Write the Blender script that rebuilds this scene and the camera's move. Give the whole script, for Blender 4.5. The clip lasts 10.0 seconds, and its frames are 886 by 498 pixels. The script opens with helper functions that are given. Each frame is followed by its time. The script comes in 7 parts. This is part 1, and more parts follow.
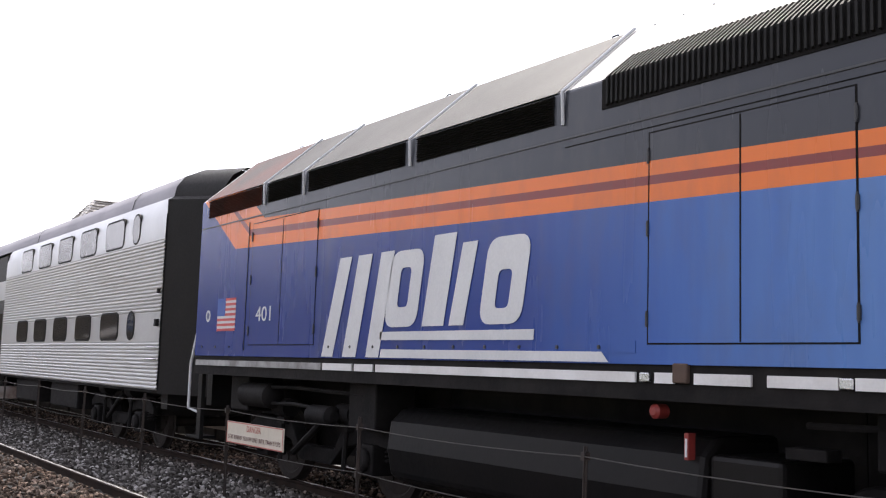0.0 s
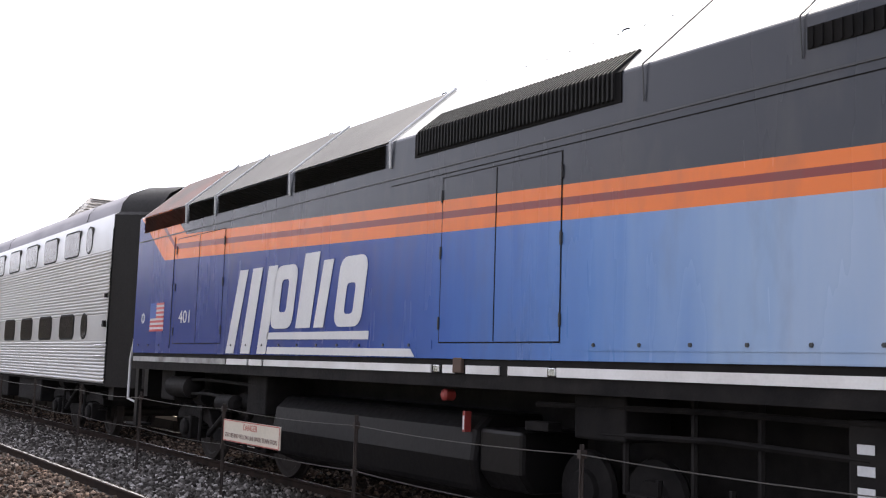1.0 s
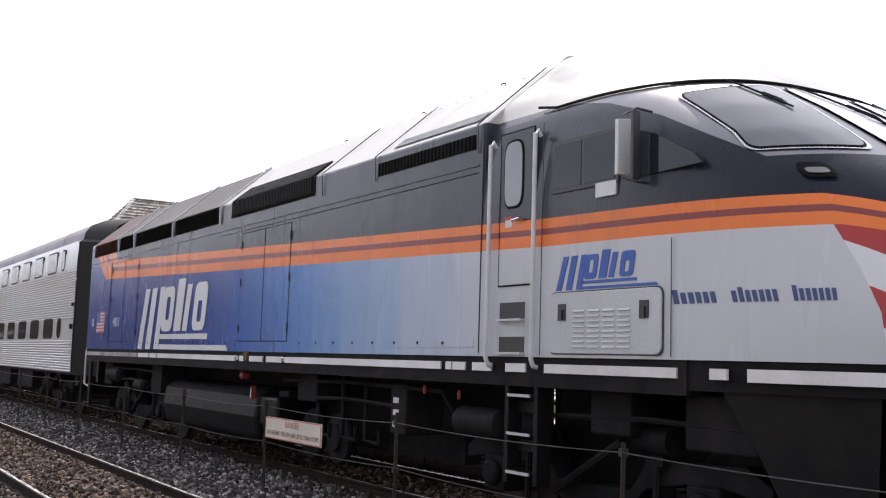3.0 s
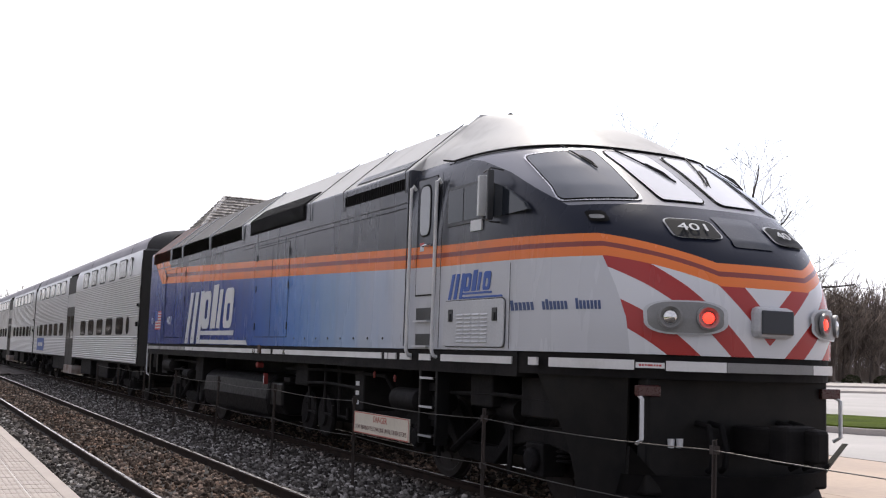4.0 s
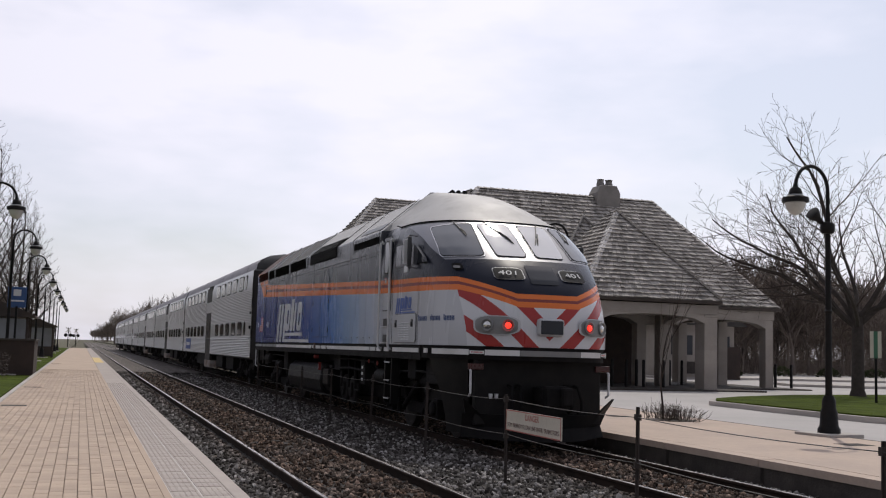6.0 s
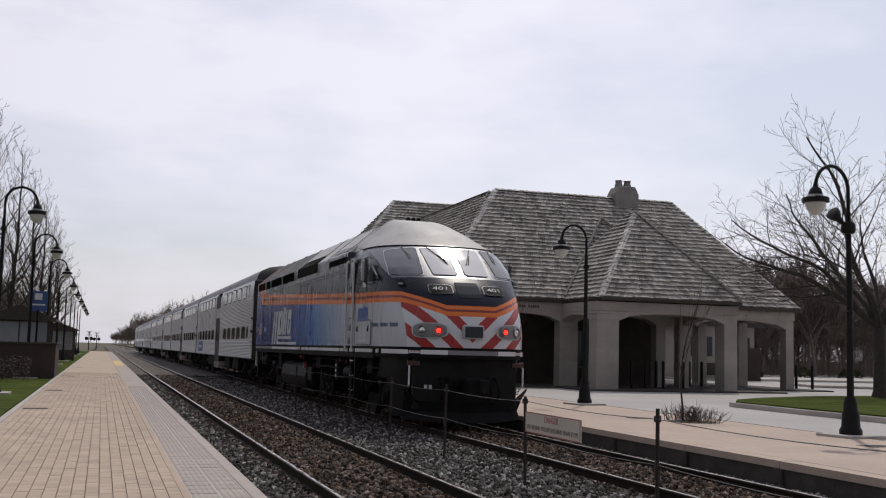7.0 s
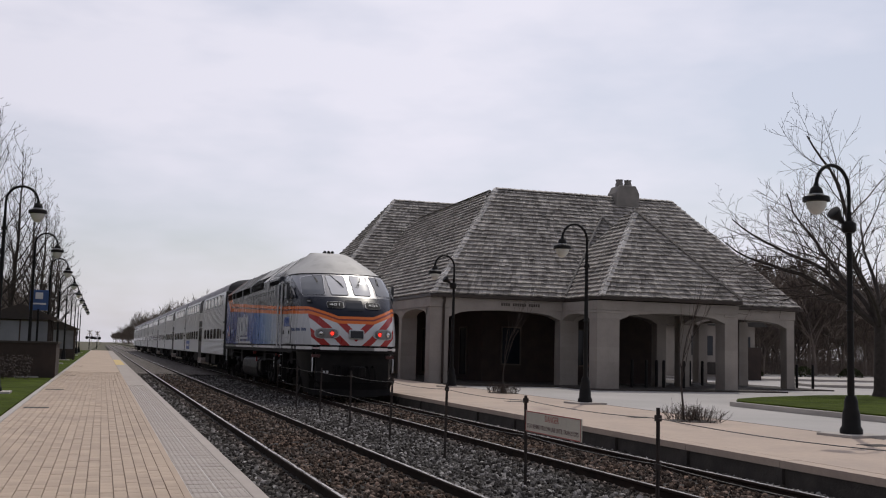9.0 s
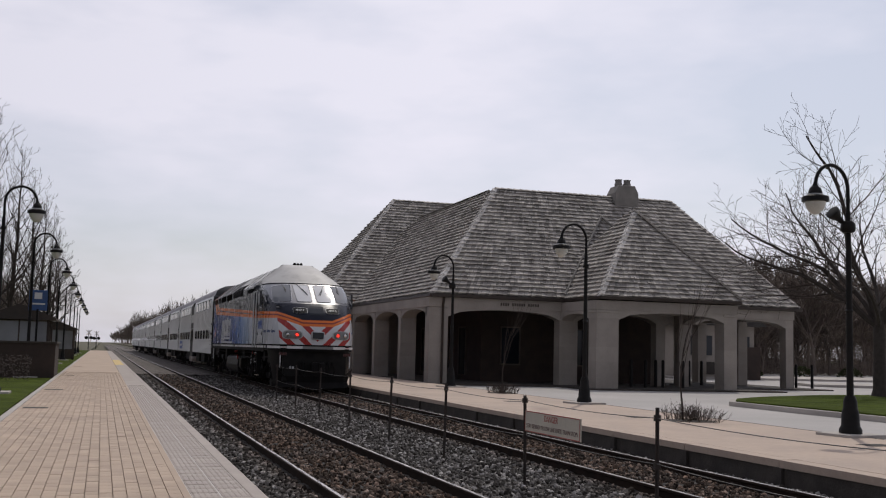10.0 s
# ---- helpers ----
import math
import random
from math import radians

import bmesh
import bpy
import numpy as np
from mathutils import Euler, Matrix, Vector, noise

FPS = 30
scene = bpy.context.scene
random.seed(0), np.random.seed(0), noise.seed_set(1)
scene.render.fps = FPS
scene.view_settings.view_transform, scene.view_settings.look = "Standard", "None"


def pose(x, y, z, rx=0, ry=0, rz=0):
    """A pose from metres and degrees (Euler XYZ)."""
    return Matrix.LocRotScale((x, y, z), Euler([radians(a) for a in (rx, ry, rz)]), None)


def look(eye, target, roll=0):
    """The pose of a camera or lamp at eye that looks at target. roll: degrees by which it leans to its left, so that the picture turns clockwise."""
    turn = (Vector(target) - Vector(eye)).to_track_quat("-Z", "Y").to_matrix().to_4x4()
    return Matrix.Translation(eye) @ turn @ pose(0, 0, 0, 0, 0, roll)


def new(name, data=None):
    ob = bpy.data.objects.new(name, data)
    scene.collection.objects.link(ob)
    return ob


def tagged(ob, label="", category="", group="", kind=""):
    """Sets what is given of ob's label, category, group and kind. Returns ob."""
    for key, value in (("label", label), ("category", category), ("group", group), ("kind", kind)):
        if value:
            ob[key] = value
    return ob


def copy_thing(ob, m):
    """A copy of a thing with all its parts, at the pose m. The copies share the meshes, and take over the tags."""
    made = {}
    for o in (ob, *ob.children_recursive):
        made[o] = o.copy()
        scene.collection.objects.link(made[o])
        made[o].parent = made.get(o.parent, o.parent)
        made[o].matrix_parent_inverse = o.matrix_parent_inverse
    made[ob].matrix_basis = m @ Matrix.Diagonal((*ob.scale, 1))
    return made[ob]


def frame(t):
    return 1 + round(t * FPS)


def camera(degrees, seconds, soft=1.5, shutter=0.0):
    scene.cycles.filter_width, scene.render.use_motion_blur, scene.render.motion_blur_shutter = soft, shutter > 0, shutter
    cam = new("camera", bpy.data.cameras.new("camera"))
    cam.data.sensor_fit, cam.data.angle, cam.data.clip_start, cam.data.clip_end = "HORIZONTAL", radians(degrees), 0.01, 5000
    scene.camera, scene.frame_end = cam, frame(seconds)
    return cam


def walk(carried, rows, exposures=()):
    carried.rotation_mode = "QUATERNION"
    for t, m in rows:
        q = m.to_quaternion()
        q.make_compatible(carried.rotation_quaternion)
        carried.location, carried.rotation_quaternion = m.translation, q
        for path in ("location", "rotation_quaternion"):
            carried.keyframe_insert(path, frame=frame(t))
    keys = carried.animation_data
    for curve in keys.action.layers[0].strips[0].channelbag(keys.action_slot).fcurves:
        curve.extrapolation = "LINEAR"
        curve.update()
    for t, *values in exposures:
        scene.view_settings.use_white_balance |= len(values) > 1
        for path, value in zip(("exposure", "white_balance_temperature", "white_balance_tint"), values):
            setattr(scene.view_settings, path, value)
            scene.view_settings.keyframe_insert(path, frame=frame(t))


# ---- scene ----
# Metres; rail tops at z = 0, tracks along y, near track centre x = 3.22, far track centre x = 7.15.
cam = camera(45.58, 10.0, soft=1.15)
PATH = [
    (0, pose(0, 0, 1.543, 96.464, -1.780, -33.705)),
    (0.5, pose(0, 0, 1.543, 96.456, -1.659, -33.789)),
    (1, pose(0, 0, 1.543, 96.369, -1.740, -33.890)),
    (1.5, pose(0, 0, 1.543, 96.390, -1.804, -33.665)),
    (2, pose(0, 0, 1.543, 96.334, -1.676, -33.618)),
    (2.5, pose(0, 0, 1.543, 96.280, -1.780, -33.429)),
    (3, pose(0, 0, 1.543, 96.180, -1.747, -31.714)),
    (4.5, pose(0, 0, 1.543, 95.611, -1.923, -24.494)),
    (5, pose(0, 0, 1.543, 95.510, -1.827, -22.016)),
    (5.5, pose(0, 0, 1.543, 95.426, -1.779, -20.329)),
    (6, pose(0, 0, 1.543, 95.457, -1.650, -18.883)),
    (7.5, pose(0, 0, 1.543, 95.549, -1.455, -17.831)),
    (8, pose(0, 0, 1.543, 95.541, -1.508, -17.929)),
    (8.5, pose(0, 0, 1.543, 95.496, -1.481, -17.884)),
    (9, pose(0, 0, 1.543, 95.500, -1.478, -17.842)),
    (9.5, pose(0, 0, 1.543, 95.499, -1.494, -17.899)),
    (10, pose(0, 0, 1.543, 95.499, -1.454, -17.882)),
]
EXPOSURES = [(0, 1.62), (1.0, 1.70), (2.0, 1.72), (2.6, 1.60), (3.2, 1.34), (4.5, 0.72), (5.0, 0.47), (5.5, 0.29), (6.5, 0.10), (7.5, 0.0), (10, -0.06)]
walk(cam, PATH, EXPOSURES)

# ---- light ----
SUN_AZ, SUN_EL = 32.0, 55.0       # degrees from +y towards +x, and above the horizon


def make_world():
    w = bpy.data.worlds.new("sky")
    scene.world = w
    w.use_nodes = True
    nt = w.node_tree
    nt.nodes.clear()
    out = nt.nodes.new("ShaderNodeOutputWorld")
    bg = nt.nodes.new("ShaderNodeBackground")
    sky = nt.nodes.new("ShaderNodeTexSky")
    sky.sky_type = "NISHITA"
    sky.sun_disc = False
    sky.sun_elevation, sky.sun_rotation = radians(SUN_EL), radians(SUN_AZ)
    sky.dust_density = 2.0
    tint = nt.nodes.new("ShaderNodeVectorMath")
    tint.operation = "SCALE"
    tint.inputs["Scale"].default_value = 0.085
    nt.links.new(sky.outputs[0], tint.inputs[0])
    # thin high cloud, stretched along the horizon
    co = nt.nodes.new("ShaderNodeTexCoord")
    mp = nt.nodes.new("ShaderNodeMapping")
    mp.inputs["Scale"].default_value = (1.1, 1.1, 3.2)
    n = nt.nodes.new("ShaderNodeTexNoise")
    n.inputs["Scale"].default_value, n.inputs["Detail"].default_value, n.inputs["Roughness"].default_value = 2.1, 5, 0.55
    ramp = nt.nodes.new("ShaderNodeMapRange")
    ramp.inputs["From Min"].default_value, ramp.inputs["From Max"].default_value = 0.36, 0.60
    ramp.inputs["To Min"].default_value, ramp.inputs["To Max"].default_value = 0.42, 0.97
    mix = nt.nodes.new("ShaderNodeMix")
    mix.data_type = "RGBA"
    nt.links.new(co.outputs["Generated"], mp.inputs[0])
    nt.links.new(mp.outputs[0], n.inputs["Vector"])
    nt.links.new(n.outputs[0], ramp.inputs[0])
    nt.links.new(ramp.outputs[0], mix.inputs["Factor"])
    nt.links.new(tint.outputs[0], mix.inputs["A"])
    mix.inputs["B"].default_value = (0.825, 0.81, 0.915, 1)
    # the veil of cloud glows towards the sun and dims away from it
    dot = nt.nodes.new("ShaderNodeVectorMath")
    dot.operation = "DOT_PRODUCT"
    nt.links.new(co.outputs["Generated"], dot.inputs[0])
    dot.inputs[1].default_value = (math.sin(radians(SUN_AZ)), math.cos(radians(SUN_AZ)), 0.25)
    veil = nt.nodes.new("ShaderNodeMapRange")
    veil.interpolation_type = "SMOOTHSTEP"
    veil.inputs["From Min"].default_value, veil.inputs["From Max"].default_value = -0.2, 1.3
    veil.inputs["To Min"].default_value, veil.inputs["To Max"].default_value = 0.52, 1.10
    nt.links.new(dot.outputs["Value"], veil.inputs[0])
    nt.links.new(mix.outputs["Result"], bg.inputs["Color"])
    nt.links.new(veil.outputs[0], bg.inputs["Strength"])
    nt.links.new(bg.outputs[0], out.inputs[0])


make_world()
sun = new("sun", bpy.data.lights.new("sun", "SUN"))
sun.data.energy, sun.data.angle, sun.data.color = 1.75, radians(1.0), (1.0, 0.93, 0.83)
a, e = radians(SUN_AZ), radians(SUN_EL)
sun.matrix_world = look(30 * Vector((math.sin(a) * math.cos(e), math.cos(a) * math.cos(e), math.sin(e))), (0, 0, 0))

# ---- mesh tools ----


class Geo:
    """Collects vertices and faces of one part."""

    def __init__(self):
        self.v, self.f, self.m = [], [], []

    def add(self, verts, faces, mi=0):
        n = len(self.v)
        self.v += [tuple(p) for p in verts]
        self.f += [tuple(i + n for i in f) for f in faces]
        self.m += [mi] * len(faces)
        return self

    def box(self, x0, x1, y0, y1, z0, z1, mi=0):
        return self.add([(x0, y0, z0), (x1, y0, z0), (x1, y1, z0), (x0, y1, z0), (x0, y0, z1), (x1, y0, z1), (x1, y1, z1), (x0, y1, z1)],
                        [(0, 3, 2, 1), (4, 5, 6, 7), (0, 1, 5, 4), (1, 2, 6, 5), (2, 3, 7, 6), (3, 0, 4, 7)], mi)

    def tube(self, pts, r, seg=8, mi=0, cap=True):
        """A round bar along the points; r is one radius or one for each point."""
        pts = [Vector(p) for p in pts]
        rs = r if isinstance(r, (list, tuple)) else [r] * len(pts)
        vs, up = [], None
        for i, p in enumerate(pts):
            d = (pts[min(i + 1, len(pts) - 1)] - pts[max(i - 1, 0)]).normalized()
            if up is None or abs(up.dot(d)) > 0.98:
                up = Vector((0, 0, 1)) if abs(d.z) < 0.9 else Vector((1, 0, 0))
            s = d.cross(up).normalized()
            up = s.cross(d).normalized()
            vs += [p + rs[i] * (math.cos(k * math.tau / seg) * s + math.sin(k * math.tau / seg) * up) for k in range(seg)]
        fs = [(i * seg + k, i * seg + (k + 1) % seg, (i + 1) * seg + (k + 1) % seg, (i + 1) * seg + k) for i in range(len(pts) - 1) for k in range(seg)]
        if cap:
            fs += [tuple(range(seg))[::-1], tuple(range((len(pts) - 1) * seg, len(pts) * seg))]
        return self.add(vs, fs, mi)

    def lathe(self, rings, seg=16, mi=0, c=(0, 0), axis="z"):
        """Turned shape: rings of (radius, height)."""
        vs = []
        for r, h in rings:
            for k in range(seg):
                u, w = r * math.cos(k * math.tau / seg), r * math.sin(k * math.tau / seg)
                vs.append((c[0] + u, c[1] + w, h) if axis == "z" else (h, c[0] + u, c[1] + w) if axis == "x" else (c[0] + w, h, c[1] + u))
        n = len(rings)
        fs = [(i * seg + k, i * seg + (k + 1) % seg, (i + 1) * seg + (k + 1) % seg, (i + 1) * seg + k) for i in range(n - 1) for k in range(seg)]
        fs += [tuple(range(seg))[::-1], tuple(range((n - 1) * seg, n * seg))]
        return self.add(vs, fs, mi)

    def prism(self, poly, axis, a, b, mi=0):
        """A flat outline of (u, w) pushed from a to b along axis: 'x' takes (y, z), 'y' takes (x, z), 'z' takes (x, y)."""
        def at(p, h):
            return (h, p[0], p[1]) if axis == "x" else (p[0], h, p[1]) if axis == "y" else (p[0], p[1], h)
        n = len(poly)
        vs = [at(p, a) for p in poly] + [at(p, b) for p in poly]
        fs = [tuple(range(n))[::-1], tuple(range(n, 2 * n))] + [(k, (k + 1) % n, n + (k + 1) % n, n + k) for k in range(n)]
        return self.add(vs, fs, mi)

    def grid(self, rows, mi=0, close=False):
        """A skin over rows of points."""
        n = len(rows[0])
        fs = [(i * n + k, i * n + (k + 1) % n, (i + 1) * n + (k + 1) % n, (i + 1) * n + k) for i in range(len(rows) - 1) for k in range(n if close else n - 1)]
        return self.add([p for r in rows for p in r], fs, mi)

    def mesh(self, name, mats, smooth=False):
        me = bpy.data.meshes.new(name)
        me.from_pydata(self.v, [], self.f)
        for m in mats if isinstance(mats, (list, tuple)) else [mats]:
            me.materials.append(m)
        me.polygons.foreach_set("material_index", self.m)
        bm = bmesh.new()
        bm.from_mesh(me)
        bmesh.ops.recalc_face_normals(bm, faces=bm.faces)
        bm.to_mesh(me)
        bm.free()
        if smooth:
            me.shade_smooth()
            me.set_sharp_from_angle(angle=radians(38))
        return me


def part(name, geo, material, parent=None, label="", bevel=0.0, smooth=False, m=None):
    """One mesh object from collected geometry, or from a ready mesh, under a thing or a part."""
    me = geo if isinstance(geo, bpy.types.Mesh) else geo.mesh(name, material, smooth)
    ob = new(name, me)
    if parent is not None:
        ob.parent = parent
    if m is not None:
        ob.matrix_basis = m
    if label:
        tagged(ob, label)
    if bevel:
        b = ob.modifiers.new("bevel", "BEVEL")
        b.width, b.segments, b.limit_method, b.angle_limit = bevel, 2, "ANGLE", radians(40)
    return ob


def thing(name, label, category, m=None, group="", kind=""):
    ob = new(name)
    ob.empty_display_size = 0.2
    if m is not None:
        ob.matrix_basis = m
    return tagged(ob, label, category, group, kind)


def setting(name, geo, material, label, smooth=False):
    """A piece of the place itself."""
    return tagged(part(name, geo, material, smooth=smooth), label, kind="structure")


def lettering(name, words, size, material, parent, m, depth=0.003, label="", width=None):
    """Raised lettering in the built-in font, centred on m, reading along its x with y up."""
    cu = bpy.data.curves.new(name, "FONT")
    cu.body, cu.size, cu.align_x, cu.align_y, cu.extrude, cu.resolution_u = words, size, "CENTER", "CENTER", depth, 3
    tmp = bpy.data.objects.new(name, cu)
    scene.collection.objects.link(tmp)
    bpy.context.view_layer.update()
    me = bpy.data.meshes.new_from_object(tmp.evaluated_get(bpy.context.evaluated_depsgraph_get()))
    bpy.data.objects.remove(tmp)
    me.materials.clear()
    me.materials.append(material)
    if width:
        xs = [v.co.x for v in me.vertices]
        k = width / (max(xs) - min(xs))
        for v in me.vertices:
            v.co.x *= k
    return part(name, me, material, parent, label, m=m)


# ---- materials ----


class Nodes:
    def __init__(self, name):
        self.mat = bpy.data.materials.new(name)
        self.mat.use_nodes = True
        self.nt = self.mat.node_tree
        self.p = self.nt.nodes["Principled BSDF"]
        self.co = self.nt.nodes.new("ShaderNodeTexCoord").outputs["Object"]

    def link(self, a, b):
        if hasattr(a, "is_output"):
            self.nt.links.new(a, b)
        else:
            b.default_value = a

    def math(self, op, a, b=0.0, c=0.0, clamp=False):
        n = self.nt.nodes.new("ShaderNodeMath")
        n.operation, n.use_clamp = op, clamp
        for i, s in enumerate((a, b, c)):
            self.link(s, n.inputs[i])
        return n.outputs[0]

    def xyz(self):
        n = self.nt.nodes.new("ShaderNodeSeparateXYZ")
        self.nt.links.new(self.co, n.inputs[0])
        return n.outputs

    def noise(self, scale, detail=3, stretch=(1, 1, 1), rough=0.6):
        mp = self.nt.nodes.new("ShaderNodeMapping")
        mp.inputs["Scale"].default_value = stretch
        self.nt.links.new(self.co, mp.inputs[0])
        n = self.nt.nodes.new("ShaderNodeTexNoise")
        n.inputs["Scale"].default_value, n.inputs["Detail"].default_value, n.inputs["Roughness"].default_value = scale, detail, rough
        self.nt.links.new(mp.outputs[0], n.inputs["Vector"])
        return n.outputs[0]

    def mix(self, f, a, b, blend="MIX"):
        n = self.nt.nodes.new("ShaderNodeMix")
        n.data_type, n.blend_type = "RGBA", blend
        for s, k in ((f, "Factor"), (a, "A"), (b, "B")):
            self.link((*s, 1) if isinstance(s, tuple) and len(s) == 3 else s, n.inputs[[i for i, q in enumerate(n.inputs) if q.name == k and (k == "Factor" and q.type == "VALUE" or q.type == "RGBA")][0]])
        return [q for q in n.outputs if q.type == "RGBA"][0]

    def span(self, v, a, b, lo=0.0, hi=1.0):
        n = self.nt.nodes.new("ShaderNodeMapRange")
        for i, s in enumerate((v, a, b, lo, hi)):
            self.link(s, n.inputs[i])
        return n.outputs[0]

    def ramp(self, v, stops):
        n = self.nt.nodes.new("ShaderNodeValToRGB")
        el = n.color_ramp.elements
        while len(el) < len(stops):
            el.new(0.5)
        for q, (at, c) in zip(el, stops):
            q.position, q.color = at, (*c, 1)
        self.link(v, n.inputs[0])
        return n.outputs[0]

    def bump(self, h, strength=0.3, dist=0.02):
        n = self.nt.nodes.new("ShaderNodeBump")
        n.inputs["Strength"].default_value, n.inputs["Distance"].default_value = strength, dist
        self.link(h, n.inputs["Height"])
        self.nt.links.new(n.outputs[0], self.p.inputs["Normal"])

    def end(self, color, rough=0.5, metal=0.0):
        self.link((*color, 1) if isinstance(color, tuple) else color, self.p.inputs["Base Color"])
        self.link(rough, self.p.inputs["Roughness"])
        self.link(metal, self.p.inputs["Metallic"])
        return self.mat


def surface(name, a, b=None, rough=0.6, metal=0.0, scale=3.0, fine=40.0, bump=0.15, dist=0.01, stretch=(1, 1, 1), vary=0.0, gloss=0.5):
    """A worn surface: broad patches between colours a and b, fine grain, relief, and a shift from piece to piece."""
    n = Nodes(name)
    n.p.inputs["Specular IOR Level"].default_value = gloss
    b = b or tuple(0.72 * q for q in a)
    broad, grain = n.noise(scale, 4, stretch), n.noise(fine, 3, stretch)
    col = n.mix(n.span(broad, 0.35, 0.65), a, b)
    col = n.mix(0.35, col, n.mix(grain, (0.25, 0.25, 0.25), (0.8, 0.8, 0.8)), "OVERLAY")
    if vary:
        info = n.nt.nodes.new("ShaderNodeObjectInfo").outputs["Random"]
        isl = n.nt.nodes.new("ShaderNodeNewGeometry").outputs["Random Per Island"]
        r = n.math("FRACT", n.math("ADD", info, isl))
        hsv = n.nt.nodes.new("ShaderNodeHueSaturation")
        n.link(n.span(r, 0, 1, 1 - vary, 1 + vary), hsv.inputs["Value"])
        n.link(col, hsv.inputs["Color"])
        col = hsv.outputs[0]
    if bump:
        n.bump(n.math("ADD", grain, n.math("MULTIPLY", broad, 0.5)), bump, dist)
    return n.end(col, n.span(grain, 0.3, 0.7, max(rough - 0.08, 0.02), min(rough + 0.08, 1)), metal)


def plain(name, c, rough=0.5, metal=0.0):
    return surface(name, c, tuple(0.85 * q for q in c), rough, metal, 5.0, 60.0, 0.05, 0.004)


def glow(name, c, strength):
    n = Nodes(name)
    n.p.inputs["Emission Color"].default_value, n.p.inputs["Emission Strength"].default_value = (*c, 1), strength
    return n.end(c, 0.3)


def glassy(name, c, rough=0.05, even=0.6, gloss=0.7):
    n = Nodes(name)
    n.p.inputs["Specular IOR Level"].default_value = gloss
    return n.end(n.mix(n.noise(1.5), c, tuple(even * q for q in c)), rough)


# Bed kept near black, painting the shade in gaps between loose stones.
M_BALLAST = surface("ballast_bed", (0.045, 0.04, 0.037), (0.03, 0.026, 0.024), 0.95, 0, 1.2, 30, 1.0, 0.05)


def ballast_stone():
    """Grey crushed stone, browned by rust and oil along each track."""
    n = Nodes("ballast_stone")
    x, y, z = n.xyz()
    isl = n.nt.nodes.new("ShaderNodeNewGeometry").outputs["Random Per Island"]
    col = n.ramp(isl, [(0.0, (0.022, 0.019, 0.017)), (0.5, (0.066, 0.060, 0.055)), (0.82, (0.205, 0.192, 0.182)), (1.0, (0.47, 0.45, 0.435))])
    near = n.math("MINIMUM", n.math("ABSOLUTE", n.math("SUBTRACT", x, 3.22)), n.math("ABSOLUTE", n.math("SUBTRACT", x, 7.15)))
    stain = n.math("MULTIPLY", n.span(near, 0.75, 1.15, 1.0, 0.0), n.span(n.noise(0.8, 3), 0.3, 0.6, 0.55, 1.0))
    col = n.mix(stain, col, n.mix(1.0, col, (0.66, 0.47, 0.36), "MULTIPLY"))
    grain = n.noise(40, 3)
    n.bump(grain, 0.3, 0.01)
    n.p.inputs["Specular IOR Level"].default_value = 0.2
    return n.end(col, 0.9)


M_STONE = ballast_stone()
M_BALLASTFAR = surface("far_ballast_stone", (0.16, 0.142, 0.13), (0.075, 0.064, 0.057), 0.95, 0, 6, 25, 1.0, 0.05)
M_SLEEPER = surface("sleeper_wood", (0.10, 0.075, 0.06), (0.05, 0.04, 0.033), 0.9, 0, 2, 30, 0.6, 0.02, (8, 1, 1), vary=0.3)
M_RAIL_HEAD = surface("rail_head_steel", (0.55, 0.52, 0.50), (0.40, 0.38, 0.36), 0.28, 1.0, 1, 30, 0.05, 0.004, (1, 0.1, 1))
M_RAIL = surface("rusty_rail_web", (0.035, 0.024, 0.019), (0.02, 0.015, 0.013), 0.9, 0.0, 3, 30, 0.3, 0.006, gloss=0.1)
M_PAVER = surface("clay_paver", (0.43, 0.335, 0.258), (0.365, 0.285, 0.222), 0.85, 0, 0.8, 45, 0.25, 0.006, vary=0.1)
M_JOINT = surface("paver_joint_sand", (0.31, 0.245, 0.20), None, 0.95, 0, 3, 60, 0.2, 0.006)
M_TACTILE = surface("grey_tactile_tile", (0.39, 0.345, 0.315), (0.34, 0.30, 0.275), 0.85, 0, 1.5, 50, 0.2, 0.005, vary=0.06)
M_YELLOW = surface("worn_yellow_paint", (0.62, 0.45, 0.15), (0.5, 0.38, 0.16), 0.7, 0, 3, 40, 0.1, 0.004)
M_MORTAR = surface("pale_mortar", (0.55, 0.52, 0.50), (0.42, 0.395, 0.375), 0.9, 0, 3, 40, 0.2, 0.004)
M_CONCRETE = surface("pale_concrete", (0.42, 0.39, 0.365), (0.34, 0.315, 0.295), 0.85, 0, 0.5, 30, 0.2, 0.006)
# Dark concrete for weathered edges and for painted shade on the station floor.
M_EDGE = surface("weathered_and_shaded_concrete", (0.065, 0.055, 0.048), (0.032, 0.028, 0.025), 0.95, 0, 1.2, 20, 0.5, 0.02)
M_FARPAVE = surface("far_platform_brick", (0.44, 0.347, 0.28), (0.375, 0.30, 0.25), 0.85, 0, 0.6, 12, 0.15, 0.006)
M_ASPHALT = surface("pale_asphalt", (0.42, 0.402, 0.392), (0.355, 0.342, 0.333), 0.92, 0, 0.25, 30, 0.25, 0.008)
M_GRASS = surface("spring_grass", (0.068, 0.095, 0.013), (0.04, 0.055, 0.010), 0.95, 0, 0.8, 40, 0.8, 0.03, gloss=0.05)
M_EARTH = surface("distant_ground", (0.075, 0.08, 0.04), (0.09, 0.072, 0.05), 0.95, 0, 0.05, 2, 0.3, 0.05)
M_BLACK = surface("black_painted_iron", (0.008, 0.008, 0.0085), (0.014, 0.013, 0.0125), 0.5, 0.0, 4, 50, 0.08, 0.004, gloss=0.15)
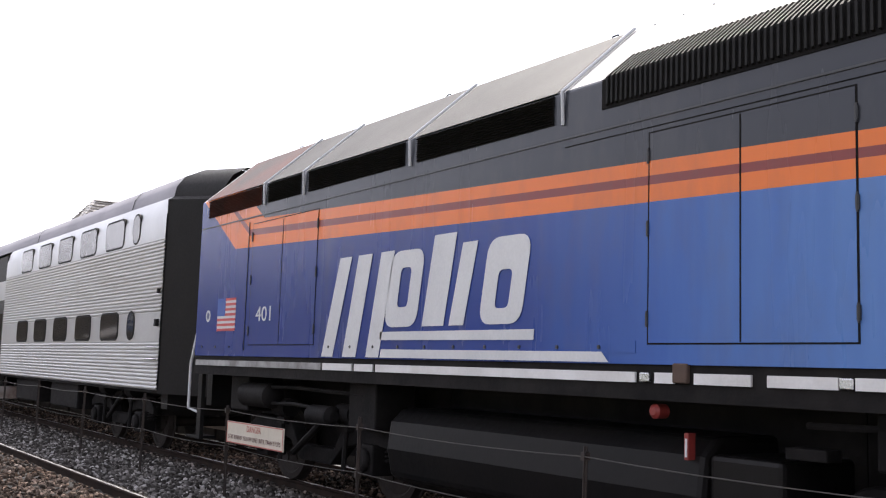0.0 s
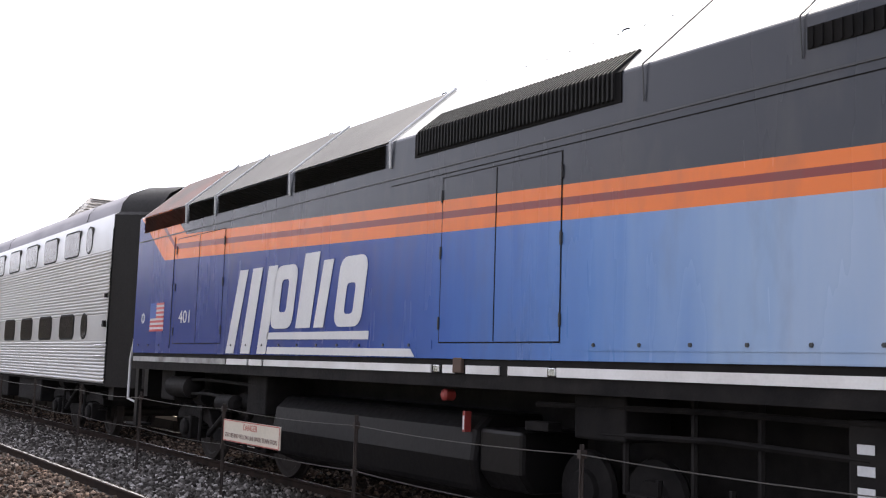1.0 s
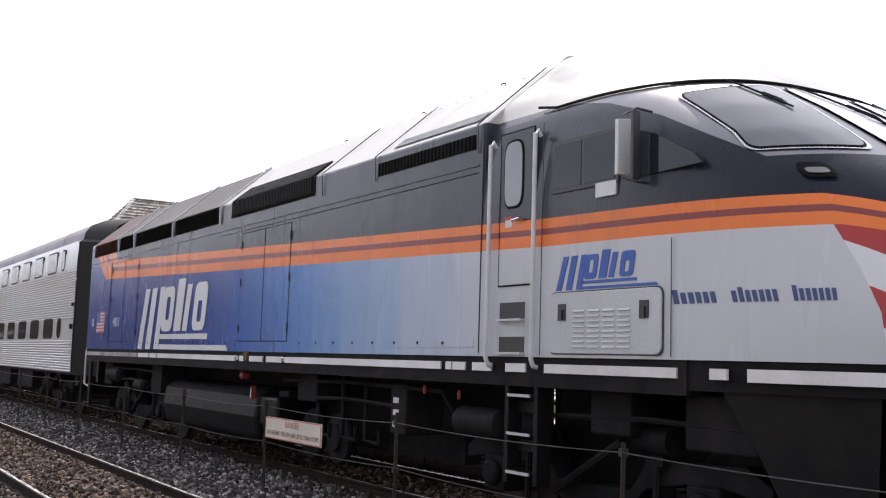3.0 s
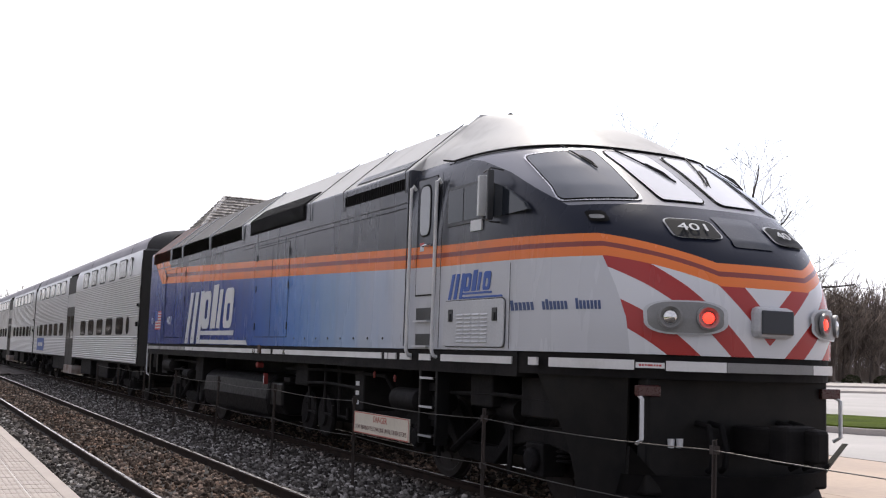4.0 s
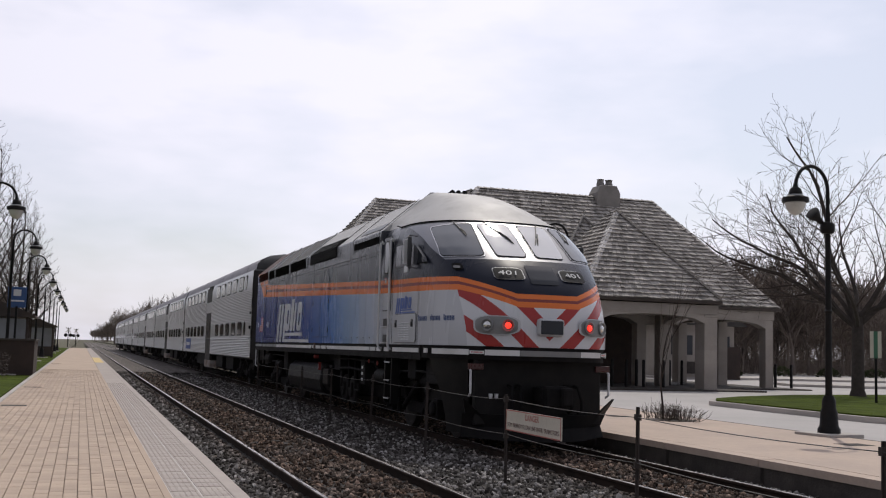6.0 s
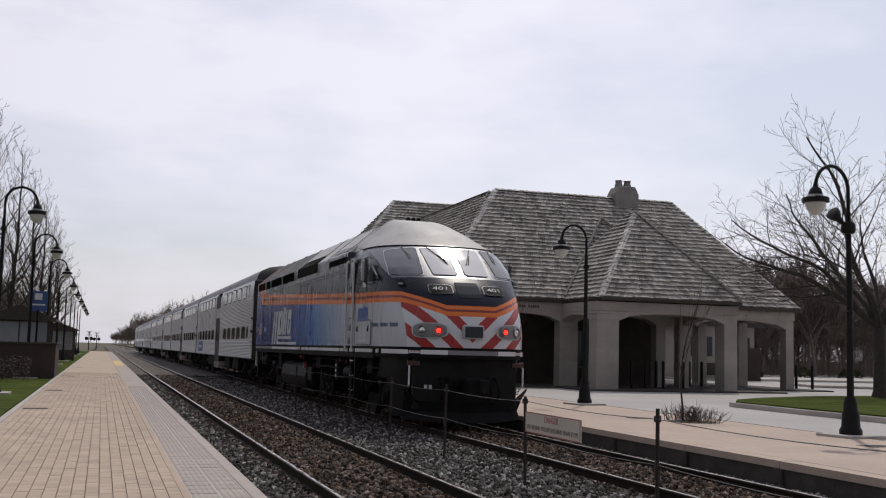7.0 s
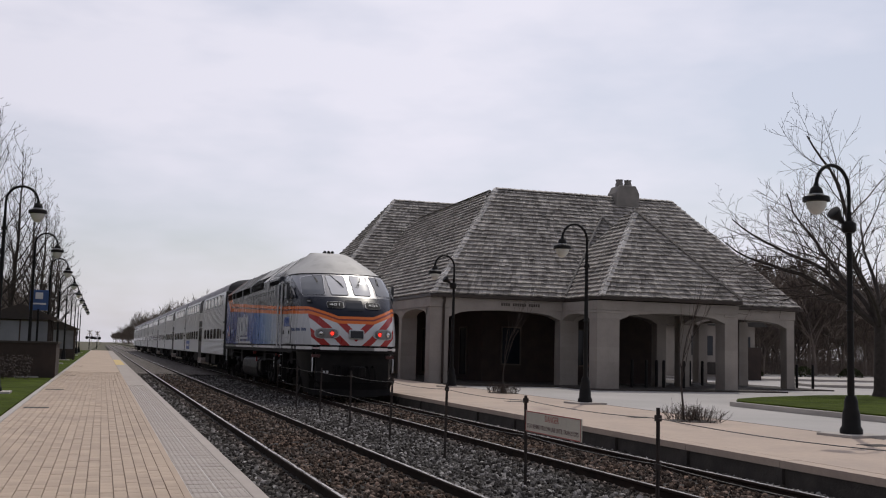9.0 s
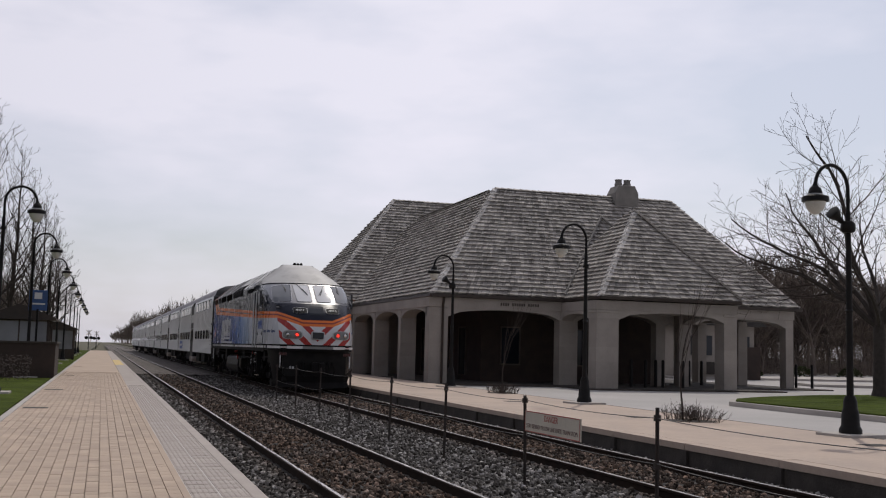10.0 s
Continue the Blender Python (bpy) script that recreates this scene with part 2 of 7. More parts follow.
M_DARKSTEEL = surface("grimy_black_steel", (0.0085, 0.008, 0.0085), (0.018, 0.0165, 0.016), 0.7, 0.0, 2.5, 25, 0.3, 0.01, gloss=0.10)
M_HEDGE = surface("dark_clipped_leaves", (0.028, 0.036, 0.012), (0.016, 0.02, 0.008), 0.9, 0, 2, 30, 0.3, 0.02, gloss=0.1)
M_BARK = surface("grey_bark", (0.055, 0.045, 0.04), (0.035, 0.028, 0.025), 0.95, 0, 6, 40, 0.6, 0.02)
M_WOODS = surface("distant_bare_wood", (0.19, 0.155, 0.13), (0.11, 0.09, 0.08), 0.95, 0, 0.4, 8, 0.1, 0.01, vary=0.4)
M_TWIG = surface("bare_twig", (0.075, 0.058, 0.05), (0.045, 0.036, 0.031), 0.95, 0, 3, 40, 0.2, 0.01)

# ---- ground, tracks, platforms ----
T1, T2 = 3.22, 7.15               # track centres
NEAR_EDGE, FAR_EDGE, FAR_BACK = 1.50, 8.72, 13.05
P_TOP, ROAD = 0.20, 0.08


def make_ground():
    g = Geo()
    xs = [-2500, -400, -60, -1.75, -1.70, 12.9, 12.95, 60, 400, 2500]
    zs = [0.12, 0.12, 0.12, 0.12, -0.5, -0.5, 0.05, 0.05, 0.05, 0.05]
    ys = [-2500, -300, -40, 0, 60, 180, 400, 1200, 4500]
    g.grid([[(x, y, z) for x, z in zip(xs, zs)] for y in ys])
    setting("ground", g, M_EARTH, "flat rough ground with dull grass reaching the horizon")
    g = Geo().box(-40, -1.72, -30, 175, 0.05, 0.15)
    setting("lawn", g, M_GRASS, "strip of short green lawn beside the platform")
    # ballast bed: uneven, with shoulders
    rng = np.random.RandomState(3)
    xs = np.linspace(1.3, 8.9, 77)
    ys = np.concatenate([np.arange(-14, 8, 1.0), np.arange(8, 40, 0.11), np.arange(40, 120, 1.0), np.arange(120, 620, 20)])
    rows = []
    for y in ys:
        z = -0.13 - 0.03 * np.cos((xs - 5.18) * math.tau / 3.93) + rng.uniform(-0.022, 0.022, len(xs))
        rows.append([(float(x), float(y), float(q)) for x, q in zip(xs, z)])
    setting("ballast_bed", Geo().grid(rows), M_BALLAST, "bed of crushed stone under both tracks, darkened as shade between stones", smooth=True)


def far_ballast():
    """The stone bed further off, where single stones can no longer be told apart."""
    rng = np.random.RandomState(5)
    xs = np.linspace(1.52, 8.68, 60)
    ys = np.concatenate([np.arange(58, 100, 0.25), np.arange(100, 200, 2.0), np.arange(200, 621, 20.0)])
    rows = [[(float(x), float(y), float(q)) for x, q in zip(xs, -0.085 + rng.uniform(-0.03, 0.03, len(xs)))] for y in ys]
    setting("ballast_far", Geo().grid(rows), M_BALLASTFAR, "grey crushed stone bed along the line")


def scatter_stones():
    """Loose crushed stones on the bed, as one mesh."""
    rng = np.random.RandomState(11)
    t = (1 + 5 ** 0.5) / 2
    base = np.array([(-1, t, 0), (1, t, 0), (-1, -t, 0), (1, -t, 0), (0, -1, t), (0, 1, t), (0, -1, -t), (0, 1, -t), (t, 0, -1), (t, 0, 1), (-t, 0, -1), (-t, 0, 1)]) / 1.9
    tri = np.array([(0, 11, 5), (0, 5, 1), (0, 1, 7), (0, 7, 10), (0, 10, 11), (1, 5, 9), (5, 11, 4), (11, 10, 2), (10, 7, 6), (7, 1, 8), (3, 9, 4), (3, 4, 2), (3, 2, 6), (3, 6, 8), (3, 8, 9), (4, 9, 5), (2, 4, 11), (6, 2, 10), (8, 6, 7), (9, 8, 1)])
    n = 52000
    y = 7.5 + 53 * rng.beta(0.85, 1.75, n)
    x = rng.uniform(1.55, 8.68, n)
    keep = np.ones(n, bool)
    for c in (T1, T2):
        for s in (-0.752, 0.752):
            keep &= np.abs(x - c - s) > 0.10
    x, y = x[keep], y[keep]
    n = len(x)
    z = -0.13 - 0.03 * np.cos((x - 5.18) * math.tau / 3.93) + rng.uniform(-0.005, 0.02, n)
    r = rng.uniform(0.018, 0.040, n)
    v = base[None] * (1 + rng.uniform(-0.28, 0.28, (n, 12, 3))) * r[:, None, None] * rng.uniform(0.6, 1.25, (n, 1, 3))
    a = rng.uniform(0, math.tau, n)
    ca, sa = np.cos(a)[:, None], np.sin(a)[:, None]
    v = np.stack([v[..., 0] * ca - v[..., 1] * sa, v[..., 0] * sa + v[..., 1] * ca, v[..., 2]], -1) + np.stack([x, y, z], -1)[:, None]
    me = bpy.data.meshes.new("ballast_stones")
    me.from_pydata(v.reshape(-1, 3), [], (tri[None] + 12 * np.arange(n)[:, None, None]).reshape(-1, 3))
    me.materials.append(M_STONE)
    tagged(new("ballast_stones", me), "loose grey crushed ballast stones between the rails", "ballast", kind="stuff")


def make_tracks():
    head = [(-0.022, -0.006), (-0.018, 0.0), (0.018, 0.0), (0.022, -0.006)]
    web = [(-0.07, -0.18), (-0.07, -0.165), (-0.012, -0.14), (-0.01, -0.045), (-0.036, -0.03), (-0.036, -0.008), (-0.028, -0.002), (0.028, -0.002), (0.036, -0.008), (0.036, -0.03), (0.01, -0.045), (0.012, -0.14), (0.07, -0.165), (0.07, -0.18)]
    tie_mesh = Geo().box(-1.3, 1.3, -0.115, 0.115, -0.33, -0.135).mesh("sleeper", M_SLEEPER)
    plate_mesh = Geo().box(-0.17, 0.17, -0.09, 0.09, -0.138, -0.125).box(-0.12, -0.085, -0.03, 0.03, -0.125, -0.10).box(0.085, 0.12, -0.03, 0.03, -0.125, -0.10).mesh("tie_plate", M_RAIL)
    for i, c in enumerate((T1, T2)):
        tr = tagged(thing("track", "railway track with rusty steel rails on timber sleepers", "railway track"), group="railway tracks", kind="structure")
        for s in (-0.752, 0.752):
            rail = part("rail", Geo().prism([(c + s + u, w) for u, w in web], "y", -30, 620), M_RAIL, tr, "rusty steel rail")
            part("rail_head", Geo().prism([(c + s + u, w + 0.001) for u, w in head], "y", -30, 620), M_RAIL_HEAD, rail, "bright worn running surface")
        for k in range(110):
            y = 5.0 + 0.535 * k
            part("sleeper", tie_mesh, None, tr, m=pose(c + random.uniform(-0.03, 0.03), y, random.uniform(-0.012, 0.006), 0, 0, random.uniform(-0.8, 0.8)))
            if k < 60:
                for s in (-0.752, 0.752):
                    part("tie_plate", plate_mesh, None, tr, m=pose(c + s, y, 0))


def make_near_platform():
    p = setting("platform_near", Geo().box(-1.5, 1.36, -25, 172, -0.5, 0.183), M_JOINT, "low brick paved platform beside the near track")
    part("edge_coping", Geo().box(1.36, NEAR_EDGE, -25, 172, -0.10, 0.196), M_TACTILE, p, "worn concrete edge coping", bevel=0.012)
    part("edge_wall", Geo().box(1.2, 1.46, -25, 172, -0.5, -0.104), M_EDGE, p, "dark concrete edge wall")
    part("side_kerb", Geo().box(-1.62, -1.504, -25, 172, -0.2, 0.21), M_CONCRETE, p, "pale concrete side kerb", bevel=0.012)
    # pavers laid lengthwise, in courses
    w, l, gap, thin = 0.119, 0.238, 0.008, 0.003
    brick = Geo().box(-w / 2 + gap / 2, w / 2 - gap / 2, -l / 2 + thin / 2, l / 2 - thin / 2, 0.0, 0.025)
    brick_mesh = brick.mesh("paver", M_PAVER)
    rest = Geo()
    cols = 19
    n = 0
    for j in range(170):
        for i in range(cols):
            x, y = -1.44 + w * i, 8.6 + l * (j + 0.5 * (i % 2))
            if y > 8.6 + 0.238 * 15.5:
                rest.box(x - w / 2 + gap / 2, x + w / 2 - gap / 2, y - l / 2 + thin / 2, y + l / 2 - thin / 2, 0.178, 0.20 + random.uniform(-0.0015, 0.0015))
            else:
                n += 1
                part("paver", brick_mesh, None, p, m=pose(x, y, 0.176 + random.uniform(-0.0015, 0.0015), 0, 0, random.uniform(-0.3, 0.3)))
    tagged(part("paver_field", rest, M_PAVER, p, "tan clay pavers in lengthwise courses"), kind="stuff")
    part("paver_far", Geo().box(-1.5, 0.82, 8.6 + 0.238 * 171, 172, 0.184, 0.198), M_PAVER, p)
    part("paver_behind", Geo().box(-1.5, 0.82, -25, 8.45, 0.184, 0.198), M_PAVER, p)
    part("border_strip", Geo().box(0.765, 0.829, 8.45, 49.3, 0.184, 0.197), M_PAVER, p)
    # tactile tiles along the edge, with small domes
    part("tactile_bed", Geo().box(0.83, 1.355, 7.85, 35.0, 0.1835, 0.1945), M_MORTAR, p, "pale mortar bed")
    tile = Geo().box(-0.1235, 0.1235, -0.1415, 0.1415, 0.0, 0.022)
    for a in range(5):
        for b in range(5):
            tile.lathe([(0.012, 0.021), (0.008, 0.0245)], 6, 0, (-0.104 + 0.052 * a, -0.118 + 0.059 * b))
    tile_mesh = tile.mesh("tactile_tile", M_TACTILE)
    for j in range(90):
        for i in range(2):
            part("tactile_tile", tile_mesh, None, p, m=pose(0.962 + 0.264 * i, 8.0 + 0.3 * j, 0.177 + random.uniform(-0.001, 0.001)))
    part("tactile_far", Geo().box(0.83, 1.355, 35.0, 172, 0.184, 0.20), M_TACTILE, p)
    part("tactile_behind", Geo().box(0.83, 1.355, -25, 7.8, 0.184, 0.20), M_TACTILE, p)
    part("yellow_mark", Geo().box(0.83, 1.355, 66, 84, 0.2, 0.204), M_YELLOW, p, "faded yellow painted patch")
    for y in (22.5, 31, 44, 60):
        part("drain_cover", Geo().box(-1.42, -0.95, y, y + 0.35, 0.2, 0.205), M_EDGE, p, "flat dark drain cover")


def make_far_side():
    p = setting("platform_far", Geo().box(8.98, FAR_BACK, -20, 175, -0.5, P_TOP - 0.004), M_JOINT, "low brick paved platform beside the far track")
    part("paving", Geo().box(9.35, FAR_BACK - 0.12, -20, 175, 0.19, P_TOP + 0.002), M_FARPAVE, p, "tan brick paving")
    part("tactile_strip", Geo().box(8.98, 9.34, -20, 175, 0.19, P_TOP + 0.004), M_FARPAVE, p)
    y = -19.0
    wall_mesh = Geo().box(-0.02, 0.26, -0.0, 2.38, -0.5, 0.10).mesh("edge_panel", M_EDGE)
    cope_mesh = Geo().box(-0.04, 0.25, 0.0, 2.385, 0.104, P_TOP + 0.003).mesh("coping_stone", M_FARPAVE)
    post_mesh = Geo().box(-0.045, 0.0, -0.09, 0.09, -0.5, 0.10).mesh("edge_post", M_EDGE)
    while y < 120:
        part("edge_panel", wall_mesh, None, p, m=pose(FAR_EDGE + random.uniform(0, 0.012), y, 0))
        part("coping_stone", cope_mesh, None, p, m=pose(FAR_EDGE, y, random.uniform(-0.002, 0.002)))
        part("edge_post", post_mesh, None, p, m=pose(FAR_EDGE - 0.02, y, 0))
        y += 2.4
    part("back_kerb", Geo().box(FAR_BACK - 0.12, FAR_BACK, -20, 175, -0.1, P_TOP - 0.001), M_EDGE, p, "dark back edging")
    for x, y in ((11.0, 20.6), (10.6, 27.0), (11.7, 14.0)):
        part("drain_cover", Geo().box(x, x + 0.5, y, y + 0.4, P_TOP, P_TOP + 0.006), M_EDGE, p, "flat dark drain cover")
    setting("road", Geo().box(FAR_BACK + 0.002, 130, -30, 150, -0.2, ROAD), M_ASPHALT, "pale asphalt drive and car park")
    # grass islands with kerbs
    def island(pts, top=0.26):
        c = Vector((sum(q[0] for q in pts) / len(pts), sum(q[1] for q in pts) / len(pts)))
        inner = [tuple(c + (Vector(q) - c) * (1 - 0.2 / (Vector(q) - c).length)) for q in pts]
        i = setting("grass_island", Geo().prism(pts, "z", 0.0, 0.22), M_CONCRETE, "kerbed island of short green grass in the drive")
        part("grass", Geo().prism(inner, "z", 0.1, top), M_GRASS, i, "short green grass")
    island([(18.3, 28.2), (18.1, 25.0), (18.05, 21.1), (19.4, 17.0), (24.5, 12), (30, 9), (25, 19.5), (23.4, 22.5), (23.8, 25.8), (27, 28.5), (31.5, 31), (31.5, 35), (25.2, 33.3), (21.2, 31.1), (19.2, 29.5)])
    island([(38, 52), (37, 49), (40, 47.5), (75, 46), (77, 49), (74, 52)], 0.2)
    island([(36, 66), (36, 62), (90, 60), (120, 70), (120, 76), (60, 72)], 0.2)


make_ground()
make_tracks()
make_near_platform()
make_far_side()
far_ballast()
scatter_stones()

# ---- station ----
M_SHINGLE = surface("weathered_cedar_shingle", (0.42, 0.395, 0.37), (0.25, 0.232, 0.217), 0.85, 0, 1.2, 25, 0.4, 0.01, (1, 1, 1), vary=0.38)
M_HIP = surface("pale_hip_shingle", (0.62, 0.60, 0.58), (0.42, 0.40, 0.38), 0.9, 0, 1, 25, 0.3, 0.01, vary=0.3)
M_DECK = surface("dark_roof_deck", (0.05, 0.047, 0.045), None, 0.95, 0, 2, 20, 0.2, 0.01)
M_LIME = surface("buff_limestone", (0.35, 0.315, 0.285), (0.285, 0.258, 0.232), 0.85, 0, 0.9, 25, 0.2, 0.006, vary=0.06)
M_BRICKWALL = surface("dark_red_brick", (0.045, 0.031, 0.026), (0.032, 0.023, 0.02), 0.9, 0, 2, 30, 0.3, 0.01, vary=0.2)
M_CHIM = surface("grey_chimney_render", (0.26, 0.245, 0.23), (0.19, 0.18, 0.17), 0.9, 0, 1.5, 25, 0.2, 0.01)
M_SOFFIT = surface("brown_soffit", (0.10, 0.08, 0.065), None, 0.8, 0, 2, 20, 0.1, 0.01)
M_GUTTER = surface("dark_bronze_gutter", (0.055, 0.042, 0.035), None, 0.5, 0.3, 2, 20, 0.1, 0.01)
M_DARKGLASS = glassy("dark_window_glass", (0.018, 0.022, 0.03), 0.06, 0.7, 0.4)
EAVE, PITCH = 4.02, 1.22


def roof_face(parent, a, b, c, d):
    """One roof slope: eave from a to b, upper edge from d to c (above b and a). Overlapping shingle courses on a deck."""
    a, b, c, d = (Vector(q) for q in (a, b, c, d))
    n = (b - a).cross(d - a).normalized()
    if n.z < 0:
        n = -n
    part("roof_deck", Geo().add([a, b, c, d, a - n * 0.15, b - n * 0.15, c - n * 0.15, d - n * 0.15],
                                [(0, 1, 2, 3), (7, 6, 5, 4), (0, 4, 5, 1), (1, 5, 6, 2), (2, 6, 7, 3), (3, 7, 4, 0)]), M_DECK, parent)
    g = Geo()
    ux = (b - a).normalized()
    up = n.cross(ux).normalized()
    if up.z < 0:
        up = -up
    height = (d - a).dot(up)
    rows = int(height / 0.25)
    for r in range(rows):
        k0, k1 = r / rows, (r + 1.25) / rows
        l0, r0 = a.lerp(d, k0), b.lerp(c, k0)
        l1, r1 = a.lerp(d, min(k1, 1)), b.lerp(c, min(k1, 1))
        w0, w1 = (r0 - l0).length, (r1 - l1).length
        x = 0.0
        while x < w0 - 0.05:
            w = min(random.uniform(0.09, 0.24), w0 - x)
            f0, f1 = x / w0, (x + w - 0.012) / w0
            lift, drop = random.uniform(0.085, 0.125), random.uniform(-0.018, 0.018)
            p0, p1 = l0.lerp(r0, f0) + up * drop, l0.lerp(r0, f1) + up * drop
            q0, q1 = l1.lerp(r1, f0), l1.lerp(r1, f1)
            g.add([p0 + n * lift, p1 + n * lift, q1 + n * 0.012, q0 + n * 0.012, p0, p1], [(0, 1, 2, 3), (0, 4, 5, 1), (0, 3, 4), (1, 5, 2)])
            x += w
    tagged(part("shingles", g, M_SHINGLE, parent, "weathered grey cedar shingles in courses"), kind="stuff")


def hip_caps(parent, a, b, mat):
    a, b = Vector(a), Vector(b)
    n = max(2, int((b - a).length / 0.32))
    side = (b - a).cross(Vector((0, 0, 1))).normalized()
    g = Geo()
    for k in range(n):
        p, q = a.lerp(b, k / n), a.lerp(b, (k + 1.2) / n)
        lo, hi = Vector((0, 0, 0.10)), Vector((0, 0, 0.06))
        g.add([p - side * 0.16, p + lo, p + side * 0.16, q - side * 0.16, q + hi, q + side * 0.16], [(0, 1, 4, 3), (1, 2, 5, 4), (0, 2, 1)])
    tagged(part("hip_capping", g, mat, parent, "pale overlapping cap shingles"), kind="stuff")


def hip_roof(parent, x0, x1, y0, y1, ridge_along, skip=(), eave=EAVE, caps=()):
    h = (y1 - y0) / 2 if ridge_along == "x" else (x1 - x0) / 2
    top = eave + PITCH * h
    if ridge_along == "x":
        r0, r1 = (x0 + h, (y0 + y1) / 2, top), (x1 - h, (y0 + y1) / 2, top)
    else:
        r0, r1 = ((x0 + x1) / 2, y0 + h, top), ((x0 + x1) / 2, y1 - h, top)
    A, B, C, D = (x0, y0, eave), (x1, y0, eave), (x1, y1, eave), (x0, y1, eave)
    if ridge_along == "x":
        faces = {"s": (A, B, r1, r0), "e": (B, C, r1, r1), "n": (C, D, r0, r1), "w": (D, A, r0, r0)}
        hips = {"sw": (A, r0), "se": (B, r1), "ne": (C, r1), "nw": (D, r0)}
    else:
        faces = {"s": (A, B, r0, r0), "e": (B, C, r1, r0), "n": (C, D, r1, r1), "w": (D, A, r0, r1)}
        hips = {"sw": (A, r0), "se": (B, r0), "ne": (C, r1), "nw": (D, r1)}
    for k, f in faces.items():
        if k not in skip:
            roof_face(parent, *f)
    for k in caps:
        hip_caps(parent, *hips[k], M_HIP)
    hip_caps(parent, r0, r1, M_SHINGLE)
    return r0, r1


def arch_wall(parent, axis, at, thick, spans, z0, spring, top, rise=0.35):
    """A limestone beam with flat segmental arches over the openings. spans: (from, to) of each opening; the beam runs from the first to the last."""
    for a, b in spans:
        n = 10
        low = [(a + (b - a) * k / n, spring + rise * (1 - (2 * k / n - 1) ** 2) ** 0.5 * 1.0) for k in range(n + 1)]
        poly = [(a, top)] + low + [(b, top)]
        part("arch", Geo().prism(poly, axis, at, at + thick), M_LIME, parent, "flat limestone arch")


def pier(parent, x0, x1, y0, y1, top):
    p = part("pier", Geo().box(x0 + 0.01, x1 - 0.01, y0 + 0.01, y1 - 0.01, ROAD - 0.05, top - 0.01), M_LIME, parent, "square coursed limestone pier")
    z = ROAD - 0.05
    while z < top - 0.01:
        h = min(0.61, top - z)
        part("stone", Geo().box(x0, x1, y0, y1, z + 0.005, z + h - 0.005), M_LIME, p)
        z += h


def make_station():
    st = thing("station", "limestone railway station with steep weathered shingle hip roofs and arched porch", "station building")
    roof = part("roof", Geo().box(13.6, 32.1, 43.7, 52.5, EAVE - 0.12, EAVE - 0.02), M_SOFFIT, st, "steep grey cedar shingle hip roof")
    hip_roof(roof, 13.5, 32.25, 43.6, 52.6, "x", caps=("sw",))
    hip_roof(roof, 13.5, 22.5, 44.5, 66.0, "y", skip=("s", "n"))
    hip_roof(roof, 11.5, 30.0, 58.7, 70.1, "x", caps=("sw",))
    hip_roof(roof, 19.75, 26.6, 40.0, 47.5, "y", skip=("n",), eave=3.98, caps=("sw",))
    hip_caps(roof, (26.6, 40.0, 4.05), (23.175, 43.425, 4.05 + PITCH * 3.425), M_GUTTER)
    hip_caps(roof, (32.25, 43.6, EAVE), (27.75, 48.1, EAVE + PITCH * 4.5), M_SHINGLE)
    for x in (19.75, 26.6):
        part("valley", Geo().tube([(x, 43.52, 4.18), (23.175, 43.52 + 3.40, 4.18 + PITCH * 3.40)], 0.06, 6), M_CHIM, roof, "pale metal roof valley")
    for n, x0, x1, y0, y1 in (("soffit", 13.6, 22.4, 52.5, 60), ("soffit", 11.6, 29.9, 58.8, 70.0), ("soffit", 19.9, 26.4, 40.1, 43.7)):
        part(n, Geo().box(x0, x1, y0, y1, EAVE - 0.16, EAVE - 0.05), M_SOFFIT, st, "brown boarded soffit")
    # gutters
    for a, b in (((13.5, 43.55), (19.8, 43.55)), ((26.5, 43.55), (32.3, 43.55)), ((13.45, 43.6), (13.45, 58.7)), ((19.8, 39.95), (26.5, 39.95)), ((19.75, 40.0), (19.75, 43.55)), ((26.55, 40.0), (26.55, 43.55)), ((32.3, 43.6), (32.3, 52)), ((11.45, 58.7), (11.45, 70)), ((11.5, 58.65), (13.4, 58.65))):
        x0, x1, y0, y1 = min(a[0], b[0]) - 0.06, max(a[0], b[0]) + 0.06, min(a[1], b[1]) - 0.06, max(a[1], b[1]) + 0.06
        part("gutter", Geo().box(x0, x1, y0, y1, EAVE - 0.16, EAVE - 0.02), M_GUTTER, st, "dark bronze gutter", bevel=0.02)
    # front wall, main wing
    SPRING, B1 = 3.02, EAVE - 0.16
    yf = 43.75
    part("frieze", Geo().box(13.42, 32.03, yf - 0.04, yf + 0.66, 3.44, B1), M_LIME, st, "plain limestone frieze")
    arch_wall(st, "y", yf, 0.6, ((14.31, 19.61), (20.50, 24.50), (26.6, 31.57)), 0, SPRING, 3.44, 0.36)
    for x0, x1, y1 in ((13.46, 14.31, 0.62), (19.61, 20.50, 0.62), (24.50, 24.98, 0.5), (25.72, 26.23, 0.5), (31.57, 31.99, 0.5)):
        pier(st, x0, x1, yf, yf + y1, 3.435)
    # porch
    yp = 40.15
    part("frieze", Geo().box(19.64, 26.5, yp - 0.04, yp + 0.66, 3.42, B1 - 0.04), M_LIME, st, "plain limestone frieze")
    arch_wall(st, "y", yp, 0.6, ((20.71, 25.82),), 0, SPRING, 3.42, 0.34)
    for x0, x1 in ((19.68, 20.71), (25.82, 26.47)):
        pier(st, x0, x1, yp, yp + 0.75, 3.415)
        part("capital", Geo().box(x0 - 0.03, x1 + 0.03, yp - 0.03, yp + 0.78, 3.30, 3.412), M_LIME, st, "moulded limestone capital", bevel=0.02)
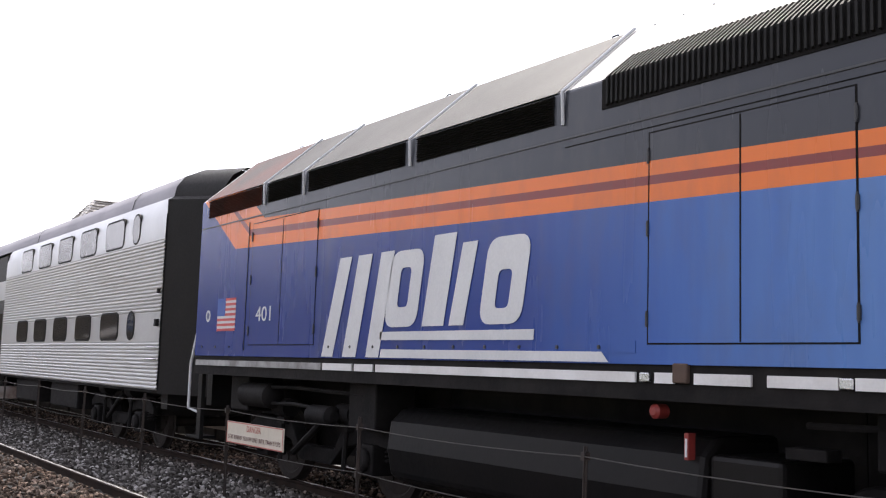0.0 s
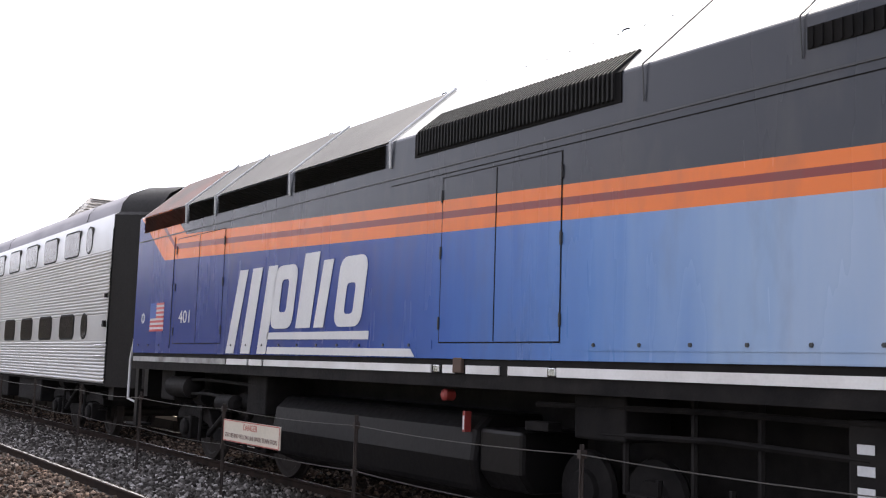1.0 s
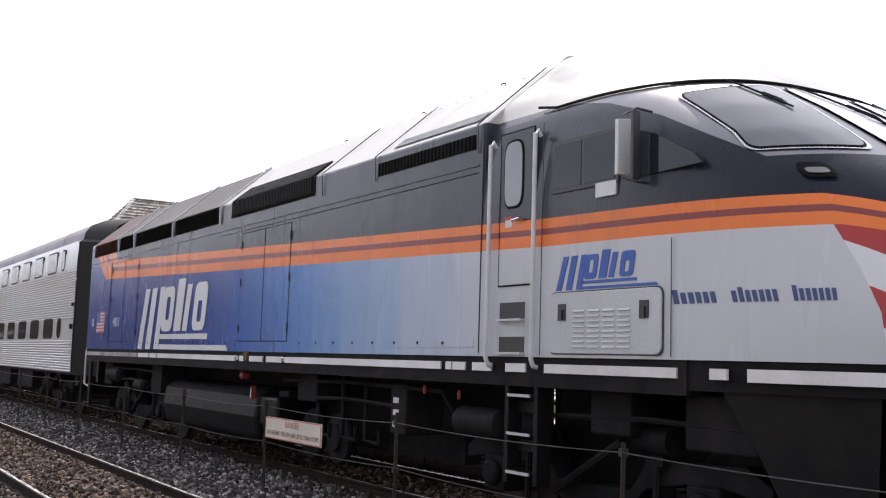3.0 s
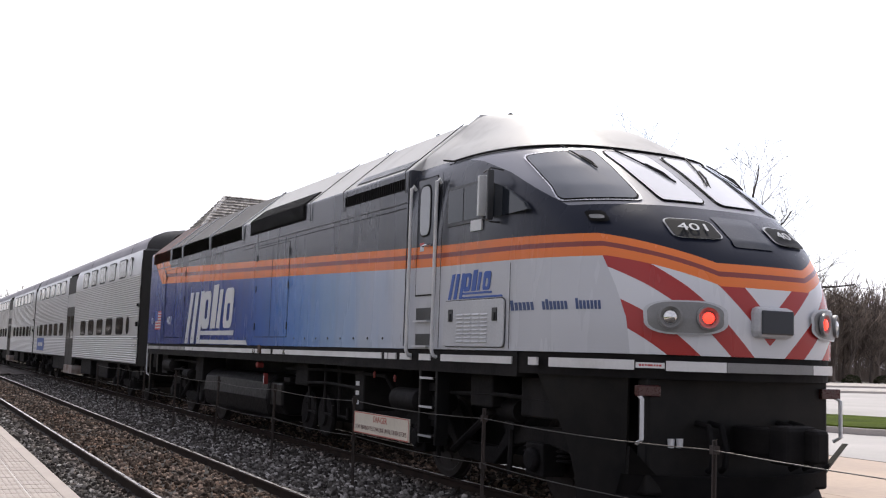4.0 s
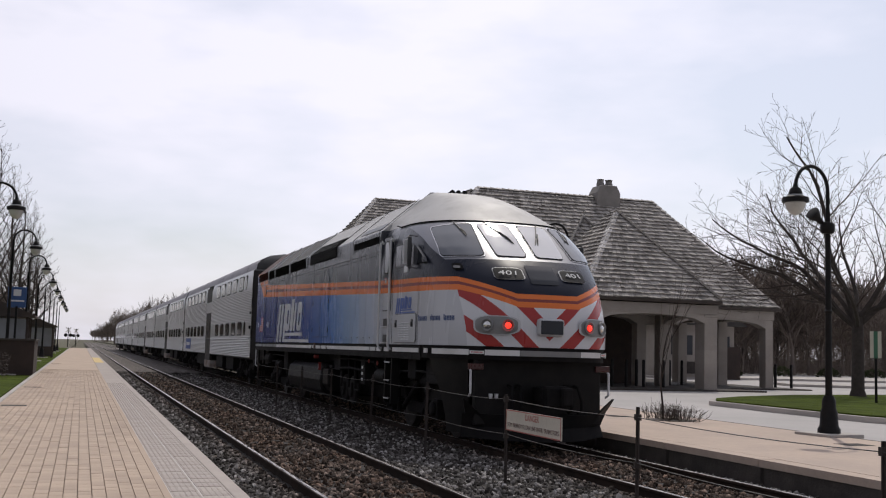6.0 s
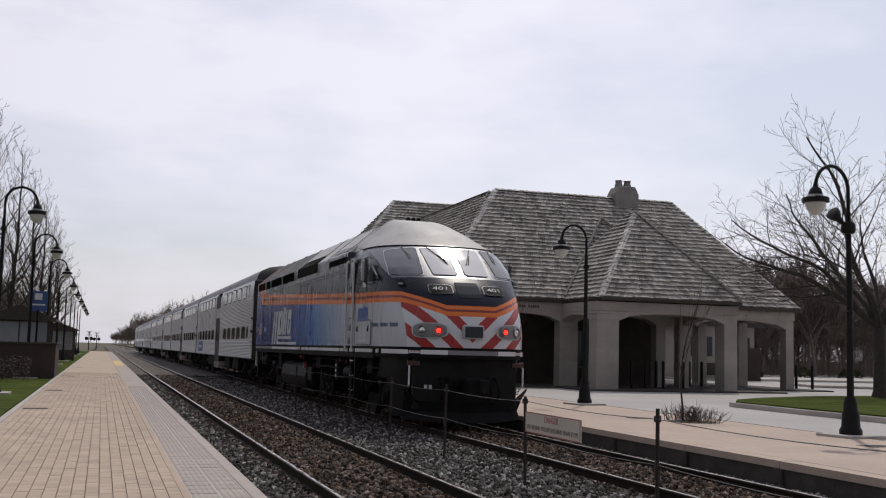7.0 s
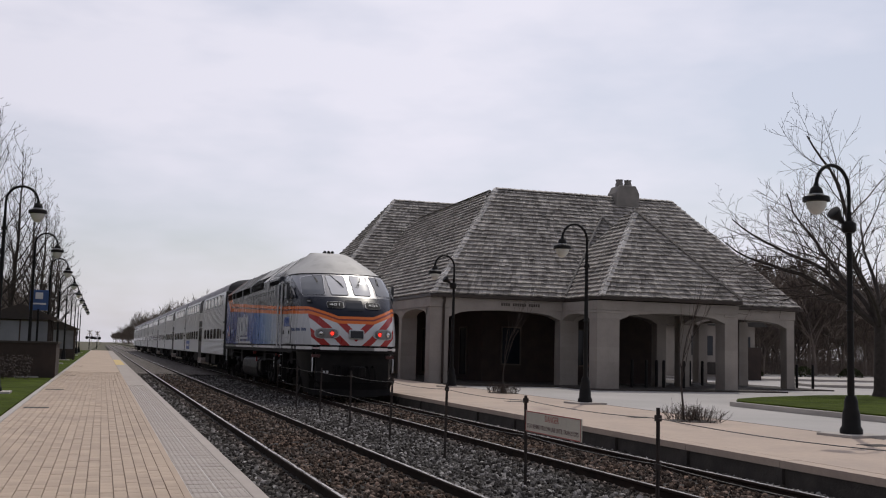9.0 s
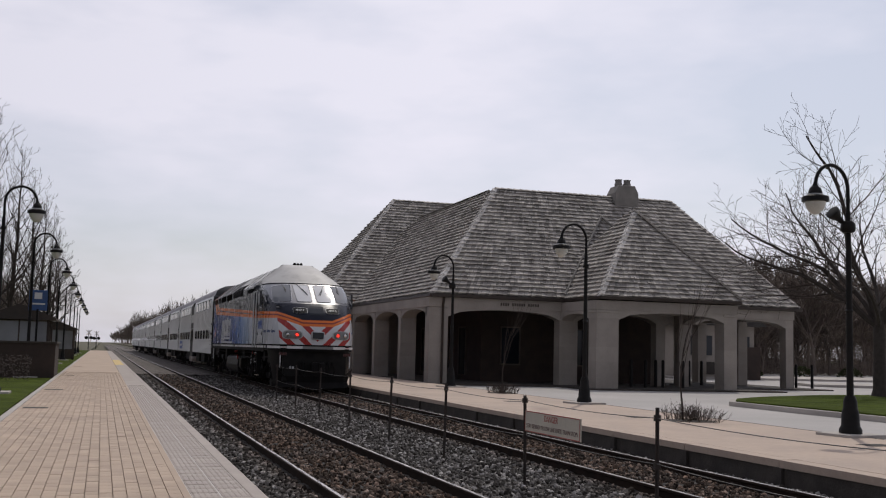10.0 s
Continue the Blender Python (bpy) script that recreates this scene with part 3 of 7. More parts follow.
    for x in (19.67, 25.90):
        part("frieze", Geo().box(x, x + 0.58, yp + 0.67, yf - 0.05, 3.42, B1 - 0.04), M_LIME, st, "plain limestone frieze")
        arch_wall(st, "x", x + 0.02, 0.55, ((yp + 0.76, yf - 0.01),), 0, SPRING, 3.415, 0.28)
    # track side arcade
    xw = 13.46
    part("frieze", Geo().box(xw - 0.04, xw + 0.7, yf + 0.67, 58.9, 3.44, B1), M_LIME, st, "plain limestone frieze")
    ys = (43.72, 48.25, 53.25, 58.0)
    arch_wall(st, "x", xw, 0.66, [(a + 0.46, b) for a, b in zip(ys, ys[1:])], 0, SPRING, 3.435, 0.36)
    for y in ys[1:]:
        pier(st, xw - 0.02, xw + 0.74, y, y + 0.45, 3.43)
    # rear wing wall
    part("wall", Geo().box(12.3, 29.2, 59.5, 69.4, 0, 3.85), M_LIME, st, "plain limestone rear wall")
    # right side
    for y in (47.6, 51.5):
        pier(st, 31.45, 31.99, y, y + 0.65, 3.41)
    part("frieze", Geo().box(31.48, 31.99, yf + 0.67, 52.1, 3.42, B1), M_LIME, st, "plain limestone frieze")
    part("frieze", Geo().box(26.4, 31.45, 51.5, 52.1, 3.3, B1), M_LIME, st, "plain limestone frieze")
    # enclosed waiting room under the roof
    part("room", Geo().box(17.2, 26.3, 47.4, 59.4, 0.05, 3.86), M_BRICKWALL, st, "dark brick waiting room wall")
    for x in (18.2, 21.6):
        w = part("window", Geo().box(x, x + 0.9, 47.34, 47.42, 1.0, 2.7), M_DARKGLASS, st, "dark window")
        part("window_frame", Geo().box(x - 0.07, x, 47.30, 47.40, 0.93, 2.77).box(x + 0.9, x + 0.97, 47.30, 47.40, 0.93, 2.77).box(x, x + 0.9, 47.30, 47.40, 2.7, 2.77).box(x, x + 0.9, 47.30, 47.40, 0.93, 1.0), M_SOFFIT, w)
    for y in (49.5, 52.5, 56.0):
        w = part("window", Geo().box(17.14, 17.22, y, y + 1.0, 0.4, 2.7), M_DARKGLASS, st, "dark window")
        part("window_frame", Geo().box(17.10, 17.2, y - 0.07, y, 0.35, 2.77).box(17.10, 17.2, y + 1.0, y + 1.07, 0.35, 2.77).box(17.10, 17.2, y, y + 1.0, 2.7, 2.77), M_SOFFIT, w)
    # The floor's near-black colour paints the shadow lying under the roofs.
    setting("station_floor", Geo().box(13.3, 33.4, 42.6, 69.9, ROAD, ROAD + 0.06).box(19.0, 28.5, 39.4, 42.598, ROAD, ROAD + 0.06), M_EDGE, "paved floor under the station roof, darkened to paint its shade")
    # chimney with two pots
    ch = part("chimney", Geo().prism([(24.3, 9.0), (24.3, 9.72), (24.52, 10.12), (25.42, 10.12), (25.62, 9.72), (25.62, 9.0)], "y", 47.6, 48.6), M_CHIM, st, "tapered grey chimney", bevel=0.05)
    for x in (24.72, 25.2):
        part("chimney_pot", Geo().lathe([(0.20, 10.1), (0.2, 10.25), (0.17, 10.3), (0.17, 10.42), (0.2, 10.46)], 12, 0, (x, 48.1)), M_CHIM, ch, "round clay chimney pot", smooth=True)
    # sign above the arch; the writing is too small to read
    s = part("name_panel", Geo().box(16.6, 18.65, yf - 0.06, yf - 0.045, 3.5, 3.78), M_LIME, st, "cut stone name panel")
    x = 16.72
    for w in (0.09, 0.09, 0.09, 0.09, 0, 0.09, 0.09, 0.09, 0.09, 0.09, 0.09, 0, 0.09, 0.09, 0.09, 0.09, 0.09):
        if w:
            part("letter_bar", Geo().box(x, x + w - 0.02, yf - 0.075, yf - 0.062, 3.58, 3.71), M_GUTTER, s)
        x += 0.11
    for x, y in ((14.05, 43.68), (32.06, 43.9)):
        part("downpipe", Geo().tube([(x, y - 0.12, EAVE - 0.12), (x, y - 0.1, EAVE - 0.3), (x, y, EAVE - 0.5), (x, y, ROAD)], 0.055, 8), M_GUTTER, st, "dark bronze downpipe", smooth=True)


make_station()

# ---- locomotive: its own space has x across, nose towards -y, z from the rail tops ----
NOSE_B = -2.5                     # where the nose begins to round
LEVELS = [(1.62, 1.60, -5.30), (1.95, 1.60, -5.31), (2.25, 1.60, -5.29), (2.5, 1.60, -5.21), (2.72, 1.60, -5.05), (2.9, 1.60, -4.84), (3.08, 1.595, -4.59), (3.3, 1.58, -4.28), (3.55, 1.55, -3.92),
          (3.78, 1.50, -3.54), (3.86, 1.45, -3.40), (4.05, 1.26, -3.10), (4.22, 1.07, -2.79), (4.38, 0.94, -2.36), (4.52, 0.81, -1.89), (4.61, 0.71, -1.49), (4.68, 0.61, -1.09), (4.72, 0.50, -0.78)]


def eased(z, a, b, lo, hi):
    return lo + (hi - lo) * min(max((z - a) / (b - a), 0), 1)


def nose_point(s, z, out=0.0):
    """A point of the cab shell: s runs from -1 (its -x side) over 0 (the nose's middle) to 1, z is the height."""
    for (za, wa, fa), (zb, wb, fb) in zip(LEVELS, LEVELS[1:]):
        if z <= zb:
            break
    k = min(max((z - za) / (zb - za), 0), 1)
    w, f = wa + (wb - wa) * k, fa + (fb - fa) * k
    back = eased(z, 3.3, 3.86, NOSE_B, -1.65) if z < 3.86 else max(f + 1.6, -1.65)
    back = min(back, -0.72)
    a = abs(s) * math.pi / 2
    e = eased(z, 1.95, 2.45, 0.63, 0.72) + eased(z, 3.86, 4.05, 0.0, 0.08)
    x = (w + out) * math.sin(a) ** e
    y = back - (back - f + out) * max(math.cos(a), 0) ** e
    return Vector((math.copysign(x, s), y, z))


def s_of_x(x, z):
    lo, hi = 0.0, 1.0
    for _ in range(40):
        mid = (lo + hi) / 2
        lo, hi = (mid, hi) if nose_point(mid, z).x < abs(x) else (lo, mid)
    return math.copysign(lo, x)


def patch(corners, out, inset=0.0, r=0.09):
    """Rows of points on the nose between four (s, z) corners: lower a, lower b, upper b, upper a, with rounded corners."""
    (a, b, c, d) = corners
    pts = []
    n = 6
    outline = []
    for cu, cv, a0 in ((r, r, 180), (1 - r, r, 270), (1 - r, 1 - r, 0), (r, 1 - r, 90)):
        for k in range(n + 1):
            t = radians(a0 + 90 * k / n)
            outline.append((cu + r * math.cos(t), cv + r * math.sin(t)))
    dense = []
    for (u0, v0), (u1, v1) in zip(outline, outline[1:] + outline[:1]):
        steps = max(1, int(math.hypot(u1 - u0, v1 - v0) / 0.09))
        dense += [(u0 + (u1 - u0) * k / steps, v0 + (v1 - v0) * k / steps) for k in range(steps)]
    outline = dense
    def at(u, v):
        s = (a[0] * (1 - u) + b[0] * u) * (1 - v) + (d[0] * (1 - u) + c[0] * u) * v
        z = (a[1] * (1 - u) + b[1] * u) * (1 - v) + (d[1] * (1 - u) + c[1] * u) * v
        return nose_point(s, z, out)
    rings = []
    for k in range(9):
        q = 1 - k / 9
        rings.append([at(0.5 + (u - 0.5) * (q + inset * (q > 0.99)), 0.5 + (v - 0.5) * (q + inset * (q > 0.99))) for u, v in outline])
    return rings, at(0.5, 0.5)


def patch_geo(corners, out, inset=0.0, r=0.09):
    rings, mid = patch(corners, out, inset, r)
    g = Geo().grid(rings, close=True)
    n = len(rings[0])
    last = len(g.v) - n
    g.add([mid], [])
    for k in range(n):
        g.f.append((last + k, last + (k + 1) % n, len(g.v) - 1))
        g.m.append(0)
    return g


def loco_paint():
    """The livery: charcoal above, orange band with a maroon line, blue fading to silver, red and white chevrons on the nose."""
    n = Nodes("locomotive_paint")
    x, y, z = n.xyz()
    ax = n.math("ABSOLUTE", x)
    streak = n.noise(1.6, 4, (1, 1, 0.12), 0.6)
    broad = n.noise(0.5, 3)
    fade = n.math("ADD", y, n.math("MULTIPLY", n.math("SUBTRACT", streak, 0.5), 2.6))
    low = n.ramp(n.span(fade, -1.5, 9.5), [(0.0, (0.50, 0.51, 0.54)), (0.13, (0.44, 0.48, 0.56)), (0.30, (0.25, 0.36, 0.55)), (0.46, (0.10, 0.215, 0.50)), (0.62, (0.042, 0.115, 0.39)), (0.80, (0.022, 0.052, 0.25)), (1.0, (0.018, 0.040, 0.21))])
    # chevrons
    w = n.math("SUBTRACT", ax, n.math("MULTIPLY", n.math("SUBTRACT", z, 1.64), 1.05))
    red = n.math("LESS_THAN", n.math("FRACT", n.math("DIVIDE", n.math("ADD", w, 5.445), 0.565)), 0.47)
    chev = n.mix(red, (0.62, 0.63, 0.66), (0.36, 0.03, 0.028))
    front = n.math("MULTIPLY", n.math("LESS_THAN", y, -4.3), n.math("LESS_THAN", ax, n.math("ADD", 1.24, n.math("MULTIPLY", n.math("SUBTRACT", z, 1.62), 0.075))))
    low = n.mix(front, low, chev)
    # band
    dip = n.span(ax, 1.29, 0.53, 0.0, 0.27)
    ease = n.math("MULTIPLY", n.math("MAXIMUM", n.math("SUBTRACT", -1.65, y), 0.0), 0.017)
    def turned(at):
        return n.math("MULTIPLY", n.math("MAXIMUM", n.math("SUBTRACT", y, at), 0.0), 0.60)
    base = n.math("SUBTRACT", n.math("MULTIPLY_ADD", y, 0.041, 2.90), n.math("SUBTRACT", dip, ease))
    thick = n.math("MULTIPLY_ADD", y, 0.0085, 0.262)
    top = n.math("ADD", base, turned(12.60))
    bot = n.math("ADD", n.math("SUBTRACT", base, thick), turned(13.52))
    mid = n.math("ADD", n.math("MULTIPLY_ADD", thick, -0.47, base), turned(13.05))
    maroon = n.math("LESS_THAN", n.math("ABSOLUTE", n.math("SUBTRACT", z, mid)), n.math("MULTIPLY", thick, 0.11))
    band = n.mix(maroon, (0.74, 0.18, 0.035), (0.22, 0.045, 0.04))
    dark = n.mix(n.span(y, -2.4, -4.2), (0.038, 0.041, 0.052), (0.014, 0.017, 0.030))
    col = n.mix(n.math("GREATER_THAN", z, bot), low, band)
    col = n.mix(n.math("GREATER_THAN", z, top), col, dark)
    # silver roof
    drop = n.math("ADD", n.span(y, -1.75, -2.4, 0.0, 0.13), n.span(y, -2.4, -3.0, 0.0, 0.21))
    drop = n.math("ADD", drop, n.math("ADD", n.span(y, -3.0, -3.5, 0.0, 0.24), n.span(y, -3.5, -3.95, 0.0, 0.22)))
    roof_edge = n.math("SUBTRACT", 3.875, drop)
    col = n.mix(n.math("GREATER_THAN", z, roof_edge), col, (0.46, 0.455, 0.45))
    grime = n.span(n.noise(2.2, 5, (1, 1, 0.35)), 0.52, 0.78, 0.0, 0.30)
    col = n.mix(n.math("MULTIPLY", grime, n.math("GREATER_THAN", y, -3.3)), col, (0.10, 0.095, 0.09))
    n.bump(broad, 0.08, 0.05)
    # bare metallic silver round the windshields
    shiny = n.math("MULTIPLY", n.math("GREATER_THAN", z, roof_edge), n.math("MULTIPLY", n.math("LESS_THAN", z, 3.86), n.math("LESS_THAN", y, -1.7)))
    col = n.mix(shiny, col, (0.25, 0.25, 0.265))
    nose = n.math("MULTIPLY", n.span(y, -2.4, -4.2), n.math("GREATER_THAN", z, top))
    n.nt.links.new(n.math("MULTIPLY_ADD", nose, -0.22, 0.42), n.p.inputs["Specular IOR Level"])
    return n.end(col, n.math("MULTIPLY_ADD", n.math("GREATER_THAN", z, 3.87), 0.30, n.math("MULTIPLY_ADD", shiny, 0.10, n.span(streak, 0.3, 0.7, 0.20, 0.32))), n.math("MULTIPLY", shiny, 0.92))


M_LOCO = loco_paint()
M_ROOFMESH = surface("dull_grey_roof_screen", (0.065, 0.062, 0.06), (0.10, 0.095, 0.09), 0.7, 0.0, 0.8, 80, 0.25, 0.01)
M_MAROON = surface("faded_maroon_louvre", (0.10, 0.03, 0.022), (0.05, 0.02, 0.018), 0.7, 0, 1.5, 40, 0.1, 0.004, gloss=0.15)
M_REDSCREEN = surface("sooty_maroon_screen", (0.13, 0.055, 0.045), (0.07, 0.05, 0.046), 0.7, 0, 0.9, 80, 0.25, 0.01)
M_GRILLE = surface("black_grille", (0.009, 0.009, 0.010), (0.014, 0.013, 0.013), 0.8, 0, 3, 40, 0.1, 0.004, gloss=0.08)
M_FIN = surface("matt_black_fin", (0.013, 0.013, 0.014), (0.02, 0.0195, 0.019), 0.7, 0, 3, 40, 0.1, 0.004, gloss=0.2)
M_CHARCOAL = plain("charcoal_paint", (0.034, 0.035, 0.038), 0.35)
M_WHITE = surface("white_reflective_strip", (0.72, 0.72, 0.72), (0.58, 0.57, 0.56), 0.5, 0, 1.5, 40, 0.05, 0.003)
M_WORN = surface("worn_grey_strip", (0.40, 0.40, 0.40), (0.16, 0.155, 0.15), 0.6, 0, 2.5, 40, 0.05, 0.003)
M_WHEEL = surface("dark_wheel_steel", (0.028, 0.022, 0.019), (0.016, 0.013, 0.012), 0.7, 0, 2, 25, 0.2, 0.01, gloss=0.25)
M_SILVER = surface("silver_grey_paint", (0.50, 0.51, 0.53), (0.44, 0.45, 0.47), 0.35, 0.0, 1.5, 40, 0.05, 0.003)
M_LOGO = surface("white_livery_vinyl", (0.62, 0.63, 0.64), (0.55, 0.56, 0.58), 0.4, 0, 1.5, 40, 0.03, 0.002)
M_BLUE = plain("blue_vinyl", (0.03, 0.095, 0.38), 0.4)
M_NAVY = plain("navy_vinyl", (0.03, 0.06, 0.17), 0.4)
M_REDV = plain("red_vinyl", (0.5, 0.05, 0.05), 0.4)
M_VALVE = plain("faded_red_valve", (0.26, 0.035, 0.03), 0.5)
M_DULLRED = plain("dull_red_lens", (0.05, 0.008, 0.007), 0.3)
M_CHROME = plain("bright_steel", (0.62, 0.62, 0.63), 0.25, 1.0)
M_WINDSHIELD = glassy("windshield_glass", (0.15, 0.16, 0.18), 0.05, 0.9)
# Pale base colour stands in for bright sky mirrored by the front panes.
M_BRIGHTSHIELD = glassy("sky_lightened_windshield_glass", (0.66, 0.67, 0.70), 0.08, 0.9)
M_PALEGLASS = glassy("pale_cab_glass", (0.30, 0.31, 0.33), 0.08)
M_BOARD = surface("dark_grey_board", (0.016, 0.017, 0.02), None, 0.6, gloss=0.1)
M_LAMPGREY = plain("grey_lamp_housing", (0.22, 0.22, 0.22), 0.4)
M_LENS = plain("mirrored_lamp_lens", (0.75, 0.75, 0.74), 0.12, 0.9)
M_REDLAMP = glow("red_marker_lamp", (1.0, 0.035, 0.02), 1.6)
M_FUEL = surface("satin_black_tank", (0.0055, 0.0055, 0.006), (0.009, 0.008, 0.008), 0.42, 0.0, 1.2, 15, 0.15, 0.01, gloss=0.16)
M_RUSTY = surface("rusty_brown_steel", (0.13, 0.08, 0.055), (0.08, 0.055, 0.045), 0.85, 0.1, 2, 25, 0.3, 0.01)


def wheelset(parent, y, r, name="wheelset"):
    g = Geo()
    for s in (-1, 1):
        g.lathe([(0.09, s * 0.70), (r * 0.8, s * 0.70), (r * 0.84, s * 0.725), (r + 0.025, s * 0.70), (r + 0.025, s * 0.725), (r, s * 0.735), (r - 0.01, s * 0.82), (r * 0.84, s * 0.825), (r * 0.78, s * 0.80), (0.2, s * 0.80), (0.15, s * 0.86), (0.01, s * 0.86)], 28, 0, axis="x")
        for k in range(6):
            a = k * math.tau / 6
            g.lathe([(0.05, s * 0.795), (0.05, s * 0.812)], 8, 0, (r * 0.5 * math.cos(a), r * 0.5 * math.sin(a)), axis="x")
    g.lathe([(0.085, -0.7), (0.085, 0.7)], 12, 0, axis="x")
    return part(name, g, M_WHEEL, parent, "worn steel wheelset", smooth=True, m=pose(0, y, r))


def truck(parent, y, base, r, label):
    """A bogie side frame on each side with springs, axle boxes and brake gear."""
    t = part("bogie_frame", Geo().box(-0.6, 0.6, y - 0.3, y + 0.3, 0.45, 0.85), M_DARKSTEEL, parent, label)
    for q in (-1, 1):
        part("end_bar", Geo().box(-1.1, 1.1, y + q * (base / 2 + 0.55) - 0.05, y + q * (base / 2 + 0.55) + 0.05, 0.6, 0.75), M_DARKSTEEL, t)
    for s in (-1, 1):
        x0, x1 = s * 0.98, s * 1.16
        h = base / 2
        poly = [(y - h - 0.6, 0.72), (y - h - 0.35, 0.86), (y - h * 0.5, 0.80), (y - h * 0.35, 0.55), (y + h * 0.35, 0.55), (y + h * 0.5, 0.80), (y + h + 0.35, 0.86), (y + h + 0.6, 0.72), (y + h + 0.6, 0.60), (y + h + 0.22, 0.66), (y + h - 0.25, 0.66), (y + h * 0.5, 0.58), (y + h * 0.3, 0.36), (y - h * 0.3, 0.36), (y - h * 0.5, 0.58), (y - h + 0.25, 0.66), (y - h - 0.22, 0.66), (y - h - 0.6, 0.60)]
        part("side_frame", Geo().prism(poly, "x", min(x0, x1), max(x0, x1)), M_DARKSTEEL, t, bevel=0.015)
        for q in (-h, h):
            part("axle_box", Geo().box(min(s * 0.96, s * 1.24), max(s * 0.96, s * 1.24), y + q - 0.17, y + q + 0.17, r - 0.17, r + 0.17).lathe([(0.13, s * 1.23), (0.13, s * 1.29), (0.09, s * 1.31)], 14, 0, (y + q, r), axis="x"), M_DARKSTEEL, t, bevel=0.02)
            for e in (-0.32, 0.32):
                g = Geo()
                for k in range(5):
                    g.lathe([(0.075, 0.50 + 0.05 * k), (0.095, 0.515 + 0.05 * k), (0.075, 0.53 + 0.05 * k)], 10, 0, (s * 1.07, y + q + e))
                part("spring", g, M_DARKSTEEL, t, smooth=True)
            g = Geo().tube([(s * 1.2, y + q * 0.62, 0.95), (s * 1.22, y + q * 0.62, 0.3)], 0.03, 6).box(min(s * 1.1, s * 1.24), max(s * 1.1, s * 1.24), y + q * 0.62 - 0.1, y + q * 0.62 + 0.1, 0.78, 0.86)
            g.lathe([(0.12, y + q * 0.62 - 0.18), (0.12, y + q * 0.62 + 0.18), (0.05, y + q * 0.62 + 0.2)], 12, 0, (s * 1.18, 0.98), axis="y")
            part("brake_cylinder", g, M_DARKSTEEL, t, smooth=True)
        part("damper", Geo().tube([(s * 1.25, y - 0.5, 0.95), (s * 1.25, y + 0.4, 0.45)], 0.045, 8), M_DARKSTEEL, t, smooth=True)
    return t


def leaning(y0, z0, w, h, lean):
    """A leaning block on the side as (y, z), by its lower rear corner, drawn towards -y."""
    return [(y0, z0), (y0 - w, z0), (y0 - w - lean * h, z0 + h), (y0 - lean * h, z0 + h)]


def rounded(quad, r, n=5):
    """The outline of a four-cornered block with corners rounded by r."""
    pts = []
    for k in range(4):
        p, a, b = Vector(quad[k]), Vector(quad[k - 1]), Vector(quad[(k + 1) % 4])
        u, v = p + (a - p).normalized() * r, p + (b - p).normalized() * r
        pts += [tuple((1 - t) ** 2 * u + 2 * t * (1 - t) * p + t * t * v) for t in (q / n for q in range(n + 1))]
    return pts


def slotted(y0, z0, w, h, lean, stroke, low, high, x, k):
    """A rounded leaning block with a rounded slot through it."""
    outer = rounded(leaning(y0, z0, w, h, lean), 0.17 * k)
    inner = rounded(leaning(y0 - stroke - lean * low, z0 + low, w - 2 * stroke, high - low, lean), 0.06 * k)
    g, n = Geo(), len(outer)
    vs = [(xx, p[0], p[1]) for xx in (x, x - 0.003) for ring in (outer, inner) for p in ring]
    fs = []
    for q in range(n):
        r = (q + 1) % n
        fs += [(q, r, n + r, n + q), (2 * n + q, 3 * n + q, 3 * n + r, 2 * n + r), (q, 2 * n + q, 2 * n + r, r), (n + q, n + r, 3 * n + r, 3 * n + q)]
    return g.add(vs, fs)


def emblem(loco, y0, z0, k, mat, x, name, label):
    """The operator's mark as plain leaning blocks over two underlines."""
    e = part(name, Geo().prism([(y0 - 1.31 * k, z0 + 0.18 * k), (y0 - 3.86 * k, z0 + 0.17 * k), (y0 - 3.87 * k, z0 + 0.26 * k), (y0 - 1.31 * k, z0 + 0.265 * k)], "x", x, x - 0.003), mat, loco, label)
    part("underline", Geo().prism([(y0 - 1.32 * k, z0), (y0 - 4.78 * k, z0 - 0.005 * k), (y0 - 4.70 * k, z0 + 0.075 * k), (y0 - 1.34 * k, z0 + 0.085 * k)], "x", x, x - 0.003), mat, e)
    for a, b, w, h, lean in ((0.0, 0.0, 0.27, 1.10, 0.34), (0.50, 0.0, 0.30, 1.10, 0.27), (1.02, 0.0, 0.27, 1.10, 0.24),
                             (2.11, 0.31, 0.38, 0.88, 0.22), (2.58, 0.31, 0.24, 0.77, 0.27)):
        part("leaning_block", Geo().prism(leaning(y0 - a * k, z0 + b * k, w * k, h * k, lean), "x", x, x - 0.003), mat, e)
    for a, w, h, low, high in ((1.38, 0.62, 0.775, 0.20, 0.60), (3.06, 0.62, 0.775, 0.14, 0.48)):
        part("slotted_block", slotted(y0 - a * k, z0 + 0.31 * k, w * k, h * k, 0.18, 0.21 * k, low * k, high * k, x, k), mat, e)
    return e


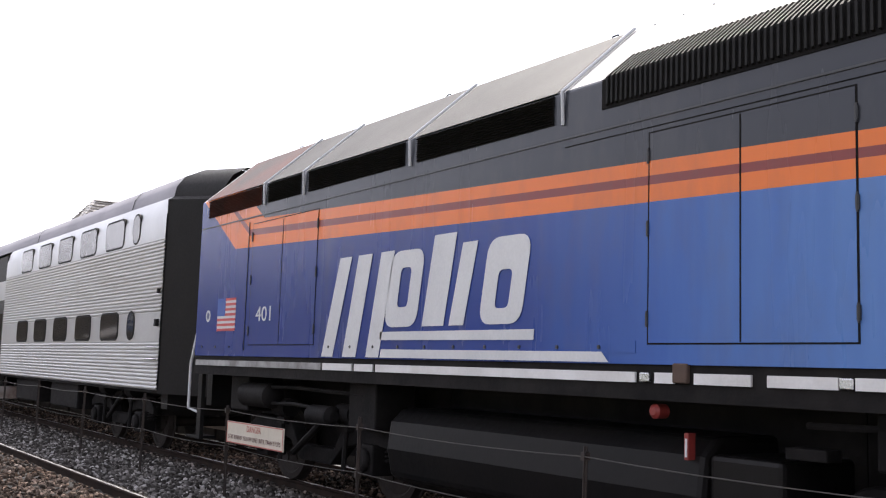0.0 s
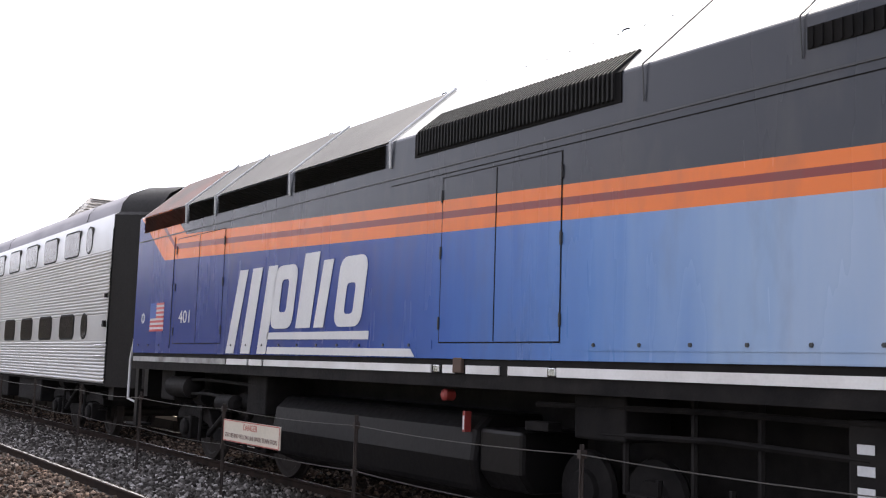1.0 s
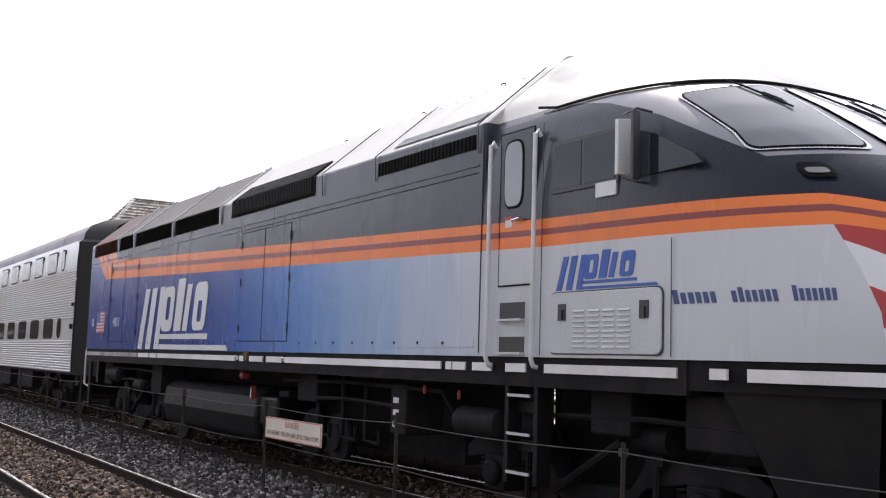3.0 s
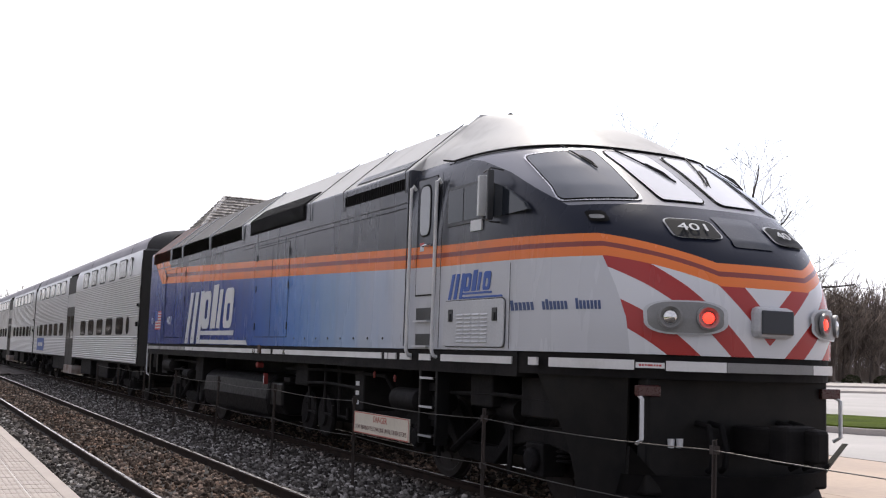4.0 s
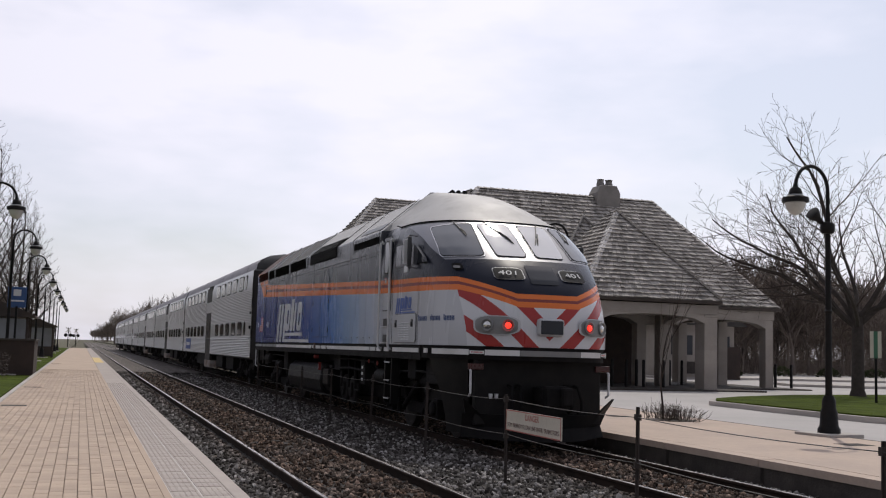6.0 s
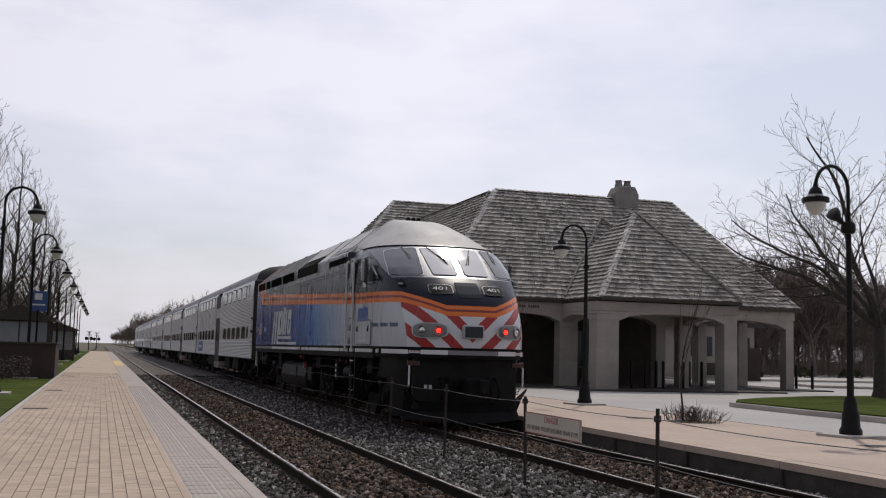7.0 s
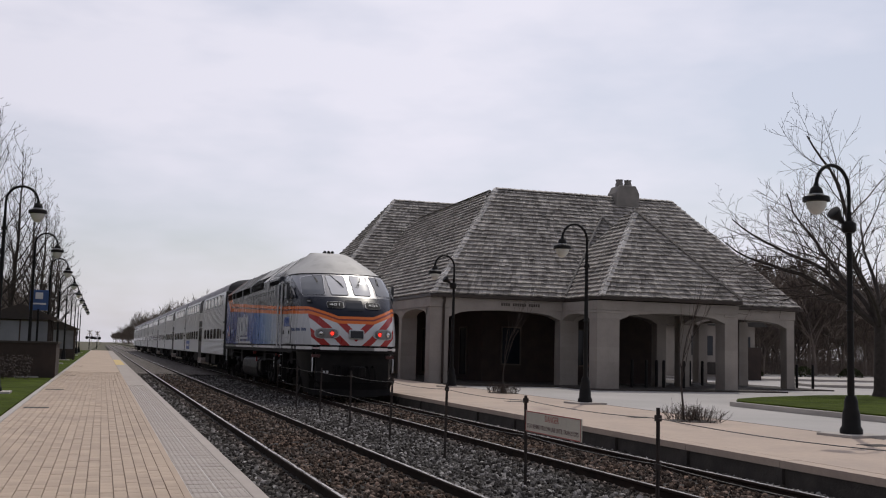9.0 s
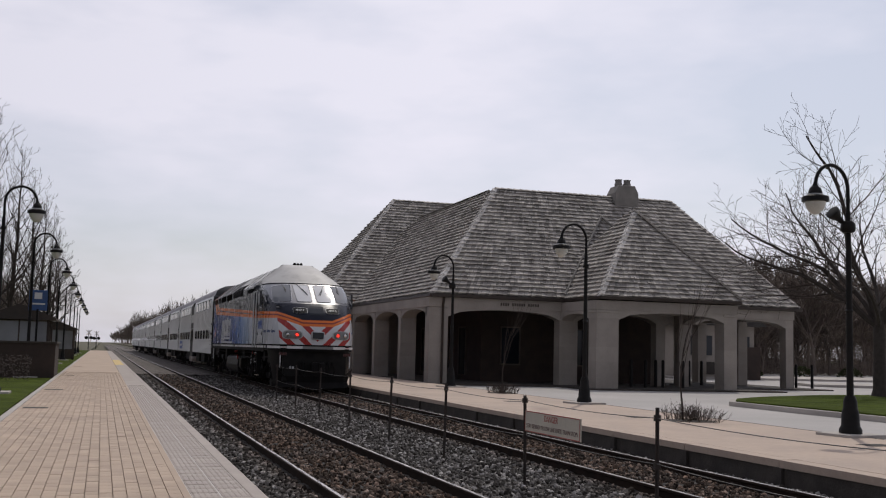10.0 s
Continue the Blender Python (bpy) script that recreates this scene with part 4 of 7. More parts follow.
def make_locomotive():
    lo = thing("locomotive", "blue, silver and charcoal diesel locomotive with orange band and chevron nose", "locomotive")
    W = 1.60
    # long hood
    prof = [(-W, 1.62), (-W, 2.4), (-W, 3.0), (-W, 3.86), (-0.80, 4.56), (-0.4, 4.63), (0.4, 4.63), (0.80, 4.56), (W, 3.86), (W, 3.0), (W, 1.62)]
    ys = [14.86] + [14 - 0.8 * k for k in range(18)] + [-0.70]
    g = Geo().grid([[(x, y, z) for x, z in prof] for y in ys])
    n = len(prof)
    g.f += [tuple(range(n))[::-1], tuple(range((len(ys) - 1) * n, len(ys) * n))]
    g.m += [0, 0]
    body = part("hood", g, M_LOCO, lo, "long painted engine hood", bevel=0.02)
    # cab shell
    rows = []
    for z, w, f in LEVELS:
        back = nose_point(1, z).y
        rear = w if z < 3.87 else 1.585 - 0.80 * (z - 3.86) / 0.70    # meets the hood's slope
        line = [Vector((-rear, -0.695, z)), Vector((-(w + rear) / 2, (back - 0.695) / 2, z))]
        line += [nose_point(-1 + 2 * k / 80, z) for k in range(81)]
        line += [Vector(((w + rear) / 2, (back - 0.695) / 2, z)), Vector((rear, -0.695, z))]
        rows.append(line)
    # finer levels between the given ones
    fine = []
    for r0, r1 in zip(rows, rows[1:]):
        fine += [r0, [p.lerp(q, 0.5) for p, q in zip(r0, r1)]]
    fine.append(rows[-1])
    g = Geo().grid(fine)
    m = len(fine[0])
    g.f += [tuple(range((len(fine) - 1) * m, len(fine) * m)), tuple(range(m))[::-1], tuple(k * m for k in range(len(fine))) + tuple(k * m + m - 1 for k in reversed(range(len(fine))))]
    g.m += [0, 0, 0]
    cab = part("cab", g, M_LOCO, lo, "rounded cab with chevron-striped nose", smooth=True)
    # frame and sill
    part("sill", Geo().box(-1.58, 1.58, -3.4, 14.86, 1.36, 1.618).prism([(q.x * 0.985, q.y + 0.02) for q in (nose_point(-0.91 + 1.82 * k / 40, 1.62) for k in range(41))], "z", 1.40, 1.618), M_DARKSTEEL, lo, "black frame sill")
    for s in (-1, 1):
        x = s * 1.585
        for y0, y1 in ((14.80, 10.85), (10.80, 10.12), (10.06, 9.66), (9.60, 5.76), (5.56, 5.37), (5.18, 4.68), (4.55, 4.02), (3.90, 0.0), (-0.10, -0.20), (-0.23, -0.455), (-0.58, -0.90), (-1.13, -1.43), (-1.71, -3.31), (-3.64, -3.80)):
            part("reflector_strip", Geo().box(x - 0.012, x + 0.012, y1, y0, 1.485, 1.562), M_WORN if y0 > 14 else M_WHITE, lo, "white reflective sill strip")
        for y in (5.66, 3.96):
            part("sill_clip", Geo().box(x - 0.02, x + 0.02, y - 0.05, y + 0.05, 1.49, 1.56), M_CHROME, lo, "small bright clip", bevel=0.008)
        for y in (5.30,):
            part("sill_lamp", Geo().box(x - 0.03, x + 0.03, y - 0.07, y + 0.07, 1.49, 1.63), M_RUSTY, lo, "small reddish marker box", bevel=0.01)
        # body panels: lower ledges with bolts, door panels with hinges
        xs = s * W
        def panel(y0, y1, z0, z1, nm, lab):
            return part(nm, Geo().box(min(xs, xs + s * 0.005), max(xs, xs + s * 0.005), y1, y0, z0, z1), M_LOCO, lo, lab)
        def gap(y0, y1, z0, z1, par):
            part("door_gap", Geo().box(min(xs, xs + s * 0.003), max(xs, xs + s * 0.003), y1, y0, z0, z1), M_GRILLE, par, "dark gap")
        for y0, y1, yl in ((12.93, 11.04, (12.0,)), (5.63, 3.86, (4.76,))):
            z1 = 3.35 if y0 < 6 else 3.37
            d = panel(y0 - 0.012, y1 + 0.012, 1.775, z1 - 0.012, "side_door", "double engine room door")
            gap(y0 + 0.003, y1 - 0.003, 1.763, z1, d)
            for q in yl:
                part("door_gap", Geo().box(min(xs, xs + s * 0.008), max(xs, xs + s * 0.008), q - 0.006, q + 0.006, 1.78, z1 - 0.02), M_GRILLE, d)
            for q in (y0, y1):
                for zz in (1.95, 2.62, z1 - 0.18):
                    part("hinge", Geo().box(min(xs, xs + s * 0.016), max(xs, xs + s * 0.016), q - 0.012, q + 0.012, zz - 0.045, zz + 0.045).tube([(xs + s * 0.014, q, zz - 0.06), (xs + s * 0.014, q, zz + 0.06)], 0.008, 6), M_CHARCOAL, d)
        for y0, y1 in ((14.8, 13.1), (10.9, 5.75), (3.7, -0.6)):
            l = panel(y0, y1, 1.70, 1.79, "ledge", "bolted lower ledge")
            for k in range(int((y0 - y1) / 0.5)):
                part("bolt", Geo().lathe([(0.018, xs + s * 0.004), (0.016, xs + s * 0.016)], 6, 0, (y0 - 0.25 - 0.5 * k, 1.745), axis="x"), M_CHARCOAL, l)
        # seam below the louvres
        part("drip_rail", Geo().box(min(xs, xs + s * 0.010), max(xs, xs + s * 0.010), -0.62, 14.8, 3.452, 3.468), M_CHARCOAL, lo, "charcoal drip rail")
        part("panel_seam", Geo().box(min(xs, xs + s * 0.005), max(xs, xs + s * 0.005), -0.62, 6.6, 3.384, 3.391), M_GRILLE, lo, "dark seam")
        part("panel_seam", Geo().box(min(xs, xs + s * 0.01), max(xs, xs + s * 0.006), -0.697, -0.690, 1.65, 3.8), M_CHARCOAL, lo, "dark seam")
        part("panel_seam", Geo().box(min(xs, xs + s * 0.01), max(xs, xs + s * 0.006), 13.06, 13.067, 1.7, 3.40), M_CHARCOAL, lo, "dark seam")
        # louvre bands
        for y0, y1 in ((14.55, 12.72), (12.5, 11.56), (11.34, 9.14), (8.9, 6.75)):
            tint = M_MAROON if y0 > 14 else M_GRILLE
            b = part("louvre_band", Geo().box(min(xs, xs + s * 0.008), max(xs, xs + s * 0.008), y1, y0, 3.60, 3.85), tint, lo, "maroon louvre band" if y0 > 14 else "black louvre band")
            g = Geo()
            for k in range(11):
                zz = 3.61 + 0.022 * k
                g.add([(xs + s * 0.008, y1, zz), (xs + s * 0.03, y1, zz + 0.004), (xs + s * 0.008, y1, zz + 0.014), (xs + s * 0.008, y0, zz), (xs + s * 0.03, y0, zz + 0.004), (xs + s * 0.008, y0, zz + 0.014)], [(0, 1, 4, 3), (1, 2, 5, 4), (0, 2, 1), (3, 4, 5)])
            part("louvre_slats", g, tint, b)
        for y0, y1 in ((1.46, -0.55),):
            b = part("louvre_band", Geo().box(min(xs, xs + s * 0.01), max(xs, xs + s * 0.01), y1, y0, 3.63, 3.775), M_GRILLE, lo, "black louvre band")
            g = Geo()
            for k in range(28):
                yy = y1 + 0.02 + (y0 - y1) / 28 * k
                g.box(min(xs, xs + s * 0.024), max(xs, xs + s * 0.024), yy, yy + 0.02, 3.635, 3.77)
            part("louvre_slats", g, M_GRILLE, b)
        # sloped roof panels: screens, seams, fins
        def on_slope(k, y, out):
            return Vector((s * (W - 0.80 * k), y, 3.86 + 0.70 * k)) + out * Vector((s * 0.6585, 0, 0.7526))
        for y0, y1 in ((14.7, 12.66), (12.54, 11.51), (11.39, 9.08), (8.96, 6.72)):
            g = Geo()
            g.add([on_slope(0.0, y0, 0.012), on_slope(0.0, y1, 0.012), on_slope(0.97, y1, 0.012), on_slope(0.97, y0, 0.012)], [(0, 1, 2, 3)])
            part("roof_screen", g, M_REDSCREEN if y0 > 14 else M_ROOFMESH, lo, "faded maroon roof screen panel" if y0 > 14 else "dull grey roof screen panel")
        for y in (12.6, 11.45, 9.02, 6.62, 2.92, 1.5, -0.62):
            a, b = on_slope(-0.02, y, 0.02), on_slope(1.0, y, 0.02)
            part("roof_rib", Geo().tube([(s * (W + 0.012), y, 3.58), a, b], 0.016 if y > 6 else 0.007, 6), M_SILVER if y > 6 else M_CHARCOAL, lo, "raised panel rib")
        # finned intake: dark recess wrapping over the slope with many fins
        fin0, fin1 = 6.15, 3.17
        b = part("fin_bed", Geo().box(min(xs, xs + s * 0.01), max(xs, xs + s * 0.01), fin1, fin0, 3.62, 3.862).add([on_slope(0, fin0, 0.008), on_slope(0, fin1, 0.008), on_slope(0.36, fin1 + 0.1, 0.008), on_slope(0.36, fin0 - 0.1, 0.008)], [(0, 1, 2, 3)]), M_GRILLE, lo, "black finned air intake")
        fin = Geo()
        p0 = [Vector((xs, 0, 3.63)), Vector((xs, 0, 3.86)), on_slope(0.0, 0, 0), on_slope(0.345, 0, 0)]
        q0 = [Vector((xs + s * 0.034, 0, 3.65)), Vector((xs + s * 0.034, 0, 3.868)), on_slope(0.02, 0, 0.032), on_slope(0.335, 0, 0.024)]
        for dy in (-0.010, 0.010):
            fin.add([v + Vector((0, dy, 0)) for v in p0 + q0], [(0, 1, 5, 4), (1, 2, 6, 5), (2, 3, 7, 6)])
        fin.add([v + Vector((0, dy, 0)) for v in q0 for dy in (-0.010, 0.010)], [(0, 1, 3, 2), (2, 3, 5, 4), (4, 5, 7, 6)])
        fin_mesh = fin.mesh("intake_fin", M_FIN)
        for k in range(54):
            part("intake_fin", fin_mesh, None, b, m=pose(0, fin1 + 0.08 + (fin0 - fin1 - 0.16) * k / 53, 0))
        g = Geo().add([on_slope(0.09, 1.25, 0.01), on_slope(0.09, -0.5, 0.01), on_slope(0.27, -0.5, 0.01), on_slope(0.27, 1.25, 0.01)], [(0, 1, 2, 3)])
        b = part("roof_grille", g, M_GRILLE, lo, "black slotted roof grille")
        g = Geo()
        for k in range(30):
            y = -0.48 + 1.7 * k / 29
            g.add([on_slope(0.09, y - 0.010, 0.012), on_slope(0.09, y + 0.010, 0.012), on_slope(0.27, y + 0.010, 0.012), on_slope(0.27, y - 0.010, 0.012), on_slope(0.09, y, 0.018), on_slope(0.27, y, 0.018)], [(0, 4, 5, 3), (4, 1, 2, 5)])
        part("grille_slat", g, M_SILVER, b)
        for k in range(46):
            part("rivet", Geo().lathe([(0.013, 0.0), (0.009, 0.008)], 6).mesh("rivet", M_SILVER), None, lo, m=Matrix.Translation(on_slope(0.96, 14.6 - 0.33 * k, 0.0)))
        # side windows, door and steps of the cab
        def flat(nm, y0, y1, z0, z1, mat, out, lab="", par=lo, r=0.0):
            return part(nm, Geo().box(min(xs, xs + s * out), max(xs, xs + s * out), min(y0, y1), max(y0, y1), z0, z1), mat, par, lab, bevel=r)
        d = flat("cab_door", -1.01, -1.52, 2.27, 3.68, M_LOCO, 0.012, "narrow cab door", r=0.004)
        for y0, y1, z0, z1 in ((-0.998, -1.01, 2.256, 3.692), (-1.52, -1.532, 2.256, 3.692), (-0.998, -1.532, 3.68, 3.692), (-0.998, -1.532, 2.256, 2.268)):
            flat("door_seal", y0, y1, z0, z1, M_GRILLE, 0.01, "dark seal", d)
        oval = [(-1.225 + 0.135 * math.copysign(abs(math.cos(t)) ** 0.55, math.cos(t)), 3.29 + 0.30 * math.copysign(abs(math.sin(t)) ** 0.45, math.sin(t))) for t in [k * math.tau / 28 for k in range(28)]]
        rim = [(-1.225 + (u + 1.225) * 1.14, 3.29 + (v - 3.29) * 1.07) for u, v in oval]
        part("door_window_rim", Geo().prism(rim, "x", xs, xs + s * 0.018), M_GRILLE, d, "black rubber rim")
        part("door_window", Geo().prism(oval, "x", xs, xs + s * 0.024), M_PALEGLASS, d, "pale rounded door window")
        part("door_handle", Geo().tube([(xs + s * 0.012, -1.38, 2.86), (xs + s * 0.06, -1.38, 2.86), (xs + s * 0.06, -1.27, 2.85)], 0.014, 6), M_CHROME, d, "steel lever handle")
        flat("notice", -1.10, -1.21, 2.80, 2.90, M_LOGO, 0.015, "small white and red notice", d)
        flat("notice_band", -1.10, -1.21, 2.87, 2.90, M_REDV, 0.018, "", d)
        for z0, z1 in ((1.96, 2.11), (1.66, 1.80)):
            # Flat plate; its charcoal colour paints the shade inside the step hole.
            st = flat("foot_recess", -1.03, -1.42, z0, z1, M_CHARCOAL, 0.004, "charcoal plate painted as a shaded step recess")
            part("tread", Geo().box(min(xs - s * 0.02, xs + s * 0.05), max(xs - s * 0.02, xs + s * 0.05), -1.42, -1.03, z0 - 0.02, z0), M_SILVER, st)
        for y in (-0.91, -1.61):
            h = part("handrail", Geo().tube([(xs, y, 3.58), (xs + s * 0.04, y, 3.63), (xs + s * 0.065, y, 3.60), (xs + s * 0.065, y, 1.60), (xs + s * 0.04, y, 1.54), (xs, y, 1.53)], 0.022, 10), M_LOGO, lo, "tall white handrail", smooth=True)
        win = flat("cab_window", -1.79, -2.66, 3.03, 3.49, M_CHARCOAL, 0.012, "dark-framed sliding cab window", r=0.003)
        flat("window_pane", -1.83, -2.19, 3.07, 3.45, M_DARKGLASS, 0.016, "", win)
        flat("window_pane", -2.23, -2.62, 3.07, 3.45, M_DARKGLASS, 0.018, "", win)
        flat("notice", -2.39, -2.64, 2.93, 3.05, M_LOGO, 0.02, "small white notice", win)
        tri = [(-2.80, 3.04), (-2.80, 3.44), (-3.06, 3.36), (-3.48, 3.14), (-3.56, 3.06)]
        qw = part("quarter_window", Geo().prism(tri, "x", s * 1.55, s * 1.60), M_DARKGLASS, lo, "dark curved quarter window")
        mr = part("mirror", Geo().prism([(s * 1.63, 3.06), (s * 1.765, 3.05), (s * 1.765, 3.49), (s * 1.63, 3.51)], "y", -2.83, -2.79), M_LOGO, lo, "pale folding side mirror", bevel=0.006)
        part("mirror_plate", Geo().prism([(s * 1.66, 3.00), (s * 1.735, 3.00), (s * 1.735, 3.54), (s * 1.66, 3.54)], "y", -2.97, -2.94), M_CHARCOAL, mr, "dark second mirror plate", bevel=0.006)
        part("mirror_arm", Geo().tube([(xs - s * 0.05, -2.98, 3.55), (s * 1.70, -2.97, 3.56), (s * 1.70, -2.81, 3.53)], 0.010, 6).tube([(xs - s * 0.05, -2.98, 2.98), (s * 1.70, -2.97, 2.98), (s * 1.70, -2.81, 3.03)], 0.010, 6), M_CHARCOAL, mr, "thin dark bracket")
        # access panel with louvres
        ac = rounded([(-1.80, 1.655), (-3.17, 1.655), (-3.17, 2.165), (-1.80, 2.165)], 0.07)
        a2 = rounded([(-1.79, 1.645), (-3.18, 1.645), (-3.18, 2.175), (-1.79, 2.175)], 0.07)
        ap = part("access_panel", Geo().prism(ac, "x", xs, xs + s * 0.02), M_SILVER, lo, "louvred silver access panel", bevel=0.006)
        part("panel_gap", Geo().prism(a2, "x", xs, xs + s * 0.004), M_CHARCOAL, ap)
        for c in range(4):
            for r in range(8):
                y0, zz = -2.13 - 0.185 * c, 1.705 + 0.042 * r
                part("louvre", Geo().add([(xs + s * 0.018, y0, zz + 0.02), (xs + s * 0.018, y0 - 0.15, zz + 0.02), (xs + s * 0.034, y0 - 0.145, zz), (xs + s * 0.034, y0 - 0.005, zz), (xs + s * 0.018, y0, zz - 0.004), (xs + s * 0.018, y0 - 0.15, zz - 0.004)], [(0, 1, 2, 3), (3, 2, 5, 4), (0, 3, 4), (1, 5, 2)]), M_SILVER, ap)
        for y in (-1.98, -2.99):
            part("latch", Geo().box(min(xs, xs + s * 0.03), max(xs, xs + s * 0.03), y - 0.05, y + 0.05, 1.93, 2.07).box(min(xs, xs + s * 0.045), max(xs, xs + s * 0.045), y - 0.02, y + 0.02, 1.94, 2.02), [M_CHARCOAL], ap)
        flat("panel_seam", -3.255, -3.262, 1.64, 2.53, M_CHARCOAL, 0.004, "dark seam")
        flat("panel_seam", -1.645, -1.652, 1.64, 3.7, M_CHARCOAL, 0.004, "dark seam")
        # a dedication line in plain bars, following the curve of the side
        nb = None
        at = -0.912
        for ch in "Xxxxxx  xXxxxxx  Xxxxxxx":
            if ch != " ":
                top = 2.135 if ch == "X" or nb is None else 2.112
                q = [nose_point(s * abs(at + d), zz, o) for o in (0.001, 0.005) for d, zz in ((0.0, 2.03), (0.0095, 2.03), (0.0095, top), (0.0, top))]
                bar = Geo().add(q, [(0, 1, 2, 3), (7, 6, 5, 4), (0, 4, 5, 1), (1, 5, 6, 2), (2, 6, 7, 3), (3, 7, 4, 0)])
                if nb is None:
                    nb = part("name_bars", bar, M_NAVY, lo, "small dark blue writing in bars")
                else:
                    part("name_bar", bar, M_NAVY, nb)
            at += 0.0141
        # ladder under the cab
        ld = part("ladder", Geo().box(min(s * 1.40, s * 1.56), max(s * 1.40, s * 1.56), -1.14, -1.08, 0.5, 1.40).box(min(s * 1.40, s * 1.56), max(s * 1.40, s * 1.56), -1.58, -1.52, 0.5, 1.40), M_BLACK, lo, "black boarding ladder", bevel=0.008)
        for zz in (0.58, 0.92, 1.26):
            part("rung", Geo().box(min(s * 1.36, s * 1.58), max(s * 1.36, s * 1.58), -1.52, -1.14, zz, zz + 0.025), M_BLACK, ld)
            part("rung_edge", Geo().box(min(s * 1.58, s * 1.59), max(s * 1.58, s * 1.59), -1.50, -1.16, zz + 0.005, zz + 0.03), M_SILVER, ld, "pale worn step edge")
            part("ladder_plate", Geo().box(min(s * 1.44, s * 1.45), max(s * 1.44, s * 1.45), -1.52, -1.14, zz + 0.2, zz + 0.3), M_BLACK, ld)
        # fuel tank
        tk = part("fuel_tank", Geo().prism([(s * 0.05, 0.30), (s * 1.10, 0.30), (s * 1.38, 0.42), (s * 1.44, 0.7), (s * 1.40, 0.98), (s * 1.25, 1.12), (s * 0.05, 1.12)], "y", 5.25, 9.6), M_FUEL, lo, "satin black fuel tank", bevel=0.05)
        part("tank_end", Geo().prism([(s * 0.05, 0.45), (s * 1.25, 0.45), (s * 1.38, 0.62), (s * 1.38, 1.0), (s * 0.05, 1.0)], "y", 4.6, 5.24), M_FUEL, tk, bevel=0.04)
        part("fuel_cap", Geo().lathe([(0.055, s * 1.42), (0.055, s * 1.52), (0.03, s * 1.54)], 14, 0, (5.63, 1.28), axis="x"), M_VALVE, tk, "red fuel cap", smooth=True)
        part("gauge", Geo().box(min(s * 1.40, s * 1.47), max(s * 1.40, s * 1.47), 5.345, 5.385, 0.95, 1.14), M_VALVE, tk, "red and white sight gauge")
        part("gauge_glass", Geo().box(min(s * 1.47, s * 1.475), max(s * 1.47, s * 1.475), 5.355, 5.375, 0.97, 1.10), M_LOGO, tk)
        # piping and boxes below the sill
        for y0, y1, zz in ((13.6, 10.2, 1.22), (4.4, 0.3, 1.25), (12.9, 11.0, 1.02), (3.6, 1.2, 1.05), (-1.6, -4.0, 1.12)):
            part("air_pipe", Geo().tube([(s * 1.38, y0, zz), (s * 1.38, (y0 + y1) / 2, zz + 0.03), (s * 1.38, y1, zz), (s * 1.3, y1 - 0.1, zz - 0.2)], 0.025, 6), M_DARKSTEEL, lo, "grimy air pipe", smooth=True)
        for y, zz, r, ln in ((13.0, 1.12, 0.16, 0.8), (-0.45, 0.98, 0.15, 0.7), (11.2, 0.95, 0.12, 0.5)):
            part("air_tank", Geo().lathe([(r * 0.5, y - ln / 2 - 0.05), (r, y - ln / 2), (r, y + ln / 2), (r * 0.5, y + ln / 2 + 0.05)], 16, 0, (s * 1.36, zz), axis="y"), M_DARKSTEEL, lo, "grimy cylinder", smooth=True)
        for y0, y1, z0, z1 in ((1.35, 1.0, 0.75, 1.3), (13.9, 13.3, 0.9, 1.36), (10.5, 9.9, 0.85, 1.36), (3.9, 3.3, 1.0, 1.36), (-3.2, -3.9, 0.95, 1.36), (-2.1, -2.6, 1.0, 1.36)):
            part("equipment_box", Geo().box(min(s * 0.9, s * 1.4), max(s * 0.9, s * 1.4), y1, y0, z0, z1), M_DARKSTEEL, lo, "grimy equipment box", bevel=0.02)
        for zz in (1.12, 0.99, 0.86):
            part("tag", Geo().box(min(s * 1.4, s * 1.405), max(s * 1.4, s * 1.405), 1.16, 1.28, zz - 0.03, zz + 0.03), M_LOGO, lo, "small pale tag")
        for y, zz in ((0.55, 1.28), (-0.12, 1.25)):
            part("red_valve", Geo().lathe([(0.014, zz - 0.06), (0.022, zz), (0.010, zz + 0.03)], 8, 0, (s * 1.44, y)), M_VALVE, lo, "red valve handle", smooth=True)
        for y in (3.35, 2.65, 2.05):
            part("brake_pipe", Geo().tube([(s * 1.34, y, 1.36), (s * 1.34, y, 0.62), (s * 1.34, y - 0.35, 0.6), (s * 1.34, y - 0.35, 0.75)], 0.028, 6), M_DARKSTEEL, lo, "grimy bent pipe", smooth=True)
        # brake gear ahead of the tank
        for y in (4.1, 3.3):
            part("brake_drum", Geo().lathe([(0.32, s * 1.0), (0.34, s * 1.04), (0.32, s * 1.08), (0.18, s * 1.10), (0.16, s * 1.14)], 22, 0, (y, 0.55), axis="x"), M_DARKSTEEL, lo, "grimy round brake unit", smooth=True)
            part("bracket", Geo().box(min(s * 1.2, s * 1.36), max(s * 1.2, s * 1.36), y + 0.18, y + 0.5, 1.02, 1.10), M_DARKSTEEL, lo, "grimy bracket", bevel=0.01)
        # front skirt
        rows = []
        for zz, rear in ((1.40, 0.815), (1.2, 0.78), (0.95, 0.73), (0.7, 0.69), (0.45, 0.665), (0.2, 0.655)):
            shrink = 0.965 - 0.05 * (1.40 - zz)
            rows.append([Vector((q.x * shrink, q.y + 0.10 + 0.10 * (1.40 - zz), zz)) for q in (nose_point(s * (rear - (rear - 0.46) * k / 8), 1.62) for k in range(9))])
        g = Geo().grid(rows)
        g.grid([[q + Vector((-s * 0.05, 0.03, 0)) for q in r] for r in rows])
